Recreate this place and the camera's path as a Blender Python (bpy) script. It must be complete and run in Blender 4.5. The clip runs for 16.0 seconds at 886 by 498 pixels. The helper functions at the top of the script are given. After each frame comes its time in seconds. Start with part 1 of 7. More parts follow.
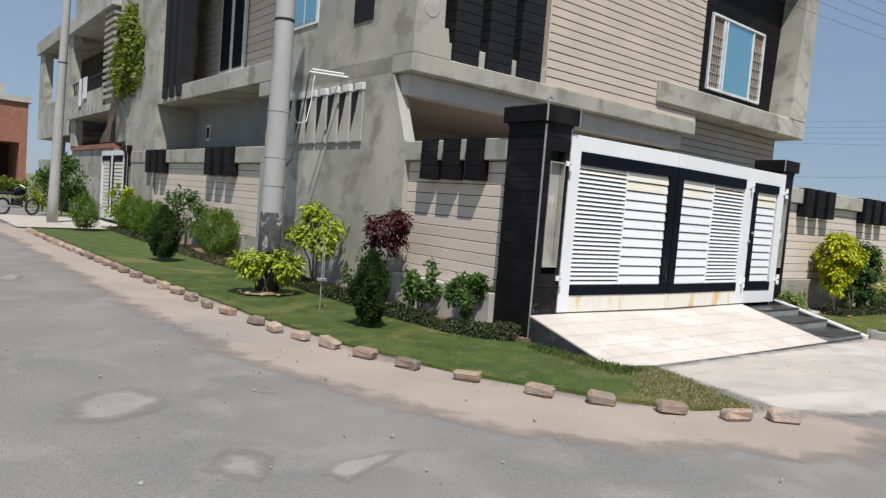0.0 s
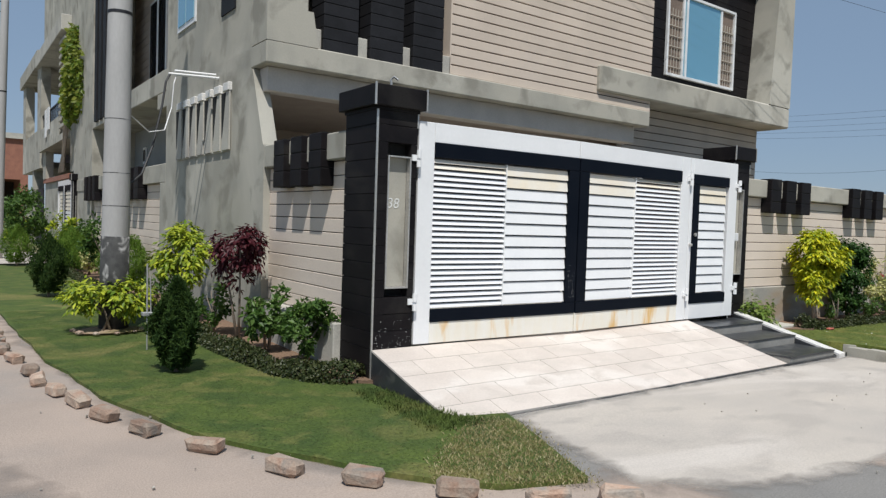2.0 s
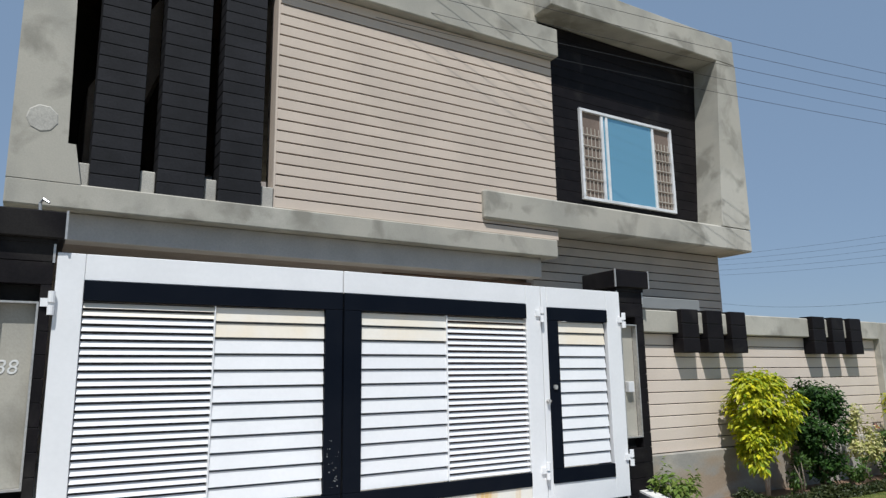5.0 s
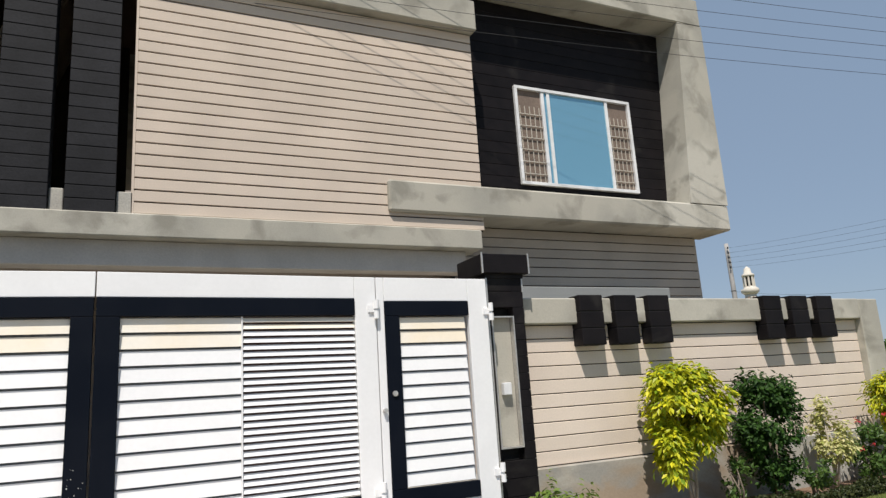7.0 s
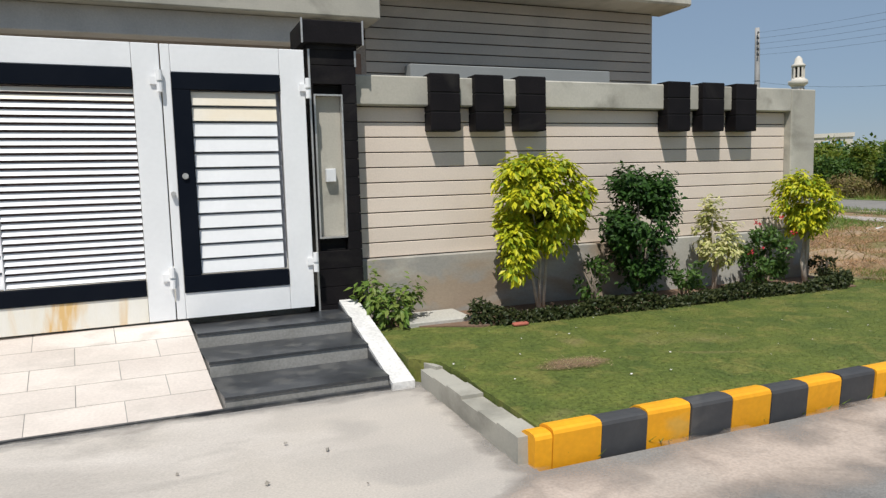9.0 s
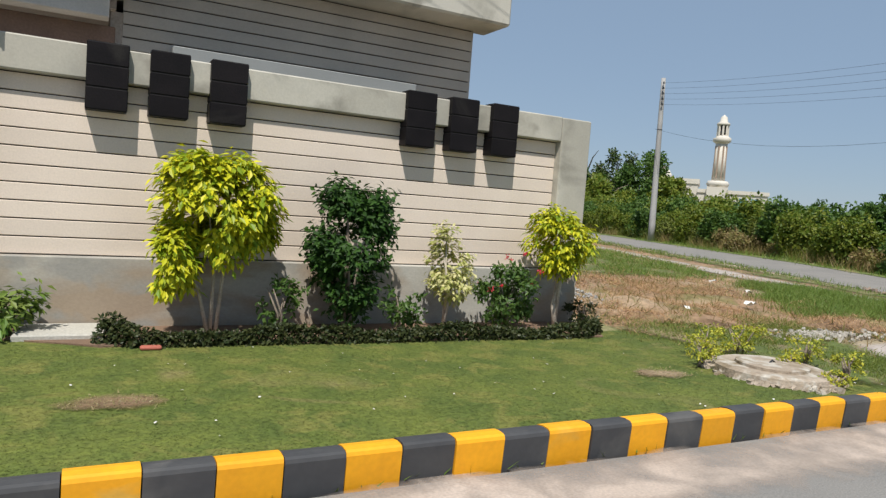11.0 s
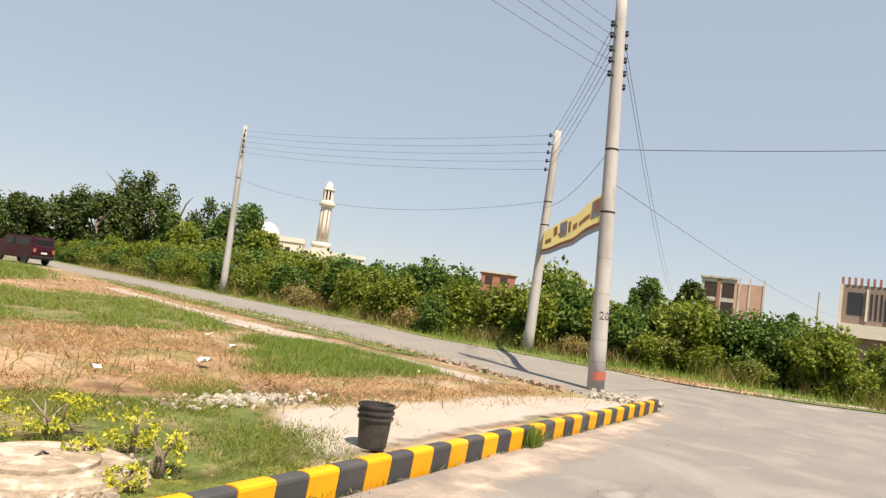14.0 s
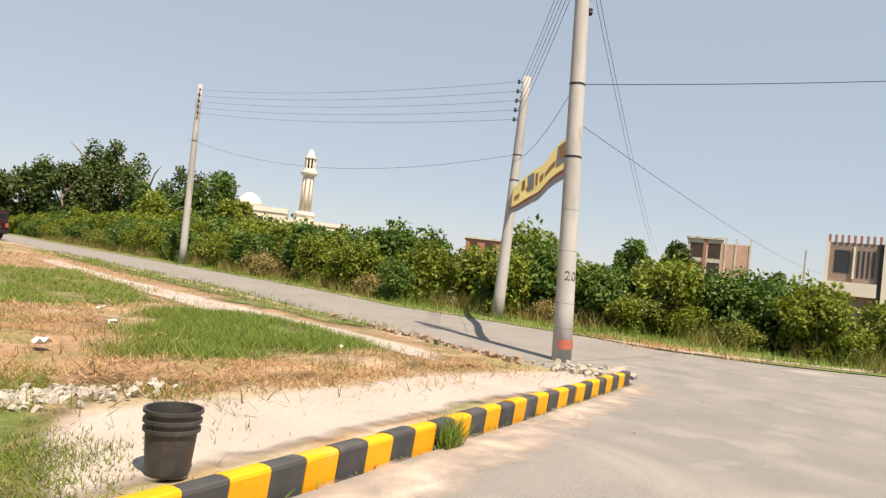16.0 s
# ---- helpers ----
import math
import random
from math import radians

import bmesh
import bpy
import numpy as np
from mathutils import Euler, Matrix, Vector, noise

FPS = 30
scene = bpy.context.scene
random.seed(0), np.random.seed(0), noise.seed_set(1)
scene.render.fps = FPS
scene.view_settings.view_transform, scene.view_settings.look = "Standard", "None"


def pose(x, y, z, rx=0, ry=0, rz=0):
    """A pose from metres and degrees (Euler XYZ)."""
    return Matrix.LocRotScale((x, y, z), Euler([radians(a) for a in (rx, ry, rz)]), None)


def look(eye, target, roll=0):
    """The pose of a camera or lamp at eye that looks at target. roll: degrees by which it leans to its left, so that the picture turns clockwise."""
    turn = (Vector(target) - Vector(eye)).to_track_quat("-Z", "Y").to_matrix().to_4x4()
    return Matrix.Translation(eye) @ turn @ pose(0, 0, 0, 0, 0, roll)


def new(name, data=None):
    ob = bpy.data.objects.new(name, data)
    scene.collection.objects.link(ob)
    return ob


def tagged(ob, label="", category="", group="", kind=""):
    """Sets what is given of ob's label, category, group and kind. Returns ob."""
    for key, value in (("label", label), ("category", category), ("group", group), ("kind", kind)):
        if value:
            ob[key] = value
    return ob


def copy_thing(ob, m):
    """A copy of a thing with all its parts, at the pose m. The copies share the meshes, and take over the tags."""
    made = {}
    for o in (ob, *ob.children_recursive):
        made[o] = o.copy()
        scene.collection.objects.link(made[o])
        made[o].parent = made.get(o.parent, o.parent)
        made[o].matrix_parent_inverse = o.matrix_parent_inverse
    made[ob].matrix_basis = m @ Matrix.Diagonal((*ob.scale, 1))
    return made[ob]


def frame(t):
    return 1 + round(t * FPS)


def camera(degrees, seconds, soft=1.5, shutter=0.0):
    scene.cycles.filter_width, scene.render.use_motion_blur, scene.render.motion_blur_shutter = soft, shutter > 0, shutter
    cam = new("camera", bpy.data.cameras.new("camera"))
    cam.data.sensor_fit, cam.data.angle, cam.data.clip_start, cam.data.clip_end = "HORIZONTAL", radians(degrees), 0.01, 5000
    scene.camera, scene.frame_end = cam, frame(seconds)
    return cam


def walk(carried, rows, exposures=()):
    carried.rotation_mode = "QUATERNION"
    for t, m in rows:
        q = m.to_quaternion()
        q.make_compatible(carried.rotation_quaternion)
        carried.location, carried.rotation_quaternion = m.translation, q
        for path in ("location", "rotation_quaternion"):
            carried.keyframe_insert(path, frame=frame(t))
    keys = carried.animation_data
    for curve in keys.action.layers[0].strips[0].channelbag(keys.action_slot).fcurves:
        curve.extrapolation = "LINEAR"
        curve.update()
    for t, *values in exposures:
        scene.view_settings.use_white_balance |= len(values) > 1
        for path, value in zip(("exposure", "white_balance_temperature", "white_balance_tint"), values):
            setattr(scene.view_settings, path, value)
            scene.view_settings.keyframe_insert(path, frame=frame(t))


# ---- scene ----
cam = camera(65.6, 16.0, 1.35)
PATH = [
    (0, (0.07, -0.166, 1.566), (1.321, 1.389, 1.44), 4.6),
    (0.5, (0.806, -0.156, 1.564), (2.007, 1.438, 1.436), 3.8),
    (1, (1.541, -0.131, 1.577), (2.743, 1.46, 1.418), 3.5),
    (1.5, (2.253, -0.128, 1.584), (3.432, 1.485, 1.503), 2.7),
    (2, (2.791, -0.122, 1.578), (3.964, 1.496, 1.5), 1.9),
    (2.5, (3.5, -0.107, 1.578), (4.646, 1.529, 1.473), 1.0),
    (3, (4.204, -0.123, 1.568), (5.329, 1.529, 1.496), 0.9),
    (3.5, (4.715, -0.103, 1.573), (5.834, 1.554, 1.555), 1.0),
    (4, (5.385, -0.106, 1.595), (6.47, 1.572, 1.674), 0.6),
    (4.5, (6.035, -0.115, 1.621), (7.078, 1.57, 1.885), -0.4),
    (4.7, (6.166, -0.09, 1.63), (7.204, 1.589, 1.951), -0.6),
    (6.8, (8.772, -0.31, 1.495), (9.633, 1.438, 1.944), -3.3),
    (7, (8.937, -0.298, 1.489), (9.789, 1.463, 1.901), -3.7),
    (7.5, (9.538, -0.444, 1.443), (10.322, 1.393, 1.53), -4.0),
    (8, (10.147, -0.455, 1.459), (10.915, 1.388, 1.335), -2.7),
    (8.2, (10.301, -0.447, 1.465), (11.061, 1.396, 1.307), -2.3),
    (10.3, (12.612, -0.516, 1.369), (13.379, 1.32, 1.17), 1.2),
    (10.5, (12.896, -0.537, 1.365), (13.68, 1.296, 1.205), 2.1),
    (11, (13.46, -0.537, 1.367), (14.384, 1.231, 1.232), 4.3),
    (11.5, (13.912, -0.57, 1.354), (14.918, 1.153, 1.221), 5.0),
    (12, (14.465, -0.559, 1.358), (15.621, 1.068, 1.226), 6.0),
    (12.5, (15.053, -0.52, 1.359), (16.4, 0.955, 1.251), 6.9),
    (13, (15.652, -0.475, 1.346), (17.191, 0.802, 1.352), 7.1),
    (13.5, (16.049, -0.443, 1.34), (17.712, 0.665, 1.426), 7.5),
    (14, (16.586, -0.398, 1.328), (18.283, 0.65, 1.472), 7.6),
    (14.5, (17.16, -0.339, 1.311), (18.871, 0.684, 1.47), 7.2),
    (15, (17.542, -0.301, 1.33), (19.251, 0.731, 1.45), 7.4),
    (15.5, (18.076, -0.26, 1.339), (19.775, 0.79, 1.454), 6.8),
    (16, (18.667, -0.144, 1.315), (20.391, 0.868, 1.37), 6.3),
]
walk(cam, [(t, look(eye, target, roll)) for t, eye, target, roll in PATH],
     [(0, -0.02, 6250, 10), (0.5, -0.09, 6250, 10), (2.5, -0.15, 6150, 9), (4.5, -0.14, 5950, 9), (7, 0.04, 6550, 11), (8, -0.13, 6350, 10), (10.5, 0.0, 6300, 9), (11.0, 0.08, 6400, 9), (11.5, 0.38, 6550, 9), (12.2, 0.68, 7100, 11), (13, 0.7, 7700, 14), (16, 0.7, 7950, 15)])

# ---- light ----
SUN_DIR = Vector((0.6, 1.0, -2.06)).normalized()
world = bpy.data.worlds.new("sky")
scene.world = world
world.use_nodes = True
wn = world.node_tree.nodes
sky = wn.new("ShaderNodeTexSky")
sky.sky_type, sky.sun_disc = "NISHITA", False
sky.sun_elevation = math.asin(-SUN_DIR.z)
sky.sun_rotation = math.atan2(-SUN_DIR.x, -SUN_DIR.y)
sky.air_density, sky.dust_density, sky.ozone_density = 1.0, 0.25, 1.0
wn["Background"].inputs[1].default_value = 0.096
haze = wn.new("ShaderNodeHueSaturation")
haze.inputs["Saturation"].default_value = 0.9
world.node_tree.links.new(sky.outputs[0], haze.inputs["Color"])
veil = wn.new("ShaderNodeMix")
veil.data_type = "RGBA"
veil.inputs[0].default_value = 0.72
veil.inputs[7].default_value = (2.75, 3.75, 5.15, 1)
world.node_tree.links.new(haze.outputs[0], veil.inputs[6])
world.node_tree.links.new(veil.outputs[2], wn["Background"].inputs[0])
sun_data = bpy.data.lights.new("sun", "SUN")
sun_data.energy, sun_data.angle, sun_data.color = 4.9, radians(0.53), (1.0, 0.95, 0.87)
sun = new("sun", sun_data)
sun.matrix_world = look((-20, -30, 60), Vector((-20, -30, 60)) + SUN_DIR)

# ---- materials ----


def mat(name, c1, c2=None, rough=0.8, scale=3.0, fine=40.0, bump=0.15, metal=0.0, c3=None, spots=0.55, rand=0.0, spec=0.5, stretch=(1, 1, 1), grain=1.0, fade=False, c4=None, hard=0.15):
    """A two-scale noise material in world space: c1 to c2 by coarse noise, c3 as stains, fine grain in value and bump."""
    m = bpy.data.materials.new(name)
    m.use_nodes = True
    n, l = m.node_tree.nodes, m.node_tree.links
    b = n["Principled BSDF"]
    b.inputs["Roughness"].default_value, b.inputs["Metallic"].default_value = rough, metal
    b.inputs["Specular IOR Level"].default_value = spec
    geo, mp = n.new("ShaderNodeNewGeometry"), n.new("ShaderNodeMapping")
    mp.inputs["Scale"].default_value = stretch
    l.new(geo.outputs["Position"], mp.inputs["Vector"])

    def noise_tex(s, detail, off):
        t = n.new("ShaderNodeTexNoise")
        t.inputs["Scale"].default_value, t.inputs["Detail"].default_value, t.inputs["Distortion"].default_value = s, detail, off
        l.new(mp.outputs[0], t.inputs["Vector"])
        return t

    def mix(fac, a, bb, mode="MIX"):
        x = n.new("ShaderNodeMix")
        x.data_type, x.blend_type = "RGBA", mode
        if isinstance(fac, float):
            x.inputs[0].default_value = fac
        else:
            l.new(fac, x.inputs[0])
        for i, v in ((6, a), (7, bb)):
            if isinstance(v, tuple):
                x.inputs[i].default_value = (*v, 1)
            else:
                l.new(v, x.inputs[i])
        return x.outputs[2]

    def ramp(src, lo, hi):
        r = n.new("ShaderNodeMapRange")
        r.inputs[1].default_value, r.inputs[2].default_value = lo, hi
        l.new(src, r.inputs[0])
        return r.outputs[0]

    big, small = noise_tex(scale, 6, 0.3), noise_tex(fine, 3, 0)
    col = mix(ramp(big.outputs["Fac"], 0.5 - hard, 0.5 + hard), c1, c2 or tuple(v * 0.82 for v in c1))
    if c3:
        st = noise_tex(scale * 0.37, 8, 0.8)
        col = mix(ramp(st.outputs["Fac"], spots, spots + 0.1), col, c3)
    if c4:
        st = noise_tex(scale * 1.5, 8, 0.35)
        col = mix(ramp(st.outputs["Fac"], 0.52, 0.64), col, c4)
    g = ramp(small.outputs["Fac"], 0.25, 0.75)
    lo = n.new("ShaderNodeMapRange")
    lo.inputs[3].default_value, lo.inputs[4].default_value = 1 - 0.18 * grain, 1 + 0.15 * grain
    l.new(g, lo.inputs[0])
    cm = n.new("ShaderNodeVectorMath")
    cm.operation = "SCALE"
    l.new(col, cm.inputs[0])
    l.new(lo.outputs[0], cm.inputs["Scale"])
    out = cm.outputs[0]
    if rand:
        oi, rr = n.new("ShaderNodeObjectInfo"), n.new("ShaderNodeMapRange")
        rr.inputs[3].default_value, rr.inputs[4].default_value = 1 - rand, 1 + rand
        l.new(oi.outputs["Random"], rr.inputs[0])
        c2m = n.new("ShaderNodeVectorMath")
        c2m.operation = "SCALE"
        l.new(out, c2m.inputs[0])
        l.new(rr.outputs[0], c2m.inputs["Scale"])
        out = c2m.outputs[0]
    l.new(out, b.inputs["Base Color"])
    if fade:
        at, fn, ad = n.new("ShaderNodeAttribute"), noise_tex(3.2, 7, 0.4), n.new("ShaderNodeMath")
        at.attribute_name, ad.operation = "fade", "ADD"
        l.new(at.outputs["Fac"], ad.inputs[0])
        l.new(fn.outputs["Fac"], ad.inputs[1])
        l.new(ramp(ad.outputs[0], 0.55, 1.15), b.inputs["Alpha"])
    if bump:
        bp = n.new("ShaderNodeBump")
        bp.inputs["Strength"].default_value, bp.inputs["Distance"].default_value = bump, 0.02
        l.new(small.outputs["Fac"], bp.inputs["Height"])
        l.new(bp.outputs[0], b.inputs["Normal"])
    return m


def leaf_mat(name, c1, c2, trans=0.35, rough=0.45):
    """Foliage: each leaf its own shade, part of the light passing through."""
    m = bpy.data.materials.new(name)
    m.use_nodes = True
    n, l = m.node_tree.nodes, m.node_tree.links
    b, out = n["Principled BSDF"], n["Material Output"]
    geo, x = n.new("ShaderNodeNewGeometry"), n.new("ShaderNodeMix")
    x.data_type = "RGBA"
    x.inputs[6].default_value, x.inputs[7].default_value = (*c1, 1), (*c2, 1)
    l.new(geo.outputs["Random Per Island"], x.inputs[0])
    l.new(x.outputs[2], b.inputs["Base Color"])
    b.inputs["Roughness"].default_value, b.inputs["Specular IOR Level"].default_value = rough, 0.3
    tr, ms = n.new("ShaderNodeBsdfTranslucent"), n.new("ShaderNodeMixShader")
    l.new(x.outputs[2], tr.inputs[0])
    ms.inputs[0].default_value = trans
    l.new(b.outputs[0], ms.inputs[1])
    l.new(tr.outputs[0], ms.inputs[2])
    l.new(ms.outputs[0], out.inputs[0])
    return m


M_CONC = mat("rough_cement_plaster", (0.42, 0.395, 0.335), (0.34, 0.325, 0.28), 0.9, 1.1, 60, 0.07, c3=(0.5, 0.475, 0.41), spots=0.56, grain=0.35, hard=0.1, c4=(0.265, 0.25, 0.21))
M_PLINTH = mat("damp_stained_cement", (0.46, 0.445, 0.4), (0.37, 0.355, 0.32), 0.9, 1.3, 40, 0.08, c3=(0.33, 0.26, 0.19), spots=0.5, grain=0.5, stretch=(1, 1, 1.6), c4=(0.3, 0.285, 0.255))
M_TRUNK = mat("pale_smooth_bark", (0.5, 0.44, 0.36), (0.38, 0.33, 0.26), 0.9, 14, 60, 0.2)
M_CONC2 = mat("pale_concrete", (0.5, 0.48, 0.42), (0.4, 0.38, 0.34), 0.9, 1.5, 50, 0.2, c3=(0.33, 0.31, 0.28))
M_PLANK = mat("beige_plank_plaster", (0.62, 0.52, 0.43), (0.56, 0.47, 0.39), 0.85, 1.3, 70, 0.06, c3=(0.58, 0.49, 0.41), rand=0.05, grain=0.4)
# Beige plank plaster darkened in colour for the shade on the ground floor wall.
M_PLANK_SHADE = mat("shade_darkened_plank_plaster", (0.47, 0.415, 0.36), (0.41, 0.365, 0.32), 0.85, 1.3, 70, 0.06, c3=(0.37, 0.33, 0.29), rand=0.05, grain=0.4)
M_PLANK_W = mat("pale_beige_plank_plaster", (0.72, 0.615, 0.52), (0.66, 0.56, 0.47), 0.85, 1.3, 70, 0.05, rand=0.05, grain=0.4)
M_JOINT = mat("dark_joint", (0.06, 0.05, 0.045), rough=0.95)
M_BLACK = mat("black_stone_tile", (0.009, 0.008, 0.009), (0.013, 0.011, 0.012), 0.5, 4, 60, 0.08, c3=(0.022, 0.02, 0.019), rand=0.15, spec=0.1)
M_FIN = mat("dark_slate_cladding", (0.022, 0.022, 0.025), (0.016, 0.016, 0.018), 0.65, 3, 40, 0.1, rand=0.1, spec=0.15)
M_GROUT = mat("black_grout", (0.008, 0.008, 0.008), rough=0.9)
M_WHITE = mat("white_gate_enamel", (0.82, 0.82, 0.82), (0.78, 0.78, 0.78), 0.35, 2, 30, 0.02, grain=0.12)
M_WHITE_RUST = mat("rust_stained_white_enamel", (0.8, 0.77, 0.7), (0.78, 0.73, 0.62), 0.45, 2.2, 30, 0.03, c3=(0.7, 0.46, 0.19), spots=0.54, stretch=(4, 1, 0.9), grain=0.12)
M_CREAM = mat("faded_cream_enamel", (0.8, 0.71, 0.56), (0.8, 0.76, 0.68), 0.45, 2.2, 30, 0.03, grain=0.12)
M_NAVY = mat("navy_black_enamel", (0.003, 0.005, 0.01), (0.005, 0.007, 0.012), 0.5, 3, 40, 0.03, grain=0.12, spec=0.08)
M_MARBLE = mat("cream_ramp_tile", (0.63, 0.56, 0.5), (0.57, 0.5, 0.445), 0.7, 1.8, 50, 0.08, c3=(0.67, 0.61, 0.555), rand=0.05, grain=0.5, stretch=(1, 1.8, 1), c4=(0.56, 0.497, 0.442))
M_GRANITE = mat("dark_granite", (0.05, 0.053, 0.058), (0.03, 0.032, 0.036), 0.3, 4, 90, 0.05, c4=(0.085, 0.085, 0.083))
M_RISER = mat("dusty_grey_riser", (0.3, 0.29, 0.27), (0.24, 0.23, 0.21), 0.6, 3, 60, 0.08, c3=(0.16, 0.16, 0.15), spots=0.55)
M_STRIP = mat("white_marble_strip", (0.75, 0.73, 0.7), rough=0.5)
M_STEEL = mat("pale_metal_trim", (0.6, 0.58, 0.55), rough=0.35, metal=0.6)
M_ASPHALT = mat("worn_asphalt", (0.225, 0.213, 0.198), (0.185, 0.176, 0.165), 0.92, 0.9, 90, 0.3, c3=(0.3, 0.275, 0.25), spots=0.62, grain=1.5, c4=(0.245, 0.232, 0.215))
M_LANE = mat("lane_asphalt", (0.24, 0.222, 0.2), (0.2, 0.188, 0.172), 0.92, 0.8, 80, 0.3)
M_SAND = mat("pinkish_road_dust", (0.385, 0.31, 0.258), (0.33, 0.27, 0.228), 0.95, 1.2, 90, 0.3, c3=(0.3, 0.26, 0.23), spots=0.58, fade=True)
M_DUST = mat("pale_pink_dust", (0.5, 0.41, 0.345), (0.43, 0.35, 0.29), 0.95, 1.2, 60, 0.2, c3=(0.4, 0.34, 0.29), spots=0.6, fade=True)
M_APRON = mat("pale_cement_apron", (0.49, 0.44, 0.385), (0.42, 0.38, 0.34), 0.9, 0.9, 70, 0.2, c3=(0.55, 0.5, 0.45), fade=True, stretch=(1, 1.7, 1), c4=(0.405, 0.365, 0.325), grain=0.8)
M_WORN = mat("worn_pale_patch", (0.3, 0.283, 0.262), (0.235, 0.224, 0.21), 0.9, 2, 70, 0.2, fade=True)
M_SOIL = mat("garden_soil", (0.16, 0.1, 0.065), (0.22, 0.14, 0.09), 0.95, 3, 60, 0.5)
M_TURF = mat("lawn_turf", (0.13, 0.165, 0.035), (0.1, 0.135, 0.028), 0.95, 1.2, 30, 0.5, c3=(0.24, 0.2, 0.09), spots=0.56, grain=1.6)
M_TURFED = mat("rough_turf", (0.11, 0.14, 0.03), (0.08, 0.105, 0.022), 0.95, 2.2, 18, 0.8, c3=(0.23, 0.18, 0.09), spots=0.54, fade=True, grain=2.2, c4=(0.2, 0.16, 0.08))
M_DIRT = mat("dry_ground", (0.32, 0.205, 0.12), (0.22, 0.14, 0.08), 0.95, 0.9, 16, 0.8, c3=(0.37, 0.275, 0.18), spots=0.56, c4=(0.17, 0.145, 0.055), fade=True, grain=1.6)
M_PAVE_BASE = mat("pale_bare_earth", (0.4, 0.32, 0.235), (0.3, 0.24, 0.15), 0.95, 0.8, 30, 0.4, c3=(0.2, 0.2, 0.075), spots=0.52, c4=(0.33, 0.22, 0.13))
M_PAVE = mat("sandy_cement_paving", (0.42, 0.364, 0.325), (0.365, 0.315, 0.278), 0.9, 1.0, 60, 0.15, c3=(0.4, 0.34, 0.27), spots=0.62, fade=True)
M_FIELD = mat("far_field", (0.12, 0.14, 0.05), (0.2, 0.17, 0.09), 0.95, 0.05, 3, 0.1)
M_BRICK = mat("weathered_clay_brick", (0.33, 0.21, 0.15), (0.36, 0.29, 0.23), 0.95, 9, 60, 0.4, c3=(0.24, 0.21, 0.18), rand=0.3)
M_REDBRICK = mat("red_brick_wall", (0.33, 0.15, 0.1), (0.27, 0.12, 0.085), 0.95, 3, 30, 0.3)
M_YELLOW = mat("yellow_kerb_paint", (0.82, 0.37, 0.006), (0.76, 0.335, 0.006), 0.7, 5, 30, 0.05, c3=(0.66, 0.36, 0.05), rand=0.06, grain=0.4, spots=0.6)
M_KBLACK = mat("black_kerb_paint", (0.045, 0.046, 0.05), (0.06, 0.06, 0.062), 0.75, 5, 30, 0.05, c3=(0.085, 0.082, 0.08), rand=0.1, grain=0.4)
M_POLE = mat("spun_concrete_pole", (0.42, 0.41, 0.4), (0.36, 0.35, 0.34), 0.85, 3, 40, 0.12, c3=(0.3, 0.29, 0.28), stretch=(1, 1, 0.3), grain=0.3)
M_TAR = mat("flaking_black_paint", (0.03, 0.03, 0.03), (0.05, 0.05, 0.048), 0.85, 14, 60, 0.2, grain=0.4, c3=(0.3, 0.295, 0.285), spots=0.55)
M_REDPAINT = mat("red_band_paint", (0.42, 0.12, 0.08), rough=0.8)
M_IRON = mat("dark_iron", (0.03, 0.03, 0.035), rough=0.55, metal=0.4)
M_PIPE = mat("galvanised_pipe", (0.5, 0.5, 0.5), rough=0.4, metal=0.5)
M_CABLE = mat("black_cable", (0.02, 0.02, 0.022), rough=0.6, bump=0)
M_PLASTIC = mat("dusty_black_plastic", (0.028, 0.027, 0.026), (0.05, 0.047, 0.043), 0.5, 8, 40, 0.05)
# Grey with the side wall's bluish shade mixed into its colour; the hood shares it.
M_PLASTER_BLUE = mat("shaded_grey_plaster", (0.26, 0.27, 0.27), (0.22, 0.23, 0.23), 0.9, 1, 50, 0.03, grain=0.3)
M_WHITEWALL = mat("whitewashed_wall", (0.64, 0.59, 0.52), (0.58, 0.54, 0.47), 0.9, 0.4, 10, 0.05)
M_PVC = mat("white_window_frame", (0.8, 0.8, 0.8), rough=0.35, bump=0.0, grain=0.12)
M_GRILLE = mat("cream_window_grille", (0.5, 0.45, 0.38), rough=0.5)
# Near-black colour that stands in for the shade inside rooms and openings.
M_ROOM_SHADE = mat("interior_shade", (0.03, 0.022, 0.018), (0.05, 0.03, 0.022), 0.9)
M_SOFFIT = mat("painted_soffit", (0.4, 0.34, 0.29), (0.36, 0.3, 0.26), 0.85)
M_BEAM = mat("pale_beam_plaster", (0.56, 0.52, 0.48), (0.5, 0.465, 0.43), 0.85, grain=0.4)
M_BARK = mat("grey_bark", (0.27, 0.22, 0.17), (0.18, 0.145, 0.11), 0.95, 20, 80, 0.5)
M_STRAW = leaf_mat("dry_straw", (0.35, 0.2, 0.1), (0.56, 0.37, 0.2), 0.15)
M_BLADE = leaf_mat("grass_blades", (0.11, 0.165, 0.025), (0.21, 0.235, 0.05), 0.3)
M_LAWN_L = mat("deep_green_lawn", (0.072, 0.104, 0.014), (0.042, 0.072, 0.01), 0.9, 2.4, 40, 0, c3=(0.15, 0.145, 0.04), spots=0.56, grain=1.9, c4=(0.1, 0.115, 0.024))
M_LAWN_R = mat("olive_green_lawn", (0.125, 0.15, 0.023), (0.078, 0.11, 0.016), 0.9, 2.8, 30, 0, c3=(0.19, 0.17, 0.055), spots=0.63, grain=1.7, c4=(0.155, 0.16, 0.032))
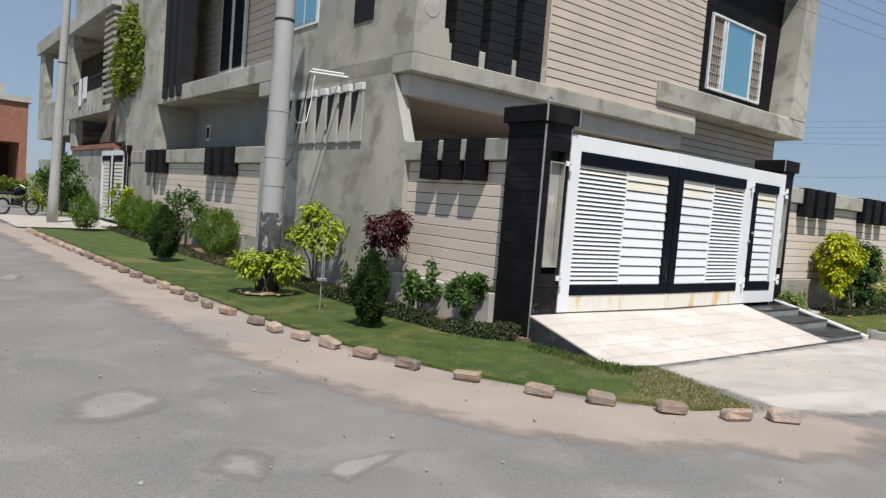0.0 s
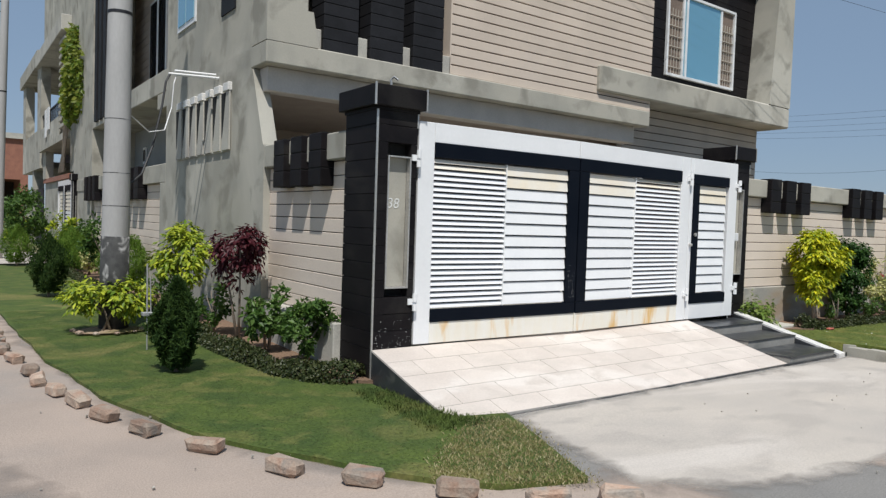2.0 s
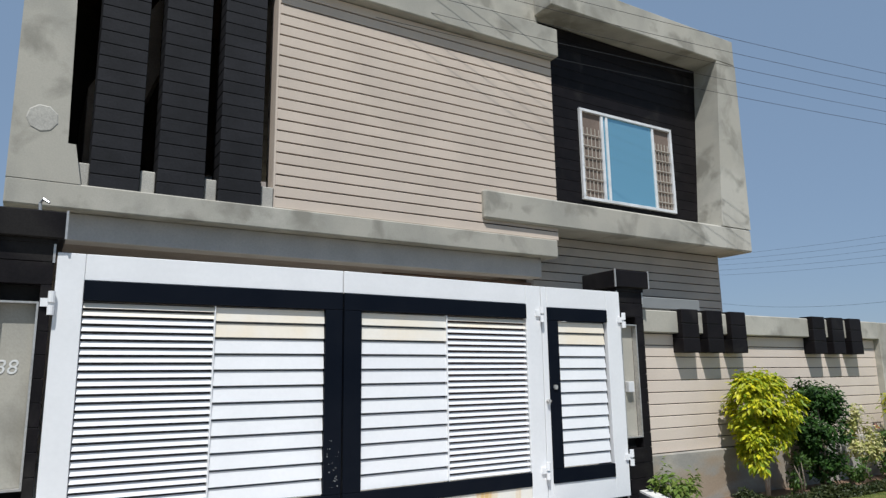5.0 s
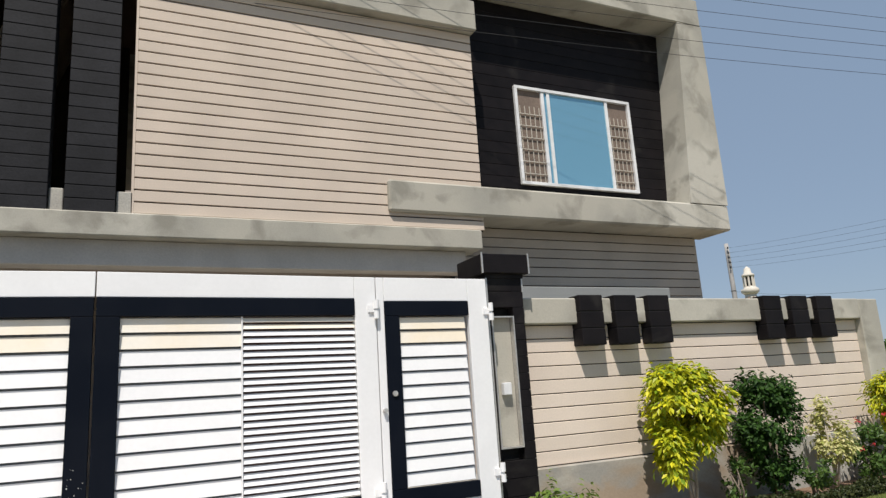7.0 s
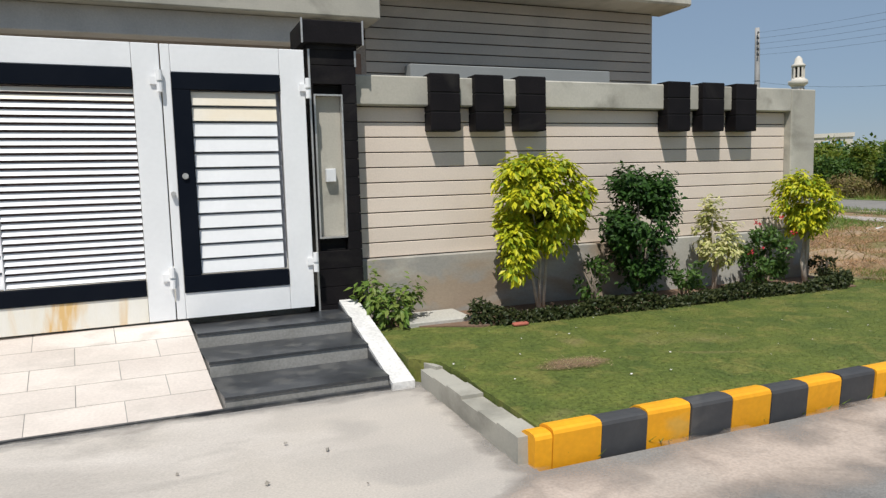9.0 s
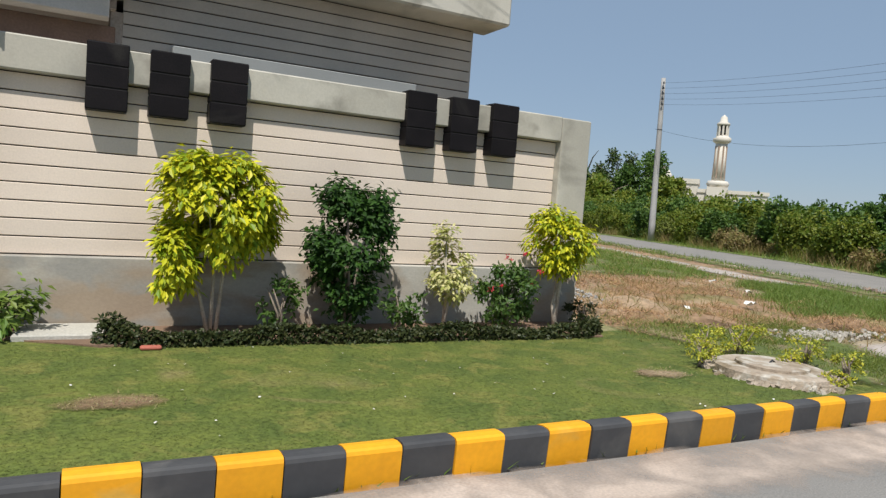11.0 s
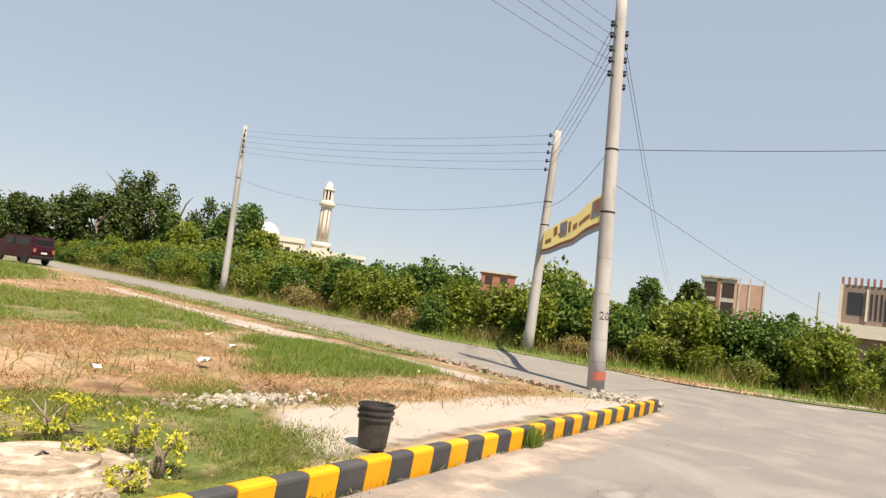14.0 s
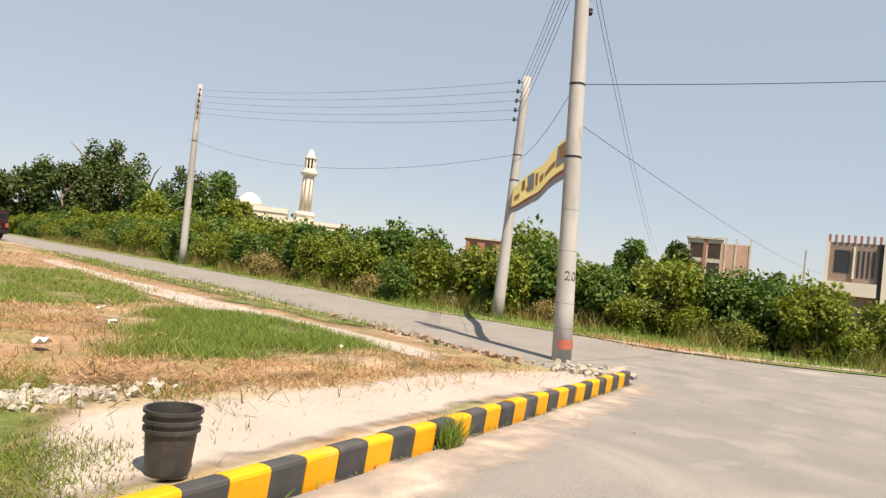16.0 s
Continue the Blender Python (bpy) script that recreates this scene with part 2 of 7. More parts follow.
M_LUSH = leaf_mat("lush_grass", (0.11, 0.2, 0.03), (0.22, 0.27, 0.06), 0.3)
M_YLEAF = leaf_mat("yellow_green_leaves", (0.72, 0.66, 0.025), (0.17, 0.27, 0.014), 0.3)
M_YSIDE = leaf_mat("fresh_green_leaves", (0.46, 0.5, 0.035), (0.1, 0.18, 0.014), 0.25)
M_DRYG = leaf_mat("dry_lawn_grass", (0.38, 0.31, 0.17), (0.19, 0.18, 0.06), 0.2)
M_MANHOLE = mat("dusty_mortar", (0.4, 0.33, 0.26), (0.3, 0.24, 0.18), 0.95, 5, 40, 0.5, c3=(0.22, 0.17, 0.11), spots=0.55, c4=(0.46, 0.42, 0.36))
M_WEED = leaf_mat("weed_leaves", (0.6, 0.54, 0.06), (0.24, 0.3, 0.04), 0.3)
M_THICK = leaf_mat("dark_thicket_leaves", (0.045, 0.1, 0.02), (0.12, 0.2, 0.035), 0.35)
M_OLIVE = leaf_mat("olive_thicket_leaves", (0.2, 0.22, 0.04), (0.12, 0.16, 0.03), 0.35)
M_VARIEG = leaf_mat("variegated_leaves", (0.74, 0.68, 0.36), (0.32, 0.36, 0.07), 0.35)
M_DLEAF = leaf_mat("dark_green_leaves", (0.01, 0.036, 0.004), (0.042, 0.105, 0.01), 0.2, 0.6)
M_MLEAF = leaf_mat("rose_leaves", (0.04, 0.095, 0.016), (0.115, 0.19, 0.04), 0.3)
M_RLEAF = leaf_mat("maroon_leaves", (0.05, 0.008, 0.014), (0.1, 0.02, 0.025), 0.3)
M_CYP = leaf_mat("cypress_scales", (0.012, 0.036, 0.006), (0.05, 0.092, 0.014), 0.25, 0.8)
M_BALL = leaf_mat("juniper_scales", (0.07, 0.15, 0.012), (0.15, 0.23, 0.03), 0.25, 0.8)
M_BOX = leaf_mat("hedge_leaves", (0.025, 0.042, 0.013), (0.07, 0.078, 0.026), 0.25)
M_SHRUB = leaf_mat("thicket_leaves", (0.095, 0.165, 0.018), (0.24, 0.26, 0.036), 0.4)
M_SHRUB2 = leaf_mat("brown_thicket_leaves", (0.3, 0.2, 0.1), (0.22, 0.22, 0.06), 0.35)
M_TREE = leaf_mat("far_tree_leaves", (0.04, 0.075, 0.018), (0.1, 0.135, 0.035), 0.3)
M_PETAL = leaf_mat("red_petals", (0.6, 0.02, 0.03), (0.65, 0.12, 0.16), 0.3)
M_BANNER = leaf_mat("yellow_banner_cloth", (0.86, 0.7, 0.3), (0.86, 0.7, 0.3), 0.6, 0.8)
M_BANTXT = mat("banner_print", (0.55, 0.24, 0.1), rough=0.8)
M_BANBLUE = mat("banner_border_print", (0.36, 0.36, 0.4), rough=0.8)
M_VAN = mat("maroon_car_paint", (0.045, 0.008, 0.013), rough=0.3, bump=0, grain=0.12)
M_RUBBER = mat("black_rubber", (0.02, 0.02, 0.02), rough=0.8)
M_CHALK = mat("white_chalk", (0.75, 0.75, 0.72), rough=0.9)
M_PAPER = mat("white_litter", (0.75, 0.73, 0.7), rough=0.8)
M_STONE = mat("rubble_stone", (0.45, 0.42, 0.37), (0.36, 0.32, 0.27), 0.95, 8, 50, 0.4, rand=0.2)
M_GRAVEL = mat("grey_gravel", (0.4, 0.385, 0.36), (0.31, 0.3, 0.28), 0.95, 10, 60, 0.4)
M_CLOTH = mat("white_laundry", (0.8, 0.8, 0.8), rough=0.9)


def glass_mat(name, tint, rough=0.04):
    m = bpy.data.materials.new(name)
    m.use_nodes = True
    b = m.node_tree.nodes["Principled BSDF"]
    b.inputs["Base Color"].default_value = (*tint, 1)
    b.inputs["Roughness"].default_value, b.inputs["Metallic"].default_value = rough, 0.55
    return m


M_GLASS = glass_mat("blue_reflective_glass", (0.24, 0.48, 0.6))
M_GLASS_D = glass_mat("dark_glass", (0.05, 0.05, 0.055))

# ---- building helpers ----
ORIGIN = {}


def thing(name, at, label="", category="", group="", kind=""):
    ob = new(name)
    ob.empty_display_size = 0.1
    ob.location = at
    ORIGIN[ob] = Vector(at)
    return tagged(ob, label, category, group, kind)


def link_mesh(name, me, material, parent=None, label=""):
    ob = new(name, me)
    me.materials.append(material)
    if parent is not None:
        ob.parent = parent
        o = ORIGIN[parent]
        me.transform(Matrix.Translation(-o))
        ORIGIN[ob] = o
    else:
        ORIGIN[ob] = Vector((0, 0, 0))
    if label:
        ob["label"] = label
    return ob


def part(name, bm, material, parent=None, label="", smooth=False):
    """Links a bmesh, given in world coordinates, as one mesh object under a thing or a part."""
    bmesh.ops.recalc_face_normals(bm, faces=bm.faces)
    me = bpy.data.meshes.new(name)
    bm.to_mesh(me)
    bm.free()
    if smooth:
        me.polygons.foreach_set("use_smooth", [True] * len(me.polygons))
    return link_mesh(name, me, material, parent, label)


def box(x0, x1, y0, y1, z0, z1, bev=0.0, bm=None):
    bm = bm or bmesh.new()
    r = bmesh.ops.create_cube(bm, size=1, matrix=Matrix.Translation(((x0 + x1) / 2, (y0 + y1) / 2, (z0 + z1) / 2)) @ Matrix.Diagonal((x1 - x0, y1 - y0, z1 - z0, 1)))
    if bev:
        es = {e for v in r["verts"] for e in v.link_edges}
        bmesh.ops.bevel(bm, geom=list(es), offset=bev, segments=1, affect="EDGES")
    return bm


def prism(pts, axis, a, b, bm=None):
    """Extrudes a polygon of 2D points along an axis ('x': points are (y, z); 'y': (x, z); 'z': (x, y)) from a to b."""
    bm = bm or bmesh.new()

    def p3(p, v):
        return {"x": (v, p[0], p[1]), "y": (p[0], v, p[1]), "z": (p[0], p[1], v)}[axis]
    lo, hi = [bm.verts.new(p3(p, a)) for p in pts], [bm.verts.new(p3(p, b)) for p in pts]
    bm.faces.new(lo), bm.faces.new(hi)
    for i in range(len(pts)):
        j = (i + 1) % len(pts)
        bm.faces.new((lo[i], lo[j], hi[j], hi[i]))
    return bm


def tube(pts, radii, sides=10, bm=None, cap=True):
    """A tube along points with a radius at each."""
    bm = bm or bmesh.new()
    rings = []
    pts = [Vector(p) for p in pts]
    for i, p in enumerate(pts):
        d = (pts[min(i + 1, len(pts) - 1)] - pts[max(i - 1, 0)]).normalized()
        u = d.orthogonal().normalized()
        v = d.cross(u)
        r = radii[i] if isinstance(radii, (list, tuple)) else radii
        if rings:
            u0 = (rings[-1][0].co - pts[i - 1]).normalized()
            u = (u0 - d * u0.dot(d)).normalized()
            v = d.cross(u)
        rings.append([bm.verts.new(p + r * (math.cos(2 * math.pi * k / sides) * u + math.sin(2 * math.pi * k / sides) * v)) for k in range(sides)])
    for a, b in zip(rings, rings[1:]):
        for k in range(sides):
            bm.faces.new((a[k], a[(k + 1) % sides], b[(k + 1) % sides], b[k]))
    if cap:
        bm.faces.new(rings[0]), bm.faces.new(rings[-1])
    return bm


def sag(p, q, drop, n=14):
    p, q = Vector(p), Vector(q)
    return [p.lerp(q, i / n) - Vector((0, 0, drop * 4 * (i / n) * (1 - i / n))) for i in range(n + 1)]


def leaves(name, pts, normals, size, material, parent, rng, aspect=0.5, label="", droop=0.3, jitter=0.8, dirs=None):
    """Many folded diamond leaves at pts, each its own island; joined into one part."""
    n = len(pts)
    nrm = normals + rng.normal(0, jitter, (n, 3))
    nrm /= np.linalg.norm(nrm, axis=1, keepdims=True) + 1e-9
    if dirs is None:
        d = rng.normal(0, 1, (n, 3)) + normals * 0.6
        d[:, 2] -= droop
    else:
        d = dirs + rng.normal(0, 0.25, (n, 3))
    d -= nrm * np.sum(d * nrm, axis=1, keepdims=True)
    d /= np.linalg.norm(d, axis=1, keepdims=True) + 1e-9
    s = np.cross(nrm, d)
    L = (size * rng.uniform(0.65, 1.25, n))[:, None]
    v = np.empty((n, 4, 3))
    v[:, 0] = pts
    v[:, 1] = pts + d * L * 0.45 + s * L * aspect * 0.5 + nrm * L * 0.08
    v[:, 2] = pts + d * L
    v[:, 3] = pts + d * L * 0.45 - s * L * aspect * 0.5 + nrm * L * 0.08
    i = np.arange(n)[:, None] * 4
    tris = np.concatenate([i + np.array([0, 1, 2]), i + np.array([0, 2, 3])], axis=1).reshape(-1, 3)
    me = bpy.data.meshes.new(name)
    me.from_pydata(v.reshape(-1, 3).tolist(), [], tris.tolist())
    return link_mesh(name, me, material, parent, label)


def blob_points(n, centre, radii, rng, clumps=14, spread=0.34, shell=0.55):
    """Points in an uneven crown: clumps set about an ellipsoid, with gaps between them."""
    c = rng.normal(0, 1, (clumps, 3))
    c /= np.linalg.norm(c, axis=1, keepdims=True)
    c *= rng.uniform(shell, 0.85, (clumps, 1))
    k = rng.integers(0, clumps, n)
    o = rng.normal(0, 1, (n, 3))
    o /= np.linalg.norm(o, axis=1, keepdims=True)
    o *= (rng.uniform(0, 1, (n, 1)) ** 0.4) * spread * rng.uniform(0.75, 1.3, (clumps, 1))[k]
    p = c[k] + o
    nrm = o * 0.8 + p * 0.5 + np.array([0, 0, 0.25])
    nrm /= np.linalg.norm(nrm, axis=1, keepdims=True) + 1e-9
    return p * np.array(radii) + np.array(centre), nrm


def bush(name, at, height, width, leaf, size, count, seed, label, category="shrub", base=0.12, stems=4, clumps=14, group="", aspect=0.5, bark=None, depth=None, spread=0.34, droop=0.3):
    """A shrub: stems from the ground into a crown of separate leaves."""
    rng = np.random.default_rng(seed)
    t = thing(name, at, label, category, group)
    x, y, z = at
    bm = bmesh.new()
    for s in range(stems):
        a, r = rng.uniform(0, 6.28), width * rng.uniform(0.1, 0.3)
        top = (x + r * math.cos(a), y + r * math.sin(a) * 0.8, z + height * rng.uniform(0.6, 0.85))
        mid = (x + r * 0.3 * math.cos(a + 0.6), y + r * 0.3 * math.sin(a + 0.6), z + height * 0.35)
        tube([(x + 0.02 * math.cos(a), y + 0.02 * math.sin(a), z - 0.03), mid, top], [0.016, 0.011, 0.004], 6, bm)
    part("stem", bm, bark or M_BARK, t, smooth=True)
    ch = height * (1 - base) / 2
    p, nr = blob_points(count, (x, y, z + height * base + ch), (width / 2 * 0.9, (depth or width * 0.85) / 2 * 0.9, ch * 0.95), rng, clumps, spread)
    p[:, 2] = np.maximum(p[:, 2], z + 0.02)
    leaves("crown", p, nr, size, leaf, t, rng, aspect, droop=droop)
    return t


def spray_bush(name, at, lobes, sprays, leaf, size, seed, label, category="shrub", per=13, hang=1.0, aspect=0.45, stems=4, foot=0.03, bark=None, gap=-0.12, reach=0.07):
    """A shrub of leaf sprays, hanging or upright, set about several lobes (x, y, z, rx, ry, rz from its foot), with gaps."""
    rng = np.random.default_rng(seed)
    t = thing(name, at, label, category)
    base = np.array(at)
    bm = bmesh.new()
    for s in range(stems):
        lx, ly, lz, rx, ry, rz = lobes[s % len(lobes)]
        a = rng.uniform(0, 6.28)
        top = base + np.array([lx + 0.3 * rx * math.cos(a), ly + 0.3 * ry * math.sin(a), lz + 0.3 * rz])
        mid = base + (top - base) * np.array([0.3, 0.3, 0.5]) + rng.normal(0, 0.02, 3)
        tube([base + np.array([foot * math.cos(a), foot * math.sin(a), -0.04]), mid, top], [0.018, 0.013, 0.005], 6, bm)
    part("stem", bm, bark or M_BARK, t, smooth=True)
    vol = np.array([(l[3] * l[4] * l[5]) ** 0.67 for l in lobes])
    k = rng.choice(len(lobes), sprays * 2, p=vol / vol.sum())
    l = np.array(lobes)[k]
    o = rng.normal(0, 1, (len(k), 3))
    o /= np.linalg.norm(o, axis=1, keepdims=True)
    lump = np.array([noise.noise(Vector((v[0] * 1.9 + i * 3.1, v[1] * 1.9, v[2] * 1.9 + seed))) for v, i in zip(o, k)])
    r = rng.uniform(0.45, 1.0, len(k)) ** 0.6 * (1 + 0.42 * lump)
    c = base + l[:, :3] + o * l[:, 3:] * r[:, None]
    hole = np.array([noise.noise(Vector(v * 4.2 + seed)) for v in c])
    keep = np.flatnonzero((hole > gap) & (c[:, 2] > at[2] + 0.05))[:sprays]
    c, o = c[keep], o[keep]
    ax = o * 0.7 + np.array([0, 0, -hang]) + rng.normal(0, 0.3, o.shape)
    ax /= np.linalg.norm(ax, axis=1, keepdims=True)
    i = np.repeat(np.arange(len(c)), per)
    side = rng.normal(0, 1, (len(i), 3))
    p = c[i] + ax[i] * rng.uniform(-1, 1, (len(i), 1)) * reach + side * reach * 0.32
    nr = o[i] * 0.6 + side * 0.25 + np.array([0, -0.1, 0.75])
    nr /= np.linalg.norm(nr, axis=1, keepdims=True)
    leaves("crown", p, nr, size, leaf, t, rng, aspect, jitter=0.25, dirs=ax[i] + side * 0.4)
    return t


def cone_bush(name, at, height, width, leaf, seed, label, count=5200, rounded=0.0, group=""):
    """A clipped conifer of fine upright sprays."""
    rng = np.random.default_rng(seed)
    t = thing(name, at, label, "shrub", group)
    x, y, z = at
    part("stem", tube([(x, y, z - 0.03), (x, y, z + height * 0.5)], [0.025, 0.01], 7), M_BARK, t)
    u, a = rng.uniform(0, 1, count), rng.uniform(0, 2 * math.pi, count)
    if rounded:
        prof = np.sqrt(np.clip(1 - ((u - 0.47) / 0.56) ** 2, 0, 1))
    else:
        prof = np.clip(0.5 + 1.5 * u, 0, 1) * np.clip(1.25 - u ** 3, 0, 1) * np.clip((1.03 - u) * 5, 0, 1) ** 0.5
    lump = 1 + 0.22 * np.sin(8 * a + 5 * u) * np.sin(13 * u + 2 * a) + 0.16 * np.sin(5 * a - 9 * u + seed) + 0.26 * np.sin(3 * a + seed) * np.sin(4 * u + seed) + 0.12 * np.sin(7 * a + 5 * u)
    u = u * (1 + 0.1 * np.sin(4 * a + seed * 2))
    r = width / 2 * prof * lump * (1 - 0.5 * rng.uniform(0, 1, count) ** 2)
    p = np.stack([x + r * np.cos(a), y + r * np.sin(a), z + 0.04 + u * height * 0.93], 1)
    nr = np.stack([np.cos(a), np.sin(a), 0.3 + 0 * a], 1)
    leaves("crown", p, nr, 0.065, leaf, t, rng, 0.24, droop=-2.0, jitter=0.7)
    return t


def tufts(name, pts, h, material, rng, label, category, lean=0.5, width=0.006, parent=None):
    """Single grass blades as thin triangles, joined: nobody could count them."""
    n = len(pts)
    a = rng.uniform(0, 2 * math.pi, n)
    hh = h * rng.uniform(0.5, 1.3, n)
    v = np.empty((n, 3, 3))
    dx, dy = np.cos(a), np.sin(a)
    w = width * rng.uniform(0.7, 1.4, n)
    v[:, 0] = pts + np.stack([-dy * w, dx * w, 0 * a], 1)
    v[:, 1] = pts + np.stack([dy * w, -dx * w, 0 * a], 1)
    ln = hh * lean * rng.uniform(0, 1.5, n)
    b = rng.uniform(0, 2 * math.pi, n)
    v[:, 2] = pts + np.stack([np.cos(b) * ln, np.sin(b) * ln, hh], 1)
    me = bpy.data.meshes.new(name)
    me.from_pydata(v.reshape(-1, 3).tolist(), [], np.arange(n * 3).reshape(-1, 3).tolist())
    ob = link_mesh(name, me, material, parent)
    return tagged(ob, label, category, kind="stuff")


def in_poly(p, poly):
    x, y = p[:, 0], p[:, 1]
    inside = np.zeros(len(p), bool)
    j = len(poly) - 1
    for i in range(len(poly)):
        (xi, yi), (xj, yj) = poly[i], poly[j]
        inside ^= ((yi > y) != (yj > y)) & (x < (xj - xi) * (y - yi) / (yj - yi + 1e-12) + xi)
        j = i
    return inside


# ---- ground ----


def road_z(x):
    return -0.0045 * min(max(x, 0.0), 30.0)


def lane_x(y):
    return 29.6 + 0.3 * (y - 4.4)


def ground_z(x, y):
    """Height of the open ground: road level, the raised plot beside the kerb, the lane rising slowly."""
    z = road_z(x)
    if x > 18.6 and y > 2.6:
        near = max(0.0, min(1.0, (lane_x(y) - 0.4 - x) / 4.0))
        z = max(z + 0.16 * near, z + min(0.16, 0.013 * max(0, y - 5)))
    elif x > 30:
        z += min(0.16, 0.013 * max(0, y - 5))
    return z


def sheet(name, poly, material, lift, step=0.5, wob=0.0, seed=0, label="", zf=ground_z, thick=0.0, fade=0.0):
    """A ground surface cut out of a grid that follows the terrain, with an uneven edge."""
    ring = []
    rng = random.Random(seed)
    for (x0, y0), (x1, y1) in zip(poly, poly[1:] + poly[:1]):
        k = max(1, int(math.hypot(x1 - x0, y1 - y0) / step))
        for i in range(k):
            x, y = x0 + (x1 - x0) * i / k, y0 + (y1 - y0) * i / k
            w = wob * (noise.noise(Vector((x * 1.7, y * 1.7, seed))) + 0.6 * noise.noise(Vector((x * 6, y * 6, seed))))
            ring.append((x + w, y + w))
    bm = bmesh.new()
    f = bm.faces.new([bm.verts.new((x, y, 0)) for x, y in ring])
    xs, ys = [p[0] for p in ring], [p[1] for p in ring]
    for axis, lo, hi in ((0, min(xs), max(xs)), (1, min(ys), max(ys))):
        k = min(90, int((hi - lo) / (max(step, 0.4) if not fade else min(step, fade / 2))))
        for i in range(1, k):
            c = lo + (hi - lo) * i / k
            co, no = ((c, 0, 0), (1, 0, 0)) if axis == 0 else ((0, c, 0), (0, 1, 0))
            bmesh.ops.bisect_plane(bm, geom=bm.verts[:] + bm.edges[:] + bm.faces[:], plane_co=co, plane_no=no)
    for v in bm.verts:
        v.co.z = zf(v.co.x, v.co.y) + lift
    if thick:
        r = bmesh.ops.extrude_face_region(bm, geom=bm.faces[:])
        for v in r["geom"]:
            if isinstance(v, bmesh.types.BMVert):
                v.co.z -= thick
    ob = part(name, bm, material, None, label)
    if fade:
        r = np.array(ring)
        q = np.roll(r, -1, 0) - r
        at = ob.data.attributes.new("fade", "FLOAT", "POINT")
        vals = []
        for v in ob.data.vertices:
            w = np.array(v.co[:2]) - r
            k = np.clip(np.sum(w * q, 1) / (np.sum(q * q, 1) + 1e-9), 0, 1)
            vals.append(min(1.0, float(np.min(np.linalg.norm(w - q * k[:, None], axis=1))) / fade))
        at.data.foreach_set("value", vals)
    return tagged(ob, label, name.split("_")[0], kind="structure")


bm = bmesh.new()
cuts = [-700, -250, -90, -30, -10] + [-4 + 2 * i for i in range(32)] + [75, 100, 160, 320, 900]
cuty = [-700, -250, -90, -30, -10] + [-4 + 2 * i for i in range(36)] + [85, 120, 200, 400, 900]
gv = {(i, j): bm.verts.new((x, y, (ground_z(x, y) - 0.02) if y > 43 or x > lane_x(y) + 5 else road_z(x) - 0.15)) for i, x in enumerate(cuts) for j, y in enumerate(cuty)}
for i in range(len(cuts) - 1):
    for j in range(len(cuty) - 1):
        bm.faces.new((gv[i, j], gv[i + 1, j], gv[i + 1, j + 1], gv[i, j + 1]))
tagged(part("ground", bm, M_FIELD), "flat open ground of dry earth and weeds", "ground", kind="structure")

ROAD_POLY = [(-60, -7), (60, -7), (38.6, -0.6), (36.8, 2.6), (35.6, 6.0), (29.6, 4.6), (29.4, 2.5), (12.7, 2.5), (12.9, 4.4), (5.0, 4.4), (5.0, 60), (-6, 60), (-6, 6), (-60, 6)]
sheet("road", ROAD_POLY, M_ASPHALT, 0.0, 2.0, label="worn grey asphalt road with pale patches", zf=lambda x, y: road_z(x), thick=0.2)
sheet("road_lane", [(29.7, 4.4), (lane_x(15), 15), (lane_x(30), 30), (lane_x(62), 62), (lane_x(62) + 4.6, 62), (lane_x(30) + 4.8, 30), (lane_x(12) + 4.9, 12), (36.9, 5.6), (36, 3.2), (33, 3.6)], M_LANE, 0.012, 1.2, 0.12, 3, "narrow grey asphalt lane along the thicket", thick=0.2)
sheet("ground_verge", [(5.6, 1.5), (7.0, 1.7), (6.6, 2.75), (5.2, 3.6), (4.25, 5.3), (3.85, 8.4), (3.45, 17.5), (3.3, 24), (1.9, 24), (2.1, 17), (2.25, 9), (2.5, 5.8), (3.0, 4.0), (4.0, 2.4)], M_SAND, 0.006, 0.35, 0.14, 5, "pinkish dust along the edge of the road", zf=lambda x, y: road_z(x), fade=0.55)
sheet("ground_dust", [(12.9, 2.56), (29.6, 2.56), (29.9, 2.0), (25, 1.85), (20, 1.8), (16, 1.75), (12.9, 1.65), (8, 1.5), (8.0, 2.4)], M_DUST, 0.006, 0.25, 0.14, 8, "pale dust gathered along the painted kerb", zf=lambda x, y: road_z(x), fade=0.5)
sheet("pavement_apron", [(6.5, 4.19), (12.7, 4.19), (12.75, 3.9), (12.72, 2.5), (12.3, 1.95), (9.5, 1.75), (7.2, 1.95), (6.25, 2.5)], M_APRON, 0.012, 0.4, 0.06, 2, "pale cement apron before the gate", zf=lambda x, y: road_z(x), fade=0.3)
LAWN_L = [(6.05, 2.75), (6.55, 4.1), (6.08, 4.25), (6.08, 5.5), (5.9, 5.6), (5.45, 6.4), (5.3, 8.0), (5.35, 11), (5.15, 14), (5.2, 22), (3.1, 22), (3.3, 17), (3.5, 10.5), (3.65, 8.0), (3.85, 6.2), (4.3, 4.7), (5.0, 3.5), (5.5, 2.95)]
sheet("ground_lawn", LAWN_L, M_LAWN_L, 0.02, 0.35, 0.04, 4, "mown green lawn inside the row of bricks", zf=lambda x, y: 0.0, thick=0.12)
LAWN_R = [(12.79, 2.67), (20.2, 2.67), (20.4, 3.6), (19.6, 4.5), (18.9, 5.3), (13.6, 5.05), (13.0, 5.4), (12.62, 5.6), (12.63, 4.3), (12.82, 4.1)]
sheet("ground_lawn_right", LAWN_R, M_LAWN_R, 0.0, 0.35, 0.03, 9, "green lawn behind the painted kerb", zf=lambda x, y: road_z(x) + 0.17, thick=0.3)
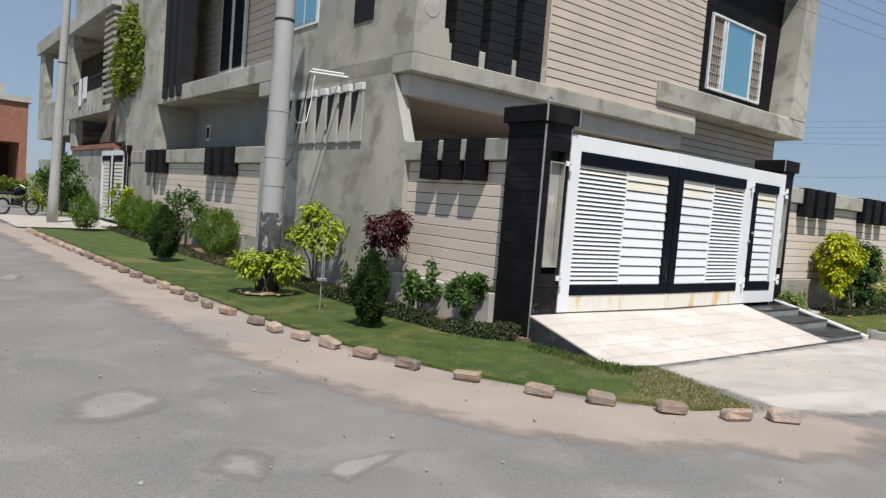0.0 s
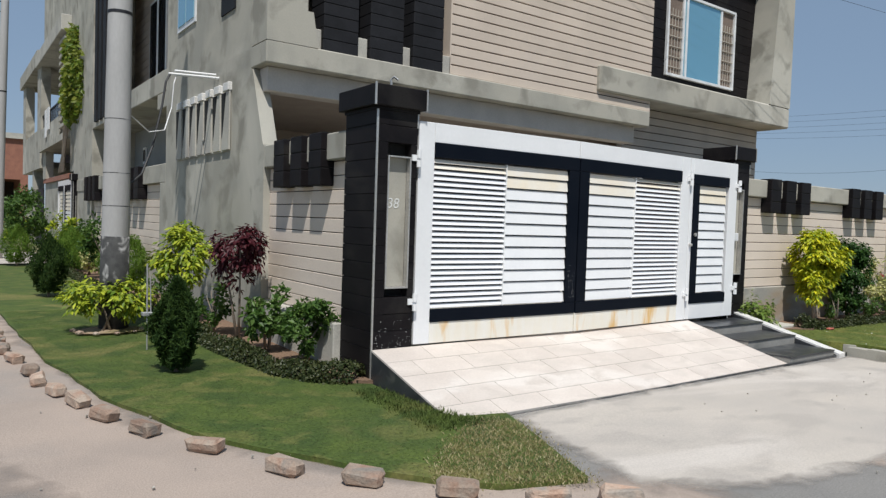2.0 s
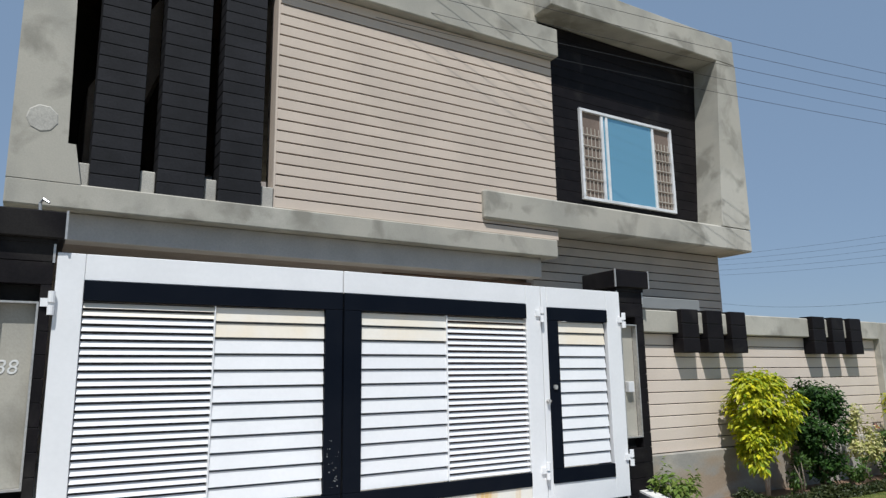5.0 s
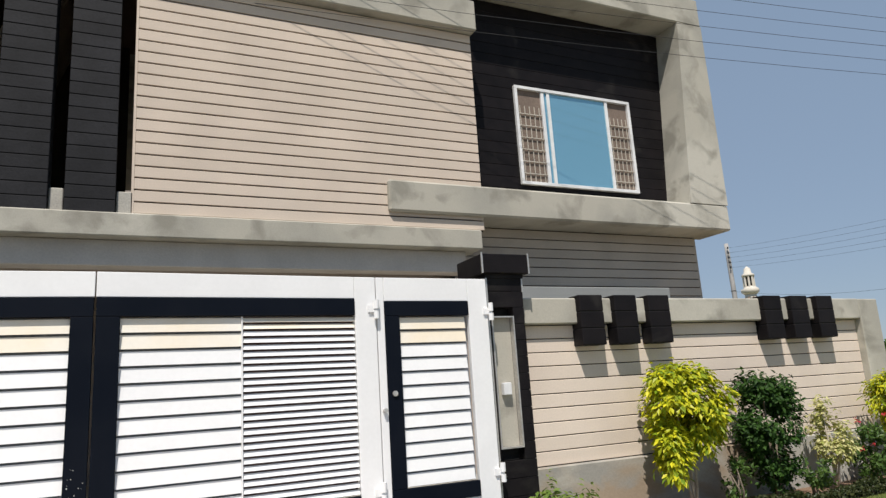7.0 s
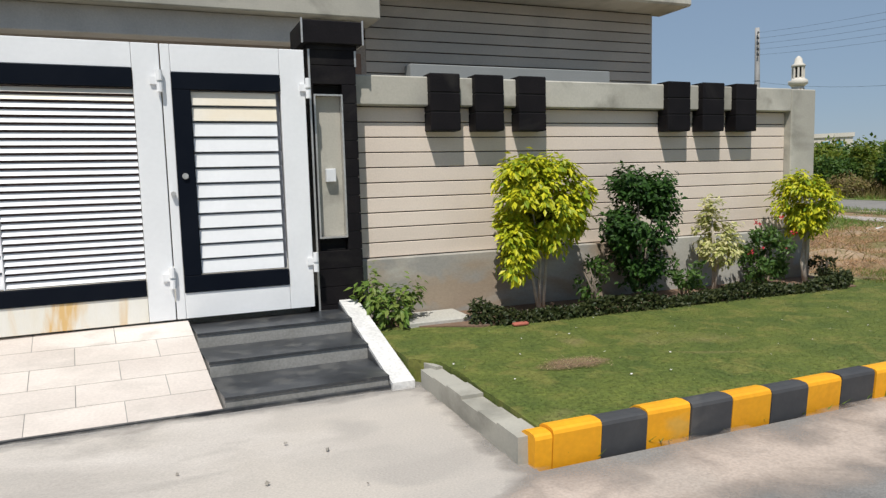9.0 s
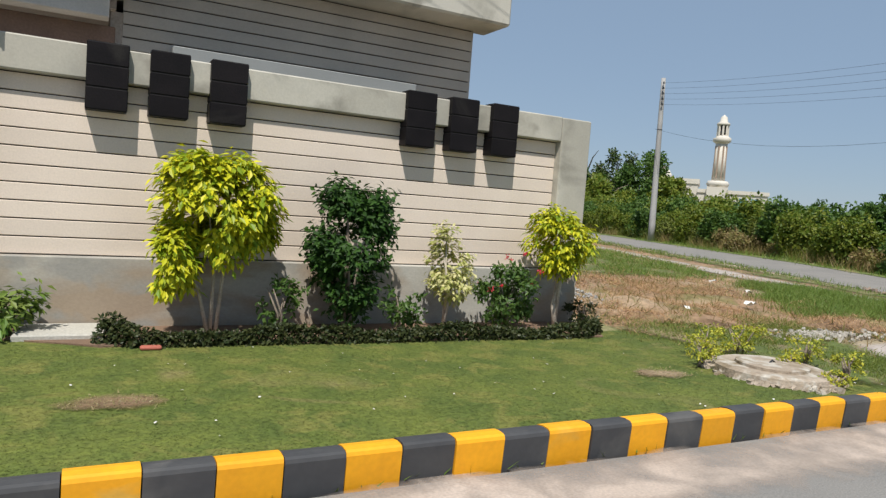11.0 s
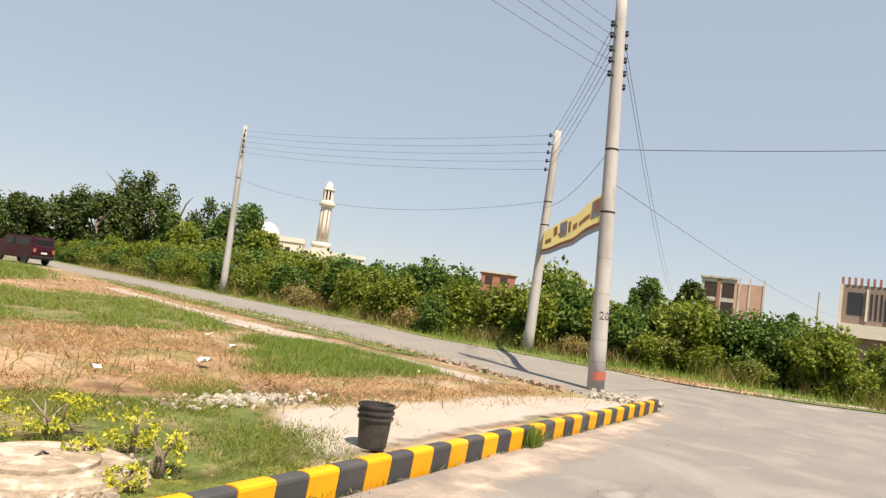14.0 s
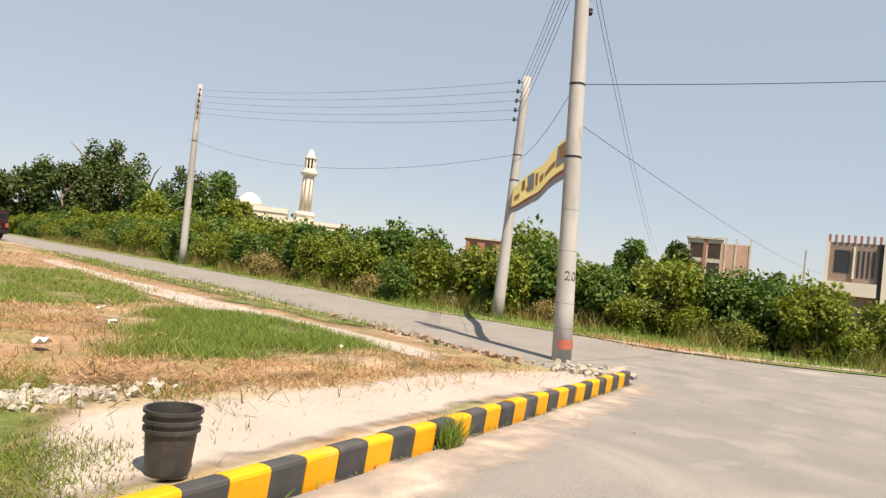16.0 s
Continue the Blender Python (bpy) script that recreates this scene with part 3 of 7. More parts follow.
sheet("ground_bed", [(6.1, 5.5), (5.9, 5.6), (5.45, 6.4), (5.3, 8.0), (5.35, 11), (5.15, 14), (5.2, 23.6), (6.2, 23.6), (6.2, 5.5)], M_SOIL, 0.05, 0.4, 0.03, 6, "bare brown garden bed along the side wall", zf=lambda x, y: 0.0, thick=0.2)
sheet("ground_bed_right", [(12.6, 5.55), (13.6, 5.05), (18.3, 4.97), (18.5, 5.3), (18.55, 5.9), (12.6, 5.9)], M_SOIL, 0.012, 0.4, 0.03, 7, "bare brown garden bed along the front wall", zf=lambda x, y: road_z(x) + 0.17, thick=0.3)
sheet("ground_plot_base", [(18.6, 2.7), (29.4, 2.7), (29.6, 4.5), (lane_x(15) + 0.2, 15), (lane_x(43) + 0.2, 43), (18.6, 43)], M_PAVE_BASE, -0.005, 0.8, label="bare pale earth of the vacant plot", thick=0.3)
sheet("ground_plot", [(18.7, 5.9), (18.9, 5.3), (19.6, 4.5), (20.4, 3.6), (22, 4.6), (27, 5.0), (29.3, 4.6), (lane_x(15) - 0.3, 15), (lane_x(40) - 0.3, 40), (30, 42), (18.7, 30)], M_DIRT, 0.01, 0.7, 0.2, 11, "vacant plot of dry straw-strewn earth", fade=0.8)
sheet("pavement_plot", [(20.35, 2.72), (29.3, 2.72), (29.5, 3.85), (26.0, 4.08), (24.0, 4.02), (23.0, 4.12), (22.4, 4.27), (21.5, 4.3), (20.95, 3.9), (20.5, 3.15)], M_PAVE, 0.02, 0.4, 0.12, 12, "pale sandy cement paving behind the kerb", fade=0.3)
sheet("ground_turf_edge", [(19.4, 2.72), (20.5, 2.74), (20.85, 3.3), (21.25, 4.0), (22.2, 4.6), (21.4, 5.0), (19.6, 5.5), (18.8, 5.4)], M_TURFED, 0.03, 0.3, 0.2, 41, "rough green turf between the lawn and the plot", fade=0.35)
LUSH = [(27.04, 10.08), (27.72, 9.70), (28.40, 9.11), (27.72, 7.46), (27.24, 6.01), (25.88, 5.57), (24.42, 5.38), (23.65, 5.62), (23.06, 6.01), (24.33, 7.56), (25.78, 9.21)]
UPPER = [(19.96, 11.64), (23.84, 10.86), (26.07, 10.57), (27.82, 11.44), (29.18, 15.03), (30.63, 19.88), (27.72, 19.40), (25.78, 21.34), (19.96, 23.28)]
GREEN = (LUSH, UPPER, [(30.6, 12.5), (32.0, 13.6), (33.4, 19.5), (36.4, 29), (35.6, 29), (32.2, 19)], [(29.7, 8.2), (30.5, 7.6), (31.3, 10.4), (31.9, 13.6), (29.9, 12.9), (29.9, 10.6)], [(18.8, 25), (28, 23.5), (32, 27), (36.5, 36), (38.4, 41.5), (30, 42), (18.8, 42)])
for i, g in enumerate(GREEN):
    sheet("ground_turf", g, M_TURFED, 0.032, 0.5, 0.5, 42 + i, "rough green grass patch on the plot", fade=0.7)
sheet("pavement_side", [(2.7, 22.1), (6.2, 22.6), (6.2, 28.2), (2.6, 28.2)], M_APRON, 0.03, 0.6, 0.03, 13, "pale cement crossing to the side gate", zf=lambda x, y: 0.0, fade=0.2)
tagged(part("floor_yard", box(6.42, 18.5, 6.12, 21.8, 0.1, 0.32), M_CONC2), "pale cement floor of the walled yard", "floor", kind="structure")

# ---- the house ----
house = thing("house", (6.1, 8.42, 0.0), "two-storey grey plastered house with beige planked and black clad panels", "house")


def planks(parent, x0, x1, y, z0, z1, pitch, material, thick=0.03, axis="y", face=-1, gap=0.016):
    """Horizontal boards with open joints, each its own piece; along x at depth y, or along y at depth x."""
    n = max(1, round((z1 - z0) / pitch))
    h = (z1 - z0) / n
    for i in range(n):
        a, b = z0 + i * h + gap / 2, z0 + (i + 1) * h - gap / 2
        if axis == "y":
            bm = box(x0, x1, *sorted((y, y - face * thick)), a, b, 0.004)
        else:
            bm = box(*sorted((y, y - face * thick)), x0, x1, a, b, 0.004)
        part("plank", bm, material, parent)


# upper storey front
part("floor_slab", box(6.1, 13.82, 8.42, 14.0, 3.55, 3.84, 0.015), M_CONC, house, "grey cement slab edge")
part("porch_beam", box(6.2, 13.62, 8.62, 8.9, 3.23, 3.548, 0.01), M_BEAM, house, "pale plastered beam")
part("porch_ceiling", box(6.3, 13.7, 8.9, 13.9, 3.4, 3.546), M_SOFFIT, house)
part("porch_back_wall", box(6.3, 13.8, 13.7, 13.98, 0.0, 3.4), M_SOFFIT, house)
part("porch_lintel", box(10.9, 13.7, 9.0, 9.3, 2.75, 3.2, 0.01), mat("brown_wood_lintel", (0.22, 0.13, 0.09), rough=0.6), house)
# corner column of the terrace
part("corner_column", prism([(6.1, 3.84), (6.82, 3.84), (6.74, 4.3), (6.66, 4.3), (6.6, 7.3), (6.1, 7.3)], "y", 8.42, 8.95), M_CONC, house)
# Back wall coloured near black for the shade inside the terrace.
part("terrace_back_wall", box(6.5, 9.0, 11.2, 11.4, 3.842, 7.4), M_ROOM_SHADE, house)
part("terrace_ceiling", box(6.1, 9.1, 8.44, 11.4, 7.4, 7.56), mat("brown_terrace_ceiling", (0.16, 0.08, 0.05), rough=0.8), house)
part("stair_underside", prism([(6.86, 3.9), (6.86, 5.4), (7.9, 7.35), (8.3, 7.35), (6.98, 3.9)], "y", 9.4, 11.1), mat("brown_stair_plaster", (0.3, 0.23, 0.17), rough=0.9), house, "sloping brown underside of the stairs")
part("plaster_patch", tube([(6.39, 8.424, 4.55), (6.39, 8.412, 4.55)], [0.17, 0.15], 9), M_CONC2, house, "rough round plaster patch")
tw = part("terrace_window", box(8.35, 8.85, 11.17, 11.198, 4.3, 4.95), M_PVC, house)
part("pane", box(8.42, 8.78, 11.155, 11.168, 4.36, 4.88), glass_mat("bright_pane", (0.7, 0.75, 0.8), 0.1), tw)
for x0, x1 in ((6.72, 6.9), (7.44, 7.61), (8.18, 8.33), (8.89, 9.07)):
    part("parapet_stub", box(x0, x1, 8.5, 8.75, 3.842, 4.12, 0.01), M_CONC2, house)
for x0, x1 in ((6.9, 7.43), (7.62, 8.17), (8.34, 8.88)):
    fin = part("fin", box(x0 + 0.012, x1 - 0.012, 8.452, 8.82, 3.9, 7.4), M_GROUT, house, "dark slate clad vertical fin")
    k = 22
    for i in range(k):
        a = 3.83 + (7.4 - 3.83) * i / k
        part("slat", box(x0, x1, 8.44, 8.83, a + 0.004, a + 3.57 / k - 0.004, 0.006), M_FIN, fin)
# beige panel and its band
panel = part("beige_panel", box(9.09, 13.9, 8.53, 8.8, 3.842, 7.5), M_JOINT, house, "beige planked upper wall panel")
planks(panel, 9.08, 13.91, 8.5, 3.85, 7.08, 0.152, M_PLANK, gap=0.02)
part("panel_return", box(9.05, 9.078, 8.5, 8.82, 3.842, 7.08), M_PLANK, panel)
part("parapet_band", box(9.0, 13.95, 8.33, 8.8, 7.085, 7.6, 0.015), M_CONC, house, "grey cement parapet band")
part("roof_slab", box(6.1, 19.0, 9.1, 22.0, 8.2, 8.5), M_CONC, house)
part("upper_parapet", box(6.1, 13.98, 8.9, 9.1, 7.56, 8.5), M_CONC, house)
# window bay in its frame
part("bay_ledge", box(12.37, 19.0, 8.42, 9.2, 4.06, 4.53, 0.03), M_CONC, house, "rounded grey cement ledge")
part("bay_column", prism([(18.1, 4.532), (19.0, 4.532), (19.0, 8.12), (18.4, 8.12)], "y", 8.42, 9.2), M_CONC, house, "grey cement side column")
part("bay_beam", box(13.92, 19.0, 8.42, 9.2, 8.122, 8.7, 0.02), M_CONC, house, "grey cement top beam")
bay = part("bay_back_wall", box(13.9, 18.45, 9.03, 9.25, 4.532, 8.118), M_GROUT, house, "black tile clad recess")
for i in range(18):
    h = (8.11 - 4.54) / 18
    x = [13.92, 14.93, 17.46, 18.44]
    z0, z1 = 4.54 + i * h + 0.003, 4.54 + (i + 1) * h - 0.003
    if z0 > 4.76 and z1 < 6.62:
        part("tile", box(x[0], x[1], 9.0, 9.028, z0, z1, 0.003), M_BLACK, bay)
        part("tile", box(x[2], x[3], 9.0, 9.028, z0, z1, 0.003), M_BLACK, bay)
    else:
        part("tile", box(x[0], x[3], 9.0, 9.028, z0, z1, 0.003), M_BLACK, bay)


def sliding_window(parent, x0, x1, y, z0, z1, mull, grille=True):
    """A white framed window: outer frame, mullions, a blue pane between two open side lights with a grille."""
    w = part("window", box(x0 + 0.02, x1 - 0.02, y + 0.02, y + 0.026, z0, z1), M_ROOM_SHADE, parent, "white framed sliding window with blue glass")
    f = 0.055
    for a, b, c, d in ((x0, x1, z1 - f, z1), (x0, x1, z0, z0 + f), (x0, x0 + f, z0 + f, z1 - f), (x1 - f, x1, z0 + f, z1 - f)):
        part("frame", box(a, b, y - 0.05, y + 0.01, c, d, 0.004), M_PVC, w)
    for m in mull:
        part("mullion", box(m - 0.03, m + 0.03, y - 0.035, y + 0.008, z0 + f, z1 - f, 0.003), M_PVC, w)
    part("pane", box(mull[0] + 0.03, mull[-1] - 0.03, y - 0.012, y - 0.004, z0 + f, z1 - f), M_GLASS, w, "blue reflective pane")
    for a, b in ((x0 + f, mull[0] - 0.03), (mull[-1] + 0.03, x1 - f)):
        part("pane", box(a, b, y + 0.004, y + 0.012, z0 + f, z1 - f), mat("brown_curtain", (0.2, 0.15, 0.12), rough=0.9), w, "drawn brown curtain behind the grille")
        if not grille:
            continue
        for k in range(5):
            xx = a + (b - a) * (k + 0.5) / 5
            part("grille_bar", box(xx - 0.008, xx + 0.008, y - 0.012, y, z0 + f, z1 - 0.35), M_GRILLE, w)
        for k in range(6):
            zz = z0 + 0.2 + (z1 - z0 - 0.7) * k / 5
            part("grille_bar", box(a, b, y - 0.026, y - 0.013, zz - 0.008, zz + 0.008), M_GRILLE, w)
    return w


sliding_window(house, 14.95, 17.44, 8.99, 4.81, 6.58, (15.52, 15.64, 16.9))
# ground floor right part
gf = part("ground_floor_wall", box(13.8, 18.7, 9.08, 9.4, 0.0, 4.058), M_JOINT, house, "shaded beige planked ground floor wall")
planks(gf, 13.78, 18.72, 9.05, 0.3, 4.05, 0.156, M_PLANK_SHADE)
part("corner_return", box(18.69, 18.718, 9.052, 22.0, 0.0, 4.056), M_PLANK_SHADE, gf)
part("body_wall", box(14.0, 18.69, 9.5, 21.9, 0.0, 8.2), M_CONC, house)
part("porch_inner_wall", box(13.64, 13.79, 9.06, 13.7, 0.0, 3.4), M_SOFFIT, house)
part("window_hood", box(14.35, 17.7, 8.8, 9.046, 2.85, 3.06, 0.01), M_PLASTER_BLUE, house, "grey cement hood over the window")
lw = part("window", box(14.35, 16.95, 9.0, 9.045, 1.2, 2.78), M_PVC, house, "pale framed ground floor window")
part("pane", box(14.42, 16.88, 8.985, 8.998, 1.28, 2.68), M_GLASS_D, lw)

# side wall with its triangular louvres
sw = part("side_wall", prism([(8.42, 0.0), (13.3, 0.0), (13.3, 8.2), (8.955, 8.2), (8.955, 3.54), (8.9, 3.54), (8.47, 2.5), (8.42, 2.5)], "x", 6.1, 6.3), M_CONC, house, "patchy grey cement side wall")
recess = part("louvre_recess", box(6.085, 6.098, 9.72, 12.5, 2.5, 3.36), M_CONC2, sw)
for i in range(7):
    y = 9.82 + i * 0.41
    part("louvre_cap", box(6.04, 6.12, y - 0.12, y + 0.12, 3.36, 3.48, 0.008), M_STRIP, sw, "white louvre cap")
    # Raised black wedge drawn as the shade in the gap between two louvres.
    part("louvre_gap", prism([(y + 0.02, 3.355), (y + 0.28, 3.355), (y + 0.24, 2.7)], "x", 6.078, 6.084), M_GROUT, sw)
    part("louvre_blade", prism([(y - 0.11, 3.355), (y + 0.015, 3.355), (y + 0.2, 2.52), (y - 0.13, 2.52)], "x", 6.062, 6.083), M_CONC2, sw)
part("dark_panel", box(6.08, 6.099, 9.6, 10.2, 4.5, 6.3), M_FIN, sw)
w2 = part("window", box(6.075, 6.099, 11.5, 12.55, 4.72, 6.2), M_PVC, house, "white framed blue side window")
part("pane", box(6.062, 6.074, 11.57, 12.0, 4.8, 6.12), M_GLASS, w2)
part("pane", box(6.062, 6.074, 12.06, 12.48, 4.8, 6.12), M_GLASS, w2)
part("side_upper_planks", box(6.5, 6.68, 13.3, 13.5, 4.3, 8.2), M_PLANK, house)
# recessed side balcony
part("side_slab", box(6.12, 7.6, 13.3, 21.4, 3.86, 4.28, 0.015), M_CONC, house, "grey cement balcony slab")
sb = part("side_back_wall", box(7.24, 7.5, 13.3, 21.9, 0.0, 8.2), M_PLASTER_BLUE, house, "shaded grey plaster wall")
planks(sb, 13.32, 21.38, 7.2, 4.3, 8.15, 0.2, M_PLANK, axis="x")
w3 = part("window", box(7.1, 7.168, 17.5, 19.2, 4.68, 7.0), M_PVC, house, "white framed side window with a dark opening")
part("pane", box(7.085, 7.099, 17.6, 18.22, 4.78, 6.92), M_GLASS_D, w3)
part("pane", box(7.085, 7.099, 18.45, 19.08, 4.78, 6.92), M_GLASS_D, w3)
for i in range(3):
    y = 19.2 + i * 0.6
    part("fin", box(6.05, 6.42, y, y + 0.34, 3.98, 8.2, 0.01), M_FIN, house, "dark slate clad vertical fin")
part("fin_backing", box(6.44, 6.52, 20.35, 21.38, 4.28, 8.2), M_GROUT, house)
part("side_end_wall", box(6.12, 7.6, 21.4, 24.8, 0.0, 8.2), M_CONC, house)
v = part("vent", box(7.2, 7.236, 19.9, 20.2, 2.9, 3.35), M_PVC, house, "small white framed vent")
part("vent_opening", box(7.19, 7.199, 19.95, 20.15, 2.97, 3.28), M_GLASS_D, v)

# ---- boundary walls ----


def wall_block(parent, x0, x1, y0, y1, z0, z1, side=False):
    """A dark tiled block hung on the wall, of stacked tile courses."""
    b = part("wall_block", box(x0 + 0.006, x1 - 0.006, y0 + 0.006, y1 - 0.006, z0, z1), M_GROUT, parent, "black tiled decorative block")
    k = 3
    for i in range(k):
        h = (z1 - z0) / k
        part("tile", box(x0, x1, y0, y1, z0 + i * h + 0.004, z0 + (i + 1) * h - 0.004, 0.006), M_BLACK, b)


wr = thing("boundary_wall", (12.7, 5.78, 0.0), "grey cement boundary wall with pale beige planks and black tiled blocks", "wall", kind="structure")
part("core", box(12.7, 18.53, 5.92, 6.06, -0.1, 2.42), M_CONC, wr)
part("plinth", box(12.7, 18.54, 5.79, 5.915, -0.15, 0.7, 0.008), M_PLINTH, wr, "damp stained cement plinth")
part("coping", box(12.7, 18.15, 5.775, 5.915, 2.14, 2.415, 0.012), M_CONC, wr, "grey cement top band")
part("end_post", box(18.15, 18.55, 5.77, 6.1, 0.702, 2.41, 0.012), M_CONC, wr)
pn = part("panel", box(12.7, 18.15, 5.905, 5.918, 0.7, 2.14), M_JOINT, wr)
planks(pn, 12.702, 18.148, 5.87, 0.705, 2.135, 0.143, M_PLANK_W, 0.03, gap=0.01)
for x0 in (13.42, 13.89, 14.37, 16.22, 16.71, 17.2):
    wall_block(wr, x0, x0 + (0.31 if x0 < 15 else 0.315), 5.7, 5.9, 1.9, 2.44)

ws = thing("boundary_wall", (6.1, 6.2, 0.0), "grey cement side wall with a beige planked panel and black tiled blocks", "wall", kind="structure")
part("core", box(6.24, 6.4, 6.2, 8.42, -0.1, 2.48), M_CONC, ws)
part("plinth", box(6.02, 6.235, 6.2, 8.42, -0.15, 0.5, 0.01), M_CONC2, ws, "pale cement plinth")
part("coping", box(6.1, 6.235, 6.2, 8.42, 2.2, 2.485, 0.012), M_CONC, ws)
pn = part("panel", box(6.228, 6.238, 6.2, 8.42, 0.5, 2.2), M_JOINT, ws)
planks(pn, 6.202, 8.418, 6.19, 0.505, 2.195, 0.152, M_PLANK_W, 0.03, "x", gap=0.01)
for y0 in (6.62, 7.12, 7.62):
    wall_block(ws, 6.03, 6.23, y0, y0 + 0.31, 1.93, 2.5)

wl = thing("boundary_wall", (6.05, 13.3, 0.0), "long side wall with beige planks and black tiled blocks", "wall", kind="structure")
part("core", box(6.24, 6.4, 13.302, 24.2, -0.1, 2.5), M_CONC, wl)
part("plinth", box(6.1, 6.235, 13.302, 24.2, -0.15, 0.6, 0.01), M_CONC, wl)
part("coping", box(6.1, 6.235, 13.302, 24.2, 2.15, 2.505, 0.012), M_CONC, wl)
part("end_post", box(6.1, 6.235, 13.302, 13.7, 0.6, 2.15, 0.01), M_CONC, wl)
pn = part("panel", box(6.228, 6.238, 13.7, 24.0, 0.6, 2.15), M_JOINT, wl)
planks(pn, 13.702, 24.0, 6.19, 0.605, 2.145, 0.155, M_PLANK_W, 0.03, "x", gap=0.01)
for y0 in (15.1, 15.75, 16.4, 20.2, 20.85, 21.5):
    wall_block(wl, 6.0, 6.23, y0, y0 + 0.4, 1.85, 2.52)

# ---- gate pillars and gates ----


def gate_pillar(at, x0, x1, y0, y1, zb, zt, cap0, niche, bell, label):
    p = thing("gate_pillar", at, label, "pillar")
    core = part("core", box(x0 + 0.012, x1 - 0.012, y0 + 0.12, y1 - 0.012, zb, zt), M_GROUT, p)
    n = round((zt - zb) / 0.163)
    h = (zt - zb) / n
    nx0, nx1, nz0, nz1 = niche
    for i in range(n):
        a, b = zb + i * h + 0.003, zb + (i + 1) * h - 0.003
        part("tile", box(x0, x0 + 0.012, y0 + 0.013, y1, a, b, 0.002), M_BLACK, core)
        part("tile", box(x1 - 0.012, x1, y0 + 0.013, y1, a, b, 0.002), M_BLACK, core)
        if b > nz0 and a < nz1:
            part("tile", box(x0 + 0.006, nx0 - 0.015, y0, y0 + 0.118, a, b, 0.002), M_BLACK, core)
            part("tile", box(nx1 + 0.015, x1, y0, y0 + 0.118, a, b, 0.002), M_BLACK, core)
        else:
            part("tile", box(x0 + 0.006, x1, y0, y0 + 0.118, a, b, 0.002), M_BLACK, core)
    part("side_filler", box(x0 + 0.012, nx0 - 0.016, y0 + 0.004, y0 + 0.117, zb, zt - 0.01), M_GROUT, core)
    part("side_filler", box(nx1 + 0.016, x1 - 0.013, y0 + 0.004, y0 + 0.117, zb, zt - 0.01), M_GROUT, core)
    part("niche_back", box(nx0, nx1, y0 + 0.06, y0 + 0.119, nz0, nz1), M_CONC, p, "bare cement niche")
    t = 0.014
    for a, b, c, d in ((nx0 - t, nx1 + t, nz1, nz1 + t), (nx0 - t, nx1 + t, nz0 - t, nz0), (nx0 - t, nx0, nz0, nz1), (nx1, nx1 + t, nz0, nz1)):
        part("niche_trim", box(a, b, y0 - 0.008, y0 + 0.055, c, d), M_STEEL, p)
    part("corner_trim", box(x0 - 0.006, x0 + 0.01, y0 - 0.006, y0 + 0.01, zb, zt), M_STEEL, p, "pale metal corner strip")
    part("neck", box(x0 - 0.012, x1 + 0.012, y0 - 0.012, y1 + 0.012, zt - 0.03, zt + 0.02), M_BLACK, p)
    part("cap", box(x0 - 0.06, x1 + 0.06, y0 - 0.06, y1 + 0.06, cap0, cap0 + 0.2, 0.008), M_BLACK, p, "black tiled cap")
    part("cap_trim", box(x0 - 0.067, x0 - 0.052, y0 - 0.067, y0 - 0.052, cap0, cap0 + 0.21), M_STEEL, p)
    part("cap_trim", box(x1 + 0.052, x1 + 0.067, y0 - 0.067, y0 - 0.052, cap0, cap0 + 0.21), M_STEEL, p)
    part("corner_trim", box(x1 - 0.01, x1 + 0.006, y0 - 0.006, y0 + 0.01, zt - 0.17, zt - 0.032), M_STEEL, p)
    if bell:
        part("bell_box", box(nx0 + 0.07, nx1 - 0.07, y0 + 0.0, y0 + 0.059, 1.44, 1.56, 0.006), M_PVC, p, "white doorbell box")
    return p


pl = gate_pillar((6.33, 5.85, 0.3), 6.1, 6.56, 5.56, 6.2, 0.0, 2.66, 2.66, (6.24, 6.475, 0.93, 2.19), False, "black tiled gate pillar with a pale framed niche")
gate_pillar((12.48, 5.9, 0.3), 12.27, 12.69, 5.66, 6.1, 0.0, 2.63, 2.64, (12.315, 12.545, 0.95, 2.2), True, "black tiled gate pillar with a doorbell in its niche")
cu = bpy.data.curves.new("house_number", "FONT")
cu.body, cu.size, cu.extrude, cu.shear = "38", 0.14, 0.001, 0.15
num = new("house_number", cu)
num.matrix_world = pose(6.258, 5.617, 1.7, 90, 0, 0)
cu.materials.append(M_CHALK)
num.parent = pl
num.matrix_parent_inverse = Matrix.Translation((-6.33, -5.85, -0.3))
num["label"] = "house number written in white chalk"
part("capped_wire", tube([(6.45, 5.9, 2.86), (6.44, 5.9, 3.0), (6.46, 5.88, 3.03), (6.5, 5.86, 3.0)], 0.012, 6), M_PIPE, pl)

GY, GZ0, GZ1 = 5.56, 0.345, 2.57


def slats(parent, x0, x1, z0, z1, n, depth, tilt, material, top_mat=None):
    """Louvre slats across a gate panel, each tilted a little."""
    h = (z1 - z0) / n
    for i in range(n):
        c = z0 + (i + 0.5) * h
        hh = h * (0.34 if n > 15 else 0.43)
        bm = prism([(GY + 0.012, c - hh), (GY + 0.012 + depth, c - hh + 0.004), (GY + 0.012 + depth + tilt, c + hh), (GY + 0.012 + tilt, c + hh)], "x", x0, x1)
        part("slat", bm, top_mat if (top_mat and i >= n - 2) else material, parent)


def rail(parent, name, x0, x1, z0, z1, material, y0=GY, y1=GY + 0.06):
    return part(name, box(x0, x1, y0, y1, z0, z1, 0.004), material, parent)


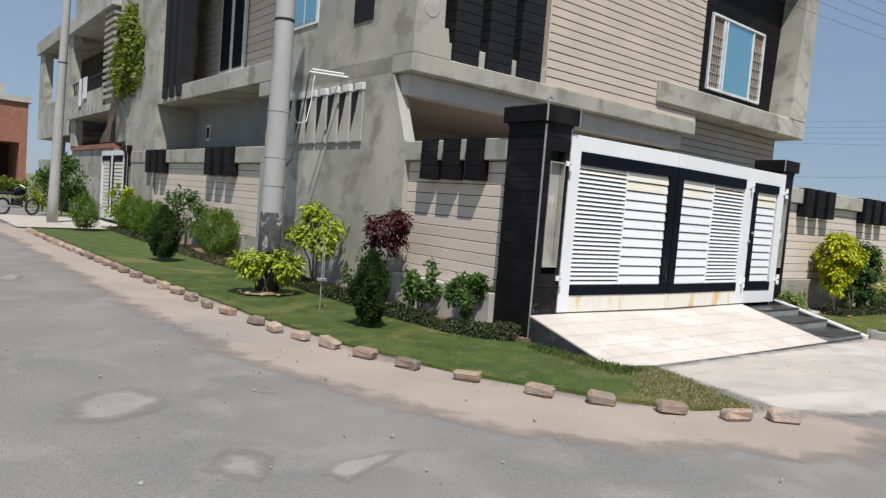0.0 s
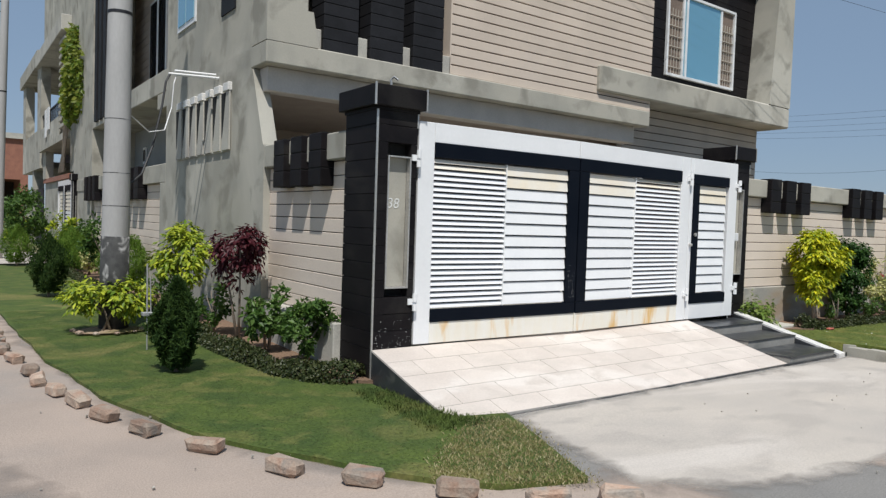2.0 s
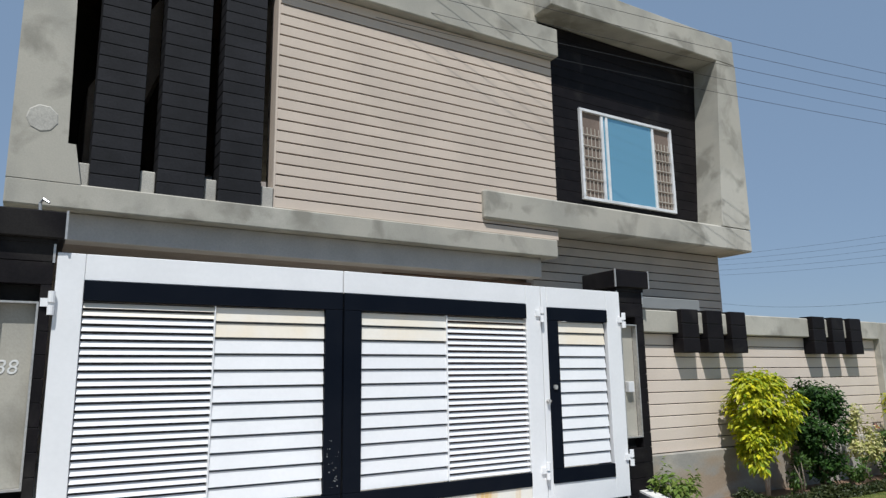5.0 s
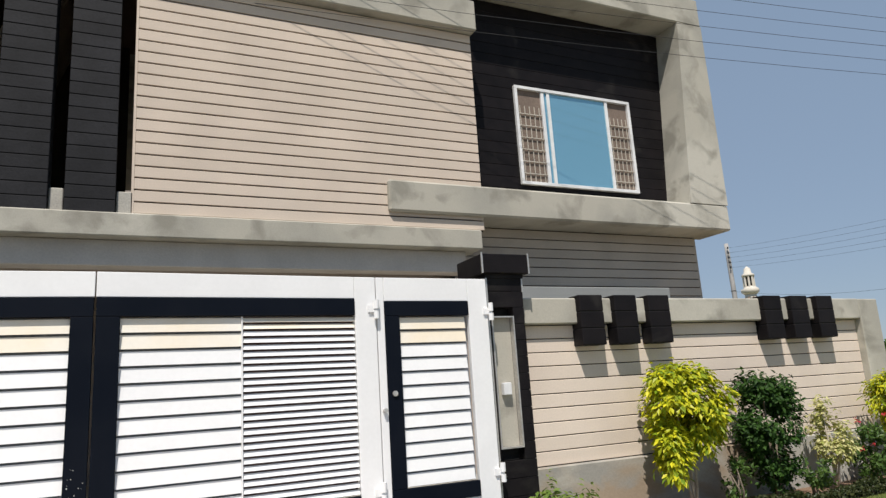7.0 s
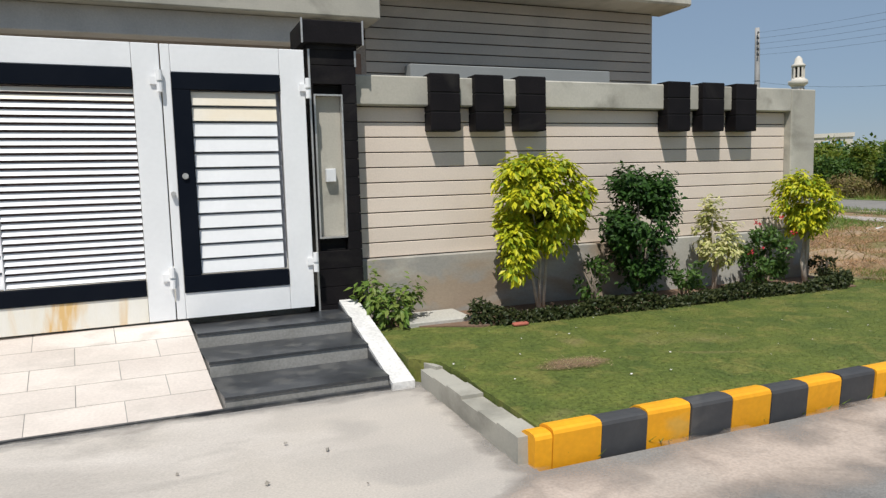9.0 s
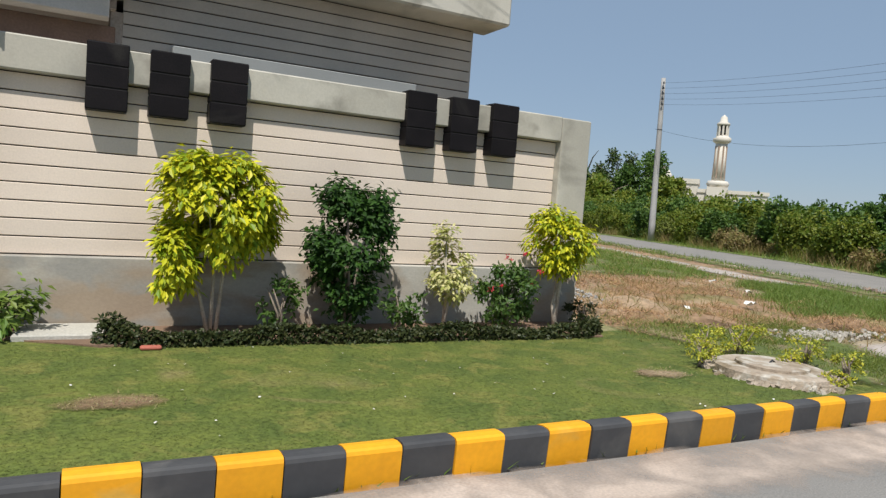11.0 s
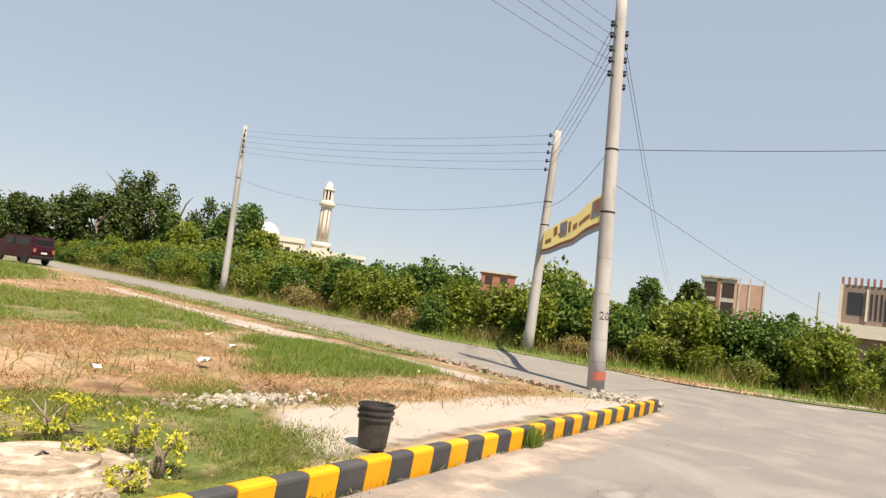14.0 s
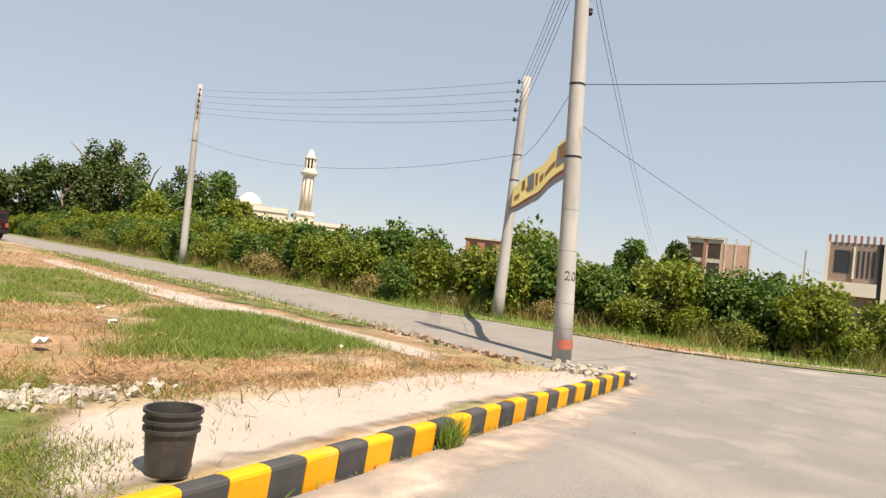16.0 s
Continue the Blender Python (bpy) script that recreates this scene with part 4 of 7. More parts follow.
def hinge(parent, x, z):
    part("hinge", tube([(x, GY - 0.03, z - 0.09), (x, GY - 0.03, z - 0.02)], 0.024, 10), M_WHITE, parent, "white hinge barrel")
    part("hinge", tube([(x, GY - 0.03, z + 0.0), (x, GY - 0.03, z + 0.08)], 0.024, 10), M_WHITE, parent)
    part("hinge_plate", box(x - 0.07, x + 0.02, GY - 0.02, GY + 0.04, z - 0.03, z + 0.03), M_WHITE, parent)


# left leaf
g1 = thing("gate_leaf", (6.58, 5.59, 0.345), "white louvred steel gate leaf with a navy inner frame, closed", "gate", "driveway gates")
rail(g1, "stile", 6.58, 6.77, GZ0, GZ1, M_WHITE)
rail(g1, "top_rail", 6.772, 8.825, 2.375, GZ1, M_WHITE)
rail(g1, "bottom_rail", 6.772, 8.825, GZ0, 0.56, M_WHITE_RUST)
rail(g1, "inner_frame", 6.772, 8.822, 2.225, 2.373, M_NAVY, GY - 0.012, GY + 0.05)
rail(g1, "inner_frame", 6.772, 8.822, 0.562, 0.69, M_NAVY, GY - 0.012, GY + 0.05)
rail(g1, "inner_frame", 8.665, 8.822, 0.692, 2.223, M_NAVY, GY - 0.012, GY + 0.05)
part("backing", box(6.772, 8.663, GY + 0.07, GY + 0.08, 0.692, 2.223), mat("grey_backing_sheet", (0.3, 0.31, 0.34), rough=0.6), g1)
# Dark sheet added behind the fine slats to stand for shade in their gaps.
part("shade_sheet", box(6.774, 7.726, GY + 0.055, GY + 0.068, 0.694, 2.22), mat("dark_gap_shade", (0.05, 0.042, 0.045), rough=0.7), g1)
slats(g1, 6.775, 7.725, 0.695, 2.22, 27, 0.005, 0.02, M_WHITE, M_CREAM)
rail(g1, "divider", 7.726, 7.738, 0.692, 2.223, M_WHITE, GY + 0.005, GY + 0.05)
slats(g1, 7.74, 8.662, 0.695, 2.22, 12, 0.02, 0.016, M_WHITE, M_CREAM)
hinge(g1, 6.565, 2.2)
hinge(g1, 6.565, 0.78)
# right leaf
g2 = thing("gate_leaf", (11.058, 5.59, 0.345), "closed white louvred gate leaf with a rust stained bottom rail", "gate", "driveway gates")
rail(g2, "stile", 10.86, 11.058, GZ0, GZ1, M_WHITE)
rail(g2, "top_rail", 8.835, 10.858, 2.375, GZ1, M_WHITE)
rail(g2, "bottom_rail", 8.835, 10.858, GZ0, 0.56, M_WHITE_RUST)
rail(g2, "inner_frame", 8.838, 10.856, 2.225, 2.373, M_NAVY, GY - 0.012, GY + 0.05)
rail(g2, "inner_frame", 8.838, 10.856, 0.562, 0.69, M_NAVY, GY - 0.012, GY + 0.05)
rail(g2, "inner_frame", 8.838, 9.0, 0.692, 2.223, M_NAVY, GY - 0.012, GY + 0.05)
part("backing", box(9.002, 10.856, GY + 0.07, GY + 0.08, 0.692, 2.223), bpy.data.materials["grey_backing_sheet"], g2)
slats(g2, 9.003, 9.89, 0.695, 2.22, 12, 0.02, 0.016, M_WHITE, M_CREAM)
rail(g2, "divider", 9.891, 9.903, 0.692, 2.223, M_WHITE, GY + 0.005, GY + 0.05)
# Dark brown sheet added likewise as the shade between this leaf's fine slats.
part("shade_sheet", box(9.905, 10.854, GY + 0.055, GY + 0.068, 0.694, 2.22), mat("brown_gap_shade", (0.09, 0.05, 0.045), rough=0.7), g2)
slats(g2, 9.905, 10.856, 0.695, 2.22, 27, 0.005, 0.02, M_WHITE, M_CREAM)
hinge(g2, 11.05, 2.28)
hinge(g2, 11.05, 0.7)
# the two leaves stand a little ajar, swung outwards where they meet
g1.rotation_euler.z, g1.scale.x = radians(-2.0), 0.982
g2.rotation_euler.z, g2.scale.x = radians(2.0), 1.02
# wicket gate
g3 = thing("wicket_gate", (11.07, 5.59, 0.345), "narrow white steel wicket gate with a navy inner frame, closed", "gate")
rail(g3, "stile", 11.068, 11.138, GZ0, GZ1, M_WHITE)
rail(g3, "stile", 12.0, 12.21, GZ0, GZ1, M_WHITE)
rail(g3, "top_rail", 11.14, 11.998, 2.352, GZ1, M_WHITE)
rail(g3, "bottom_rail", 11.14, 11.998, GZ0, 0.56, M_WHITE)
rail(g3, "inner_frame", 11.14, 11.996, 2.215, 2.35, M_NAVY, GY - 0.012, GY + 0.05)
rail(g3, "inner_frame", 11.14, 11.996, 0.562, 0.7, M_NAVY, GY - 0.012, GY + 0.05)
rail(g3, "inner_frame", 11.14, 11.278, 0.702, 2.213, M_NAVY, GY - 0.012, GY + 0.05)
part("backing", box(11.28, 11.996, GY + 0.07, GY + 0.08, 0.702, 2.213), bpy.data.materials["grey_backing_sheet"], g3)
slats(g3, 11.282, 11.96, 0.705, 2.21, 12, 0.02, 0.016, M_WHITE, M_CREAM)
part("latch", tube([(11.1, GY - 0.04, 1.38), (11.1, GY, 1.38)], 0.02, 8), M_STEEL, g3)
part("lock", tube([(11.2, GY - 0.03, 1.52), (11.2, GY - 0.01, 1.52)], 0.025, 10), M_STEEL, g3)
hinge(g3, 12.23, 2.25)
hinge(g3, 12.23, 0.75)

# ---- ramp, steps ----
ramp = thing("ramp", (8.7, 4.85, 0.0), "sloping driveway ramp of cream tiles with a dark edge", "ramp")


def ramp_z(y):
    return -0.045 + 0.375 * (y - 4.19) / (5.56 - 4.19)


def ramp_x(u, y):
    """Across the ramp, u from 0 to 1; it is a little wider at its foot."""
    k = (5.56 - y) / 1.37
    return 6.1 + u * (11.15 + 0.15 * k - 6.1)


bm = bmesh.new()
vs = [bm.verts.new(c) for c in ((6.1, 4.19, -0.06), (11.305, 4.19, -0.06), (11.155, 5.57, 0.315), (6.1, 5.57, 0.315), (6.1, 4.19, -0.3), (11.305, 4.19, -0.3), (11.155, 5.57, -0.3), (6.1, 5.57, -0.3))]
for f in ((0, 1, 2, 3), (4, 5, 6, 7), (0, 1, 5, 4), (1, 2, 6, 5), (2, 3, 7, 6), (3, 0, 4, 7)):
    bm.faces.new([vs[i] for i in f])
part("base", bm, M_GRANITE, ramp, "dark grey ramp side")
part("mortar", prism([(4.2, ramp_z(4.2) - 0.03), (5.558, ramp_z(5.558) - 0.03), (5.558, ramp_z(5.558) - 0.003), (4.2, ramp_z(4.2) - 0.003)], "x", 6.104, 11.15), M_RISER, ramp)
# Thin dark strip in place of the shadow under the lowest tile edge.
part("foot_joint", box(6.5, 12.44, 4.16, 4.188, -0.2, -0.026), M_GRANITE, ramp, "dark strip standing for the shadow along the ramp foot")
rows_y = [4.2 + 1.36 * i / 5 for i in range(6)]
for r in range(5):
    n = 9
    off = 0.5 if r % 2 else 0.0
    cuts_u = [0.0] + [(i + off) / n for i in range(0 if off else 1, n)] + [1.0]
    for u0, u1 in zip(cuts_u, cuts_u[1:]):
        ya, yb = rows_y[r] + 0.0035, rows_y[r + 1] - 0.0035
        e = 0.0005
        bm = bmesh.new()
        top = [bm.verts.new((ramp_x(u, y), y, ramp_z(y))) for u, y in ((u0 + e, ya), (u1 - e, ya), (u1 - e, yb), (u0 + e, yb))]
        low = [bm.verts.new(v.co - Vector((0, 0, 0.02))) for v in top]
        bm.faces.new(top)
        for i in range(4):
            bm.faces.new((top[i], top[(i + 1) % 4], low[(i + 1) % 4], low[i]))
        part("tile", bm, M_MARBLE, ramp)
steps = thing("entrance_steps", (11.9, 4.9, 0.0), "three shallow polished granite steps with dusty risers before the wicket gate", "steps")
for y0, y1, z in ((5.2, 5.66, 0.285), (4.72, 5.2, 0.165), (4.19, 4.72, 0.045)):
    xa = 11.15 + 0.15 * (5.56 - y0) / 1.37 + 0.008
    xb = 11.15 + 0.15 * max(0, 5.56 - y1) / 1.37 + 0.008
    part("riser", prism([(xa + 0.004, y0 + 0.004), (12.44, y0 + 0.004), (12.44, y1 + 0.002), (xb + 0.004, y1 + 0.002)], "z", -0.3, z - 0.019), M_RISER, steps, "dusty grey riser")
    part("tread", prism([(xa, y0 - 0.006), (12.445, y0 - 0.006), (12.445, y1), (xb, y1)], "z", z - 0.018, z), M_GRANITE, steps, "dark polished granite tread")
part("strip_side", prism([(4.16, -0.2), (4.16, -0.02), (4.27, 0.01), (5.66, 0.345), (5.66, -0.2)], "x", 12.44, 12.449), M_GRANITE, steps, "dark granite side of the edge")
part("side_strip", prism([(4.13, -0.2), (4.13, 0.0), (4.25, 0.03), (5.68, 0.37), (5.68, -0.2)], "x", 12.45, 12.62), M_STRIP, steps, "sloping white marble edge")

# low concrete edging of the lawn
ed = thing("lawn_edging", (12.9, 3.3, 0.0), "low rough grey concrete lawn edging", "edging")
bm = bmesh.new()
for (xa, ya), (xb, yb) in (((12.74, 4.12), (12.71, 2.6)), ((12.98, 4.2), (12.74, 4.13))):
    for i in range(6):
        a, b = Vector((xa, ya)).lerp(Vector((xb, yb)), i / 6), Vector((xa, ya)).lerp(Vector((xb, yb)), (i + 1) / 6)
        n = Vector((b.y - a.y, a.x - b.x)).normalized() * 0.075
        prism([(a.x - n.x, a.y - n.y), (a.x + n.x, a.y + n.y), (b.x + n.x, b.y + n.y), (b.x - n.x, b.y - n.y)], "z", -0.1, 0.085 + 0.014 * math.sin(i * 2.1 + ya), bm)
part("edge", bm, M_CONC, ed)

# ---- painted kerb ----
kerb = thing("kerb", (21, 2.63, 0.0), "concrete kerb painted in yellow and black blocks", "kerb", kind="structure")
rk = random.Random(4)
for i in range(-1, 54):
    x0, w = 12.8 + 0.3036 * i, 0.3036
    if i < 0:
        x0, w = 12.69, 0.108
    z = road_z(x0) + (0.2 if i >= 0 else 0.185) + rk.uniform(-0.006, 0.006)
    d = rk.uniform(-0.008, 0.008)
    bm = prism([(2.55 + d, z - 0.28), (2.53 + d, z - 0.03), (2.536 + d, z - 0.012), (2.55 + d, z - 0.003), (2.6 + d, z), (2.65 + d, z - 0.008), (2.7 + d, z - 0.04), (2.7 + d, z - 0.28)], "x", x0 + 0.003, x0 + w - 0.003)
    part("kerb_block", bm, M_KBLACK if i % 2 and i > 0 else M_YELLOW, kerb)

# old paint specks on the pillar foot and the meeting stile
rs = random.Random(9)
for host, n, x0, x1, y, z0, z1 in ((pl, 70, 6.12, 6.55, 5.557, 0.32, 0.62), (g1, 22, 8.69, 8.8, GY - 0.0145, 0.75, 1.2)):
    bm = bmesh.new()
    for i in range(n):
        x, z, r = rs.uniform(x0, x1), z0 + (z1 - z0) * rs.random() ** 1.6, rs.uniform(0.0015, 0.0048)
        bm.faces.new([bm.verts.new((x + r * math.cos(k * 1.2566) * rs.uniform(0.6, 1.3), y, z + r * math.sin(k * 1.2566))) for k in range(5)])
    tagged(part("paint_specks", bm, M_CHALK, host), kind="stuff")

# ---- bricks along the lawn ----
BRICK_LINE = [(5.97, 2.42), (5.6, 2.63), (5.22, 3.0), (4.84, 3.44), (4.51, 3.85), (4.21, 4.47), (3.95, 5.05), (3.77, 5.55), (3.67, 6.07), (3.56, 6.51), (3.48, 6.98), (3.45, 7.44), (3.37, 8.12), (3.31, 8.69), (3.27, 10.4), (3.17, 12.3), (3.07, 14.9), (2.95, 17.95), (2.9, 21.0)]
rb = random.Random(12)
spots = list(BRICK_LINE[:14])
for (xa, ya), (xb, yb) in zip(BRICK_LINE[13:], BRICK_LINE[14:]):
    k = max(1, round((yb - ya) / 0.55))
    spots += [(xa + (xb - xa) * (i + 1) / k, ya + (yb - ya) * (i + 1) / k) for i in range(k)]
for i, (x, y) in enumerate(spots):
    bm = box(-0.122, 0.122, -0.062, 0.062, 0.0, 0.1, 0.022)
    for v in bm.verts:
        v.co += Vector([rb.uniform(-0.012, 0.012) for _ in range(3)])
    nxt = spots[min(i + 1, len(spots) - 1)]
    prv = spots[max(i - 1, 0)]
    ang = math.degrees(math.atan2(nxt[1] - prv[1], nxt[0] - prv[0])) + rb.uniform(-14, 14)
    me = bpy.data.meshes.new("brick")
    bm.to_mesh(me), bm.free()
    b = new("brick", me)
    me.materials.append(M_BRICK if rb.random() < 0.93 else M_STONE)
    b.matrix_world = pose(x, y, road_z(x) + 0.005, rb.uniform(-4, 4), rb.uniform(-4, 4), ang)
    tagged(b, "worn clay brick edging the lawn", "brick", "bricks edging the lawn")

# ---- poles ----


def concrete_pole(at, top, r0, r1, label, arms=(), joints=()):
    """A tapering spun concrete pole with joint rings and iron insulator brackets."""
    p = thing("utility_pole", at, label, "utility pole", "utility poles")
    a, b = Vector(at), Vector(top)
    n = 10
    part("shaft", tube([a.lerp(b, i / n) - Vector((0, 0, 0.1 if i == 0 else 0)) for i in range(n + 1)], [r0 + (r1 - r0) * i / n for i in range(n + 1)], 20), M_POLE, p, smooth=True)
    for z in joints:
        f = (z - a.z) / (b.z - a.z)
        c, r = a.lerp(b, f), r0 + (r1 - r0) * f + 0.004
        part("band", tube([c - Vector((0, 0, 0.02)), c + Vector((0, 0, 0.02))], r, 20), M_IRON, p)
    for z, dx, dy in arms:
        f = (z - a.z) / (b.z - a.z)
        c, r = a.lerp(b, f), r0 + (r1 - r0) * f
        d = Vector((dx, dy, 0)).normalized()
        br = part("bracket", tube([c + d * (r - 0.02), c + d * (r + 0.14)], 0.016, 6), M_IRON, p)
        e = c + d * (r + 0.13)
        part("insulator", tube([e + Vector((0, 0, -0.06)), e + Vector((0, 0, -0.02)), e + Vector((0, 0, 0.02)), e + Vector((0, 0, 0.06))], [0.028, 0.05, 0.035, 0.045], 8), M_IRON, br)
    return p


PA, PAT = (4.59, 9.69, 0.03), (4.66, 9.78, 8.9)
pa = concrete_pole(PA, PAT, 0.178, 0.11, "grey concrete utility pole with flaking black base", [(z, -1, -0.3) for z in (8.7, 8.4, 8.1, 7.8, 7.5)], (4.15,))
for z in (1.62, 2.05, 2.75):
    c = Vector(PA).lerp(Vector(PAT), z / 8.9)
    part("ring", tube([c, c + Vector((0, 0, 0.008))], 0.18 - 0.068 * z / 8.9, 20), M_TAR, pa, "thin dark casting seam")
part("black_base", tube([(4.59, 9.69, 0.05), (4.597, 9.7, 1.25)], [0.181, 0.172], 20), M_TAR, pa, "flaking black painted base", True)
concrete_pole((4.05, 24.8, 0.0), (4.25, 24.9, 8.6), 0.16, 0.1, "weathered concrete utility pole beside the side street", [(z, -1, 0) for z in (8.4, 8.1, 7.8, 7.5)], (5.1,))
PD, PDT = (30.68, 4.17, -0.08), (30.58, 4.57, 8.7)
pd = concrete_pole(PD, PDT, 0.18, 0.115, "tall leaning concrete utility pole at the corner", [(z, -1, 0.35) for z in (7.65, 7.4, 7.1, 6.85, 6.55)] + [(z, 1, -0.35) for z in (7.6, 7.3, 7.0, 6.7, 6.4)], (4.95, 3.6))
part("red_band", tube([(30.68, 4.173, 0.1), (30.677, 4.178, 0.27)], [0.182, 0.18], 20), M_REDPAINT, pd, "faded red painted band")
for ch, az in (("2", 8), ("0", 50)):
    cu = bpy.data.curves.new("pole_number", "FONT")
    cu.body, cu.size, cu.extrude, cu.align_x = ch, 0.24, 0.001, "CENTER"
    num = new("pole_number", cu)
    cu.materials.append(M_TAR)
    ang = math.degrees(math.atan2(4.17 + 0.2, 30.68 - 17.0)) - 90 + az
    num.matrix_world = pose(30.668 + 0.172 * math.sin(radians(ang)), 4.235 - 0.172 * math.cos(radians(ang)), 1.34, 90, 0, ang)
    num.parent = pd
    num.matrix_parent_inverse = Matrix.Translation((-PD[0], -PD[1], -PD[2]))
for z in (0.55, 1.0, 1.95, 2.7):
    c = Vector(PD).lerp(Vector(PDT), z / 8.78)
    part("ring", tube([c, c + Vector((0, 0, 0.005))], 0.1812 - 0.065 * z / 8.78, 20), M_TAR, pd, "thin dark casting seam")
PE, PET = (38.27, 9.14, -0.1), (38.29, 9.0, 7.6)
pe = concrete_pole(PE, PET, 0.19, 0.12, "concrete utility pole beside the lane", [(z, -0.7, 0.7) for z in (7.4, 7.1, 6.8, 6.5, 6.2)], (5.1, 4.3))
PC, PCT = (42.3, 29.0, 0.1), (42.2, 29.1, 9.3)
concrete_pole(PC, PCT, 0.19, 0.12, "slim concrete utility pole at the far lane edge", [(z, -0.6, -0.8) for z in (9.0, 8.7, 8.4, 8.1, 7.8)], (6.4,))

concrete_pole((37.85, 50.1, -0.1), (37.75, 50.1, 8.5), 0.17, 0.11, "concrete utility pole far along the lane", [(z, -0.9, -0.4) for z in (8.3, 7.95, 7.6, 7.25)], (6.9,))


def wire(p, q, drop, r=0.006, label="black overhead wire between the poles"):
    o = part("overhead_wire", tube(sag(p, q, drop), r, 5), M_CABLE)
    return tagged(o, label, "wire", "overhead wires")


for i in range(5):
    wire((4.5, 9.7, 8.7 - 0.3 * i), (30.45, 4.55, 7.65 - 0.27 * i), 0.45, 0.004)
    wire((30.4, 4.6, 7.65 - 0.27 * i), (38.15, 9.15, 7.4 - 0.3 * i), 0.12)
    wire((38.1, 9.25, 7.4 - 0.3 * i), (42.1, 28.9, 9.0 - 0.3 * i), 0.25, 0.005)
wire((38.2, 9.1, 5.1), (41.8, 29, 6.4), 0.9)
wire((30.6, 4.4, 5.0), (38.2, 9.1, 4.9), 0.3)
wire((30.7, 4.35, 4.98), (38.5, -6.5, 7.2), 0.12, 0.008)
for dz in (0.0, 0.25):
    wire((30.75, 4.4, 7.3 - dz), (76, 13.2 + dz, 4.4), 0.5)
wire((30.75, 4.4, 4.3), (110, -0.3, 5.5), 1.0)

# banner strung between two poles
ban = thing("banner", (34.3, 6.6, 3.2), "yellow printed cloth banner with a blue edge strung between poles", "banner")
a, b = Vector((30.58, 4.4, 0)), Vector((38.15, 9.0, 0))


def ban_pt(u, w):
    p = a.lerp(b, u)
    n = Vector((-(b - a).y, (b - a).x, 0)).normalized()
    p += n * 0.06 * math.sin(u * 9 + w) * math.sin(math.pi * u)
    p.z = 3.22 + 0.8 * w - 0.05 * math.sin(math.pi * u) * (1 - 0.6 * w) + 0.025 * math.sin(14 * u)
    return p


def ban_strip(name, u0, u1, w0, w1, off, material, label=""):
    bm = bmesh.new()
    k = max(2, int((u1 - u0) * 40))
    n = Vector(((b - a).y, -(b - a).x, 0)).normalized() * off
    cols = [[bm.verts.new(ban_pt(u0 + (u1 - u0) * i / k, w) + n) for w in (w0, (w0 + w1) / 2, w1)] for i in range(k + 1)]
    for c, d in zip(cols, cols[1:]):
        for j in range(2):
            bm.faces.new((c[j], d[j], d[j + 1], c[j + 1]))
    part(name, bm, material, ban, label)


ban_strip("cloth", 0, 1, 0, 1, 0.0, M_BANNER)
for s in (-0.008, 0.008):
    ban_strip("border", 0, 1, 0.0, 0.13, s, M_BANBLUE, "blue printed border")
    ban_strip("stripe", 0, 1, 0.14, 0.24, s, M_REDPAINT)
    for u0 in (0.03, 0.52):
        ban_strip("portrait_panel", u0, u0 + 0.1, 0.42, 0.92, s * 1.1, M_BANBLUE, "grey printed panel")
    for u0, u1, w0, w1 in ((0.04, 0.1, 0.55, 0.9), (0.14, 0.3, 0.5, 0.62), (0.34, 0.42, 0.52, 0.7), (0.46, 0.5, 0.5, 0.85), (0.54, 0.64, 0.5, 0.6), (0.66, 0.72, 0.6, 0.9), (0.76, 0.92, 0.45, 0.6)):
        ban_strip("print_bar", u0, u1, w0, w1, s * 1.2, M_BANTXT)

# ---- plants by the side wall ----
spray_bush("bushy_shrub", (4.5, 9.6, 0.05), [(-0.28, 0, 0.4, 0.26, 0.3, 0.2), (0.22, -0.15, 0.42, 0.28, 0.28, 0.2), (0, -0.25, 0.36, 0.3, 0.2, 0.18)], 210, M_YSIDE, 0.085, 21, "yellow-green leafy shrub round the foot of the pole", per=10, hang=0.2, stems=5, foot=0.12, gap=-0.05)
rng = np.random.default_rng(5)
sheet("ground_mound", [(4.5 + 0.46 * math.cos(k * 0.5236), 9.5 + 0.38 * math.sin(k * 0.5236)) for k in range(12)], M_DIRT, 0.05, 0.1, 0.06, 91, "bare earth round the shrub at the pole", zf=lambda x, y: 0.0, fade=0.15)
for i in range(6):
    t = i * 0.6 + 3.0
    bm = bmesh.new()
    r = rng.uniform(0.02, 0.045)
    bmesh.ops.create_icosphere(bm, subdivisions=1, radius=r, matrix=Matrix.Translation((4.5 + 0.4 * math.cos(t), 9.5 + 0.34 * math.sin(t), 0.05 + r * 0.3)) @ Matrix.Diagonal((1.4, 1, 0.7, 1)))
    tagged(part("stone", bm, M_BRICK), "small stone round the shrub at the pole", "stone", "stones round the shrub")
spray_bush("small_tree", (5.6, 10.05, 0.05), [(0, 0, 1.0, 0.42, 0.4, 0.3), (-0.1, -0.25, 0.75, 0.3, 0.25, 0.22), (0.1, 0.2, 1.2, 0.25, 0.25, 0.2), (-0.25, 0.25, 0.85, 0.2, 0.2, 0.2)], 210, M_YSIDE, 0.1, 22, "yellow-green garden tree on thin stems", "small tree", per=10, hang=0.7, stems=4, gap=-0.05)
spray_bush("small_tree", (5.72, 8.15, 0.05), [(0, 0, 1.1, 0.32, 0.34, 0.26), (-0.1, 0.25, 0.98, 0.2, 0.2, 0.2), (0.02, -0.15, 1.25, 0.2, 0.2, 0.14), (0, 0, 0.75, 0.16, 0.16, 0.12)], 170, M_RLEAF, 0.085, 23, "maroon-leaved garden tree on a thin stem", "small tree", per=11, hang=0.7, stems=2, gap=-0.05)
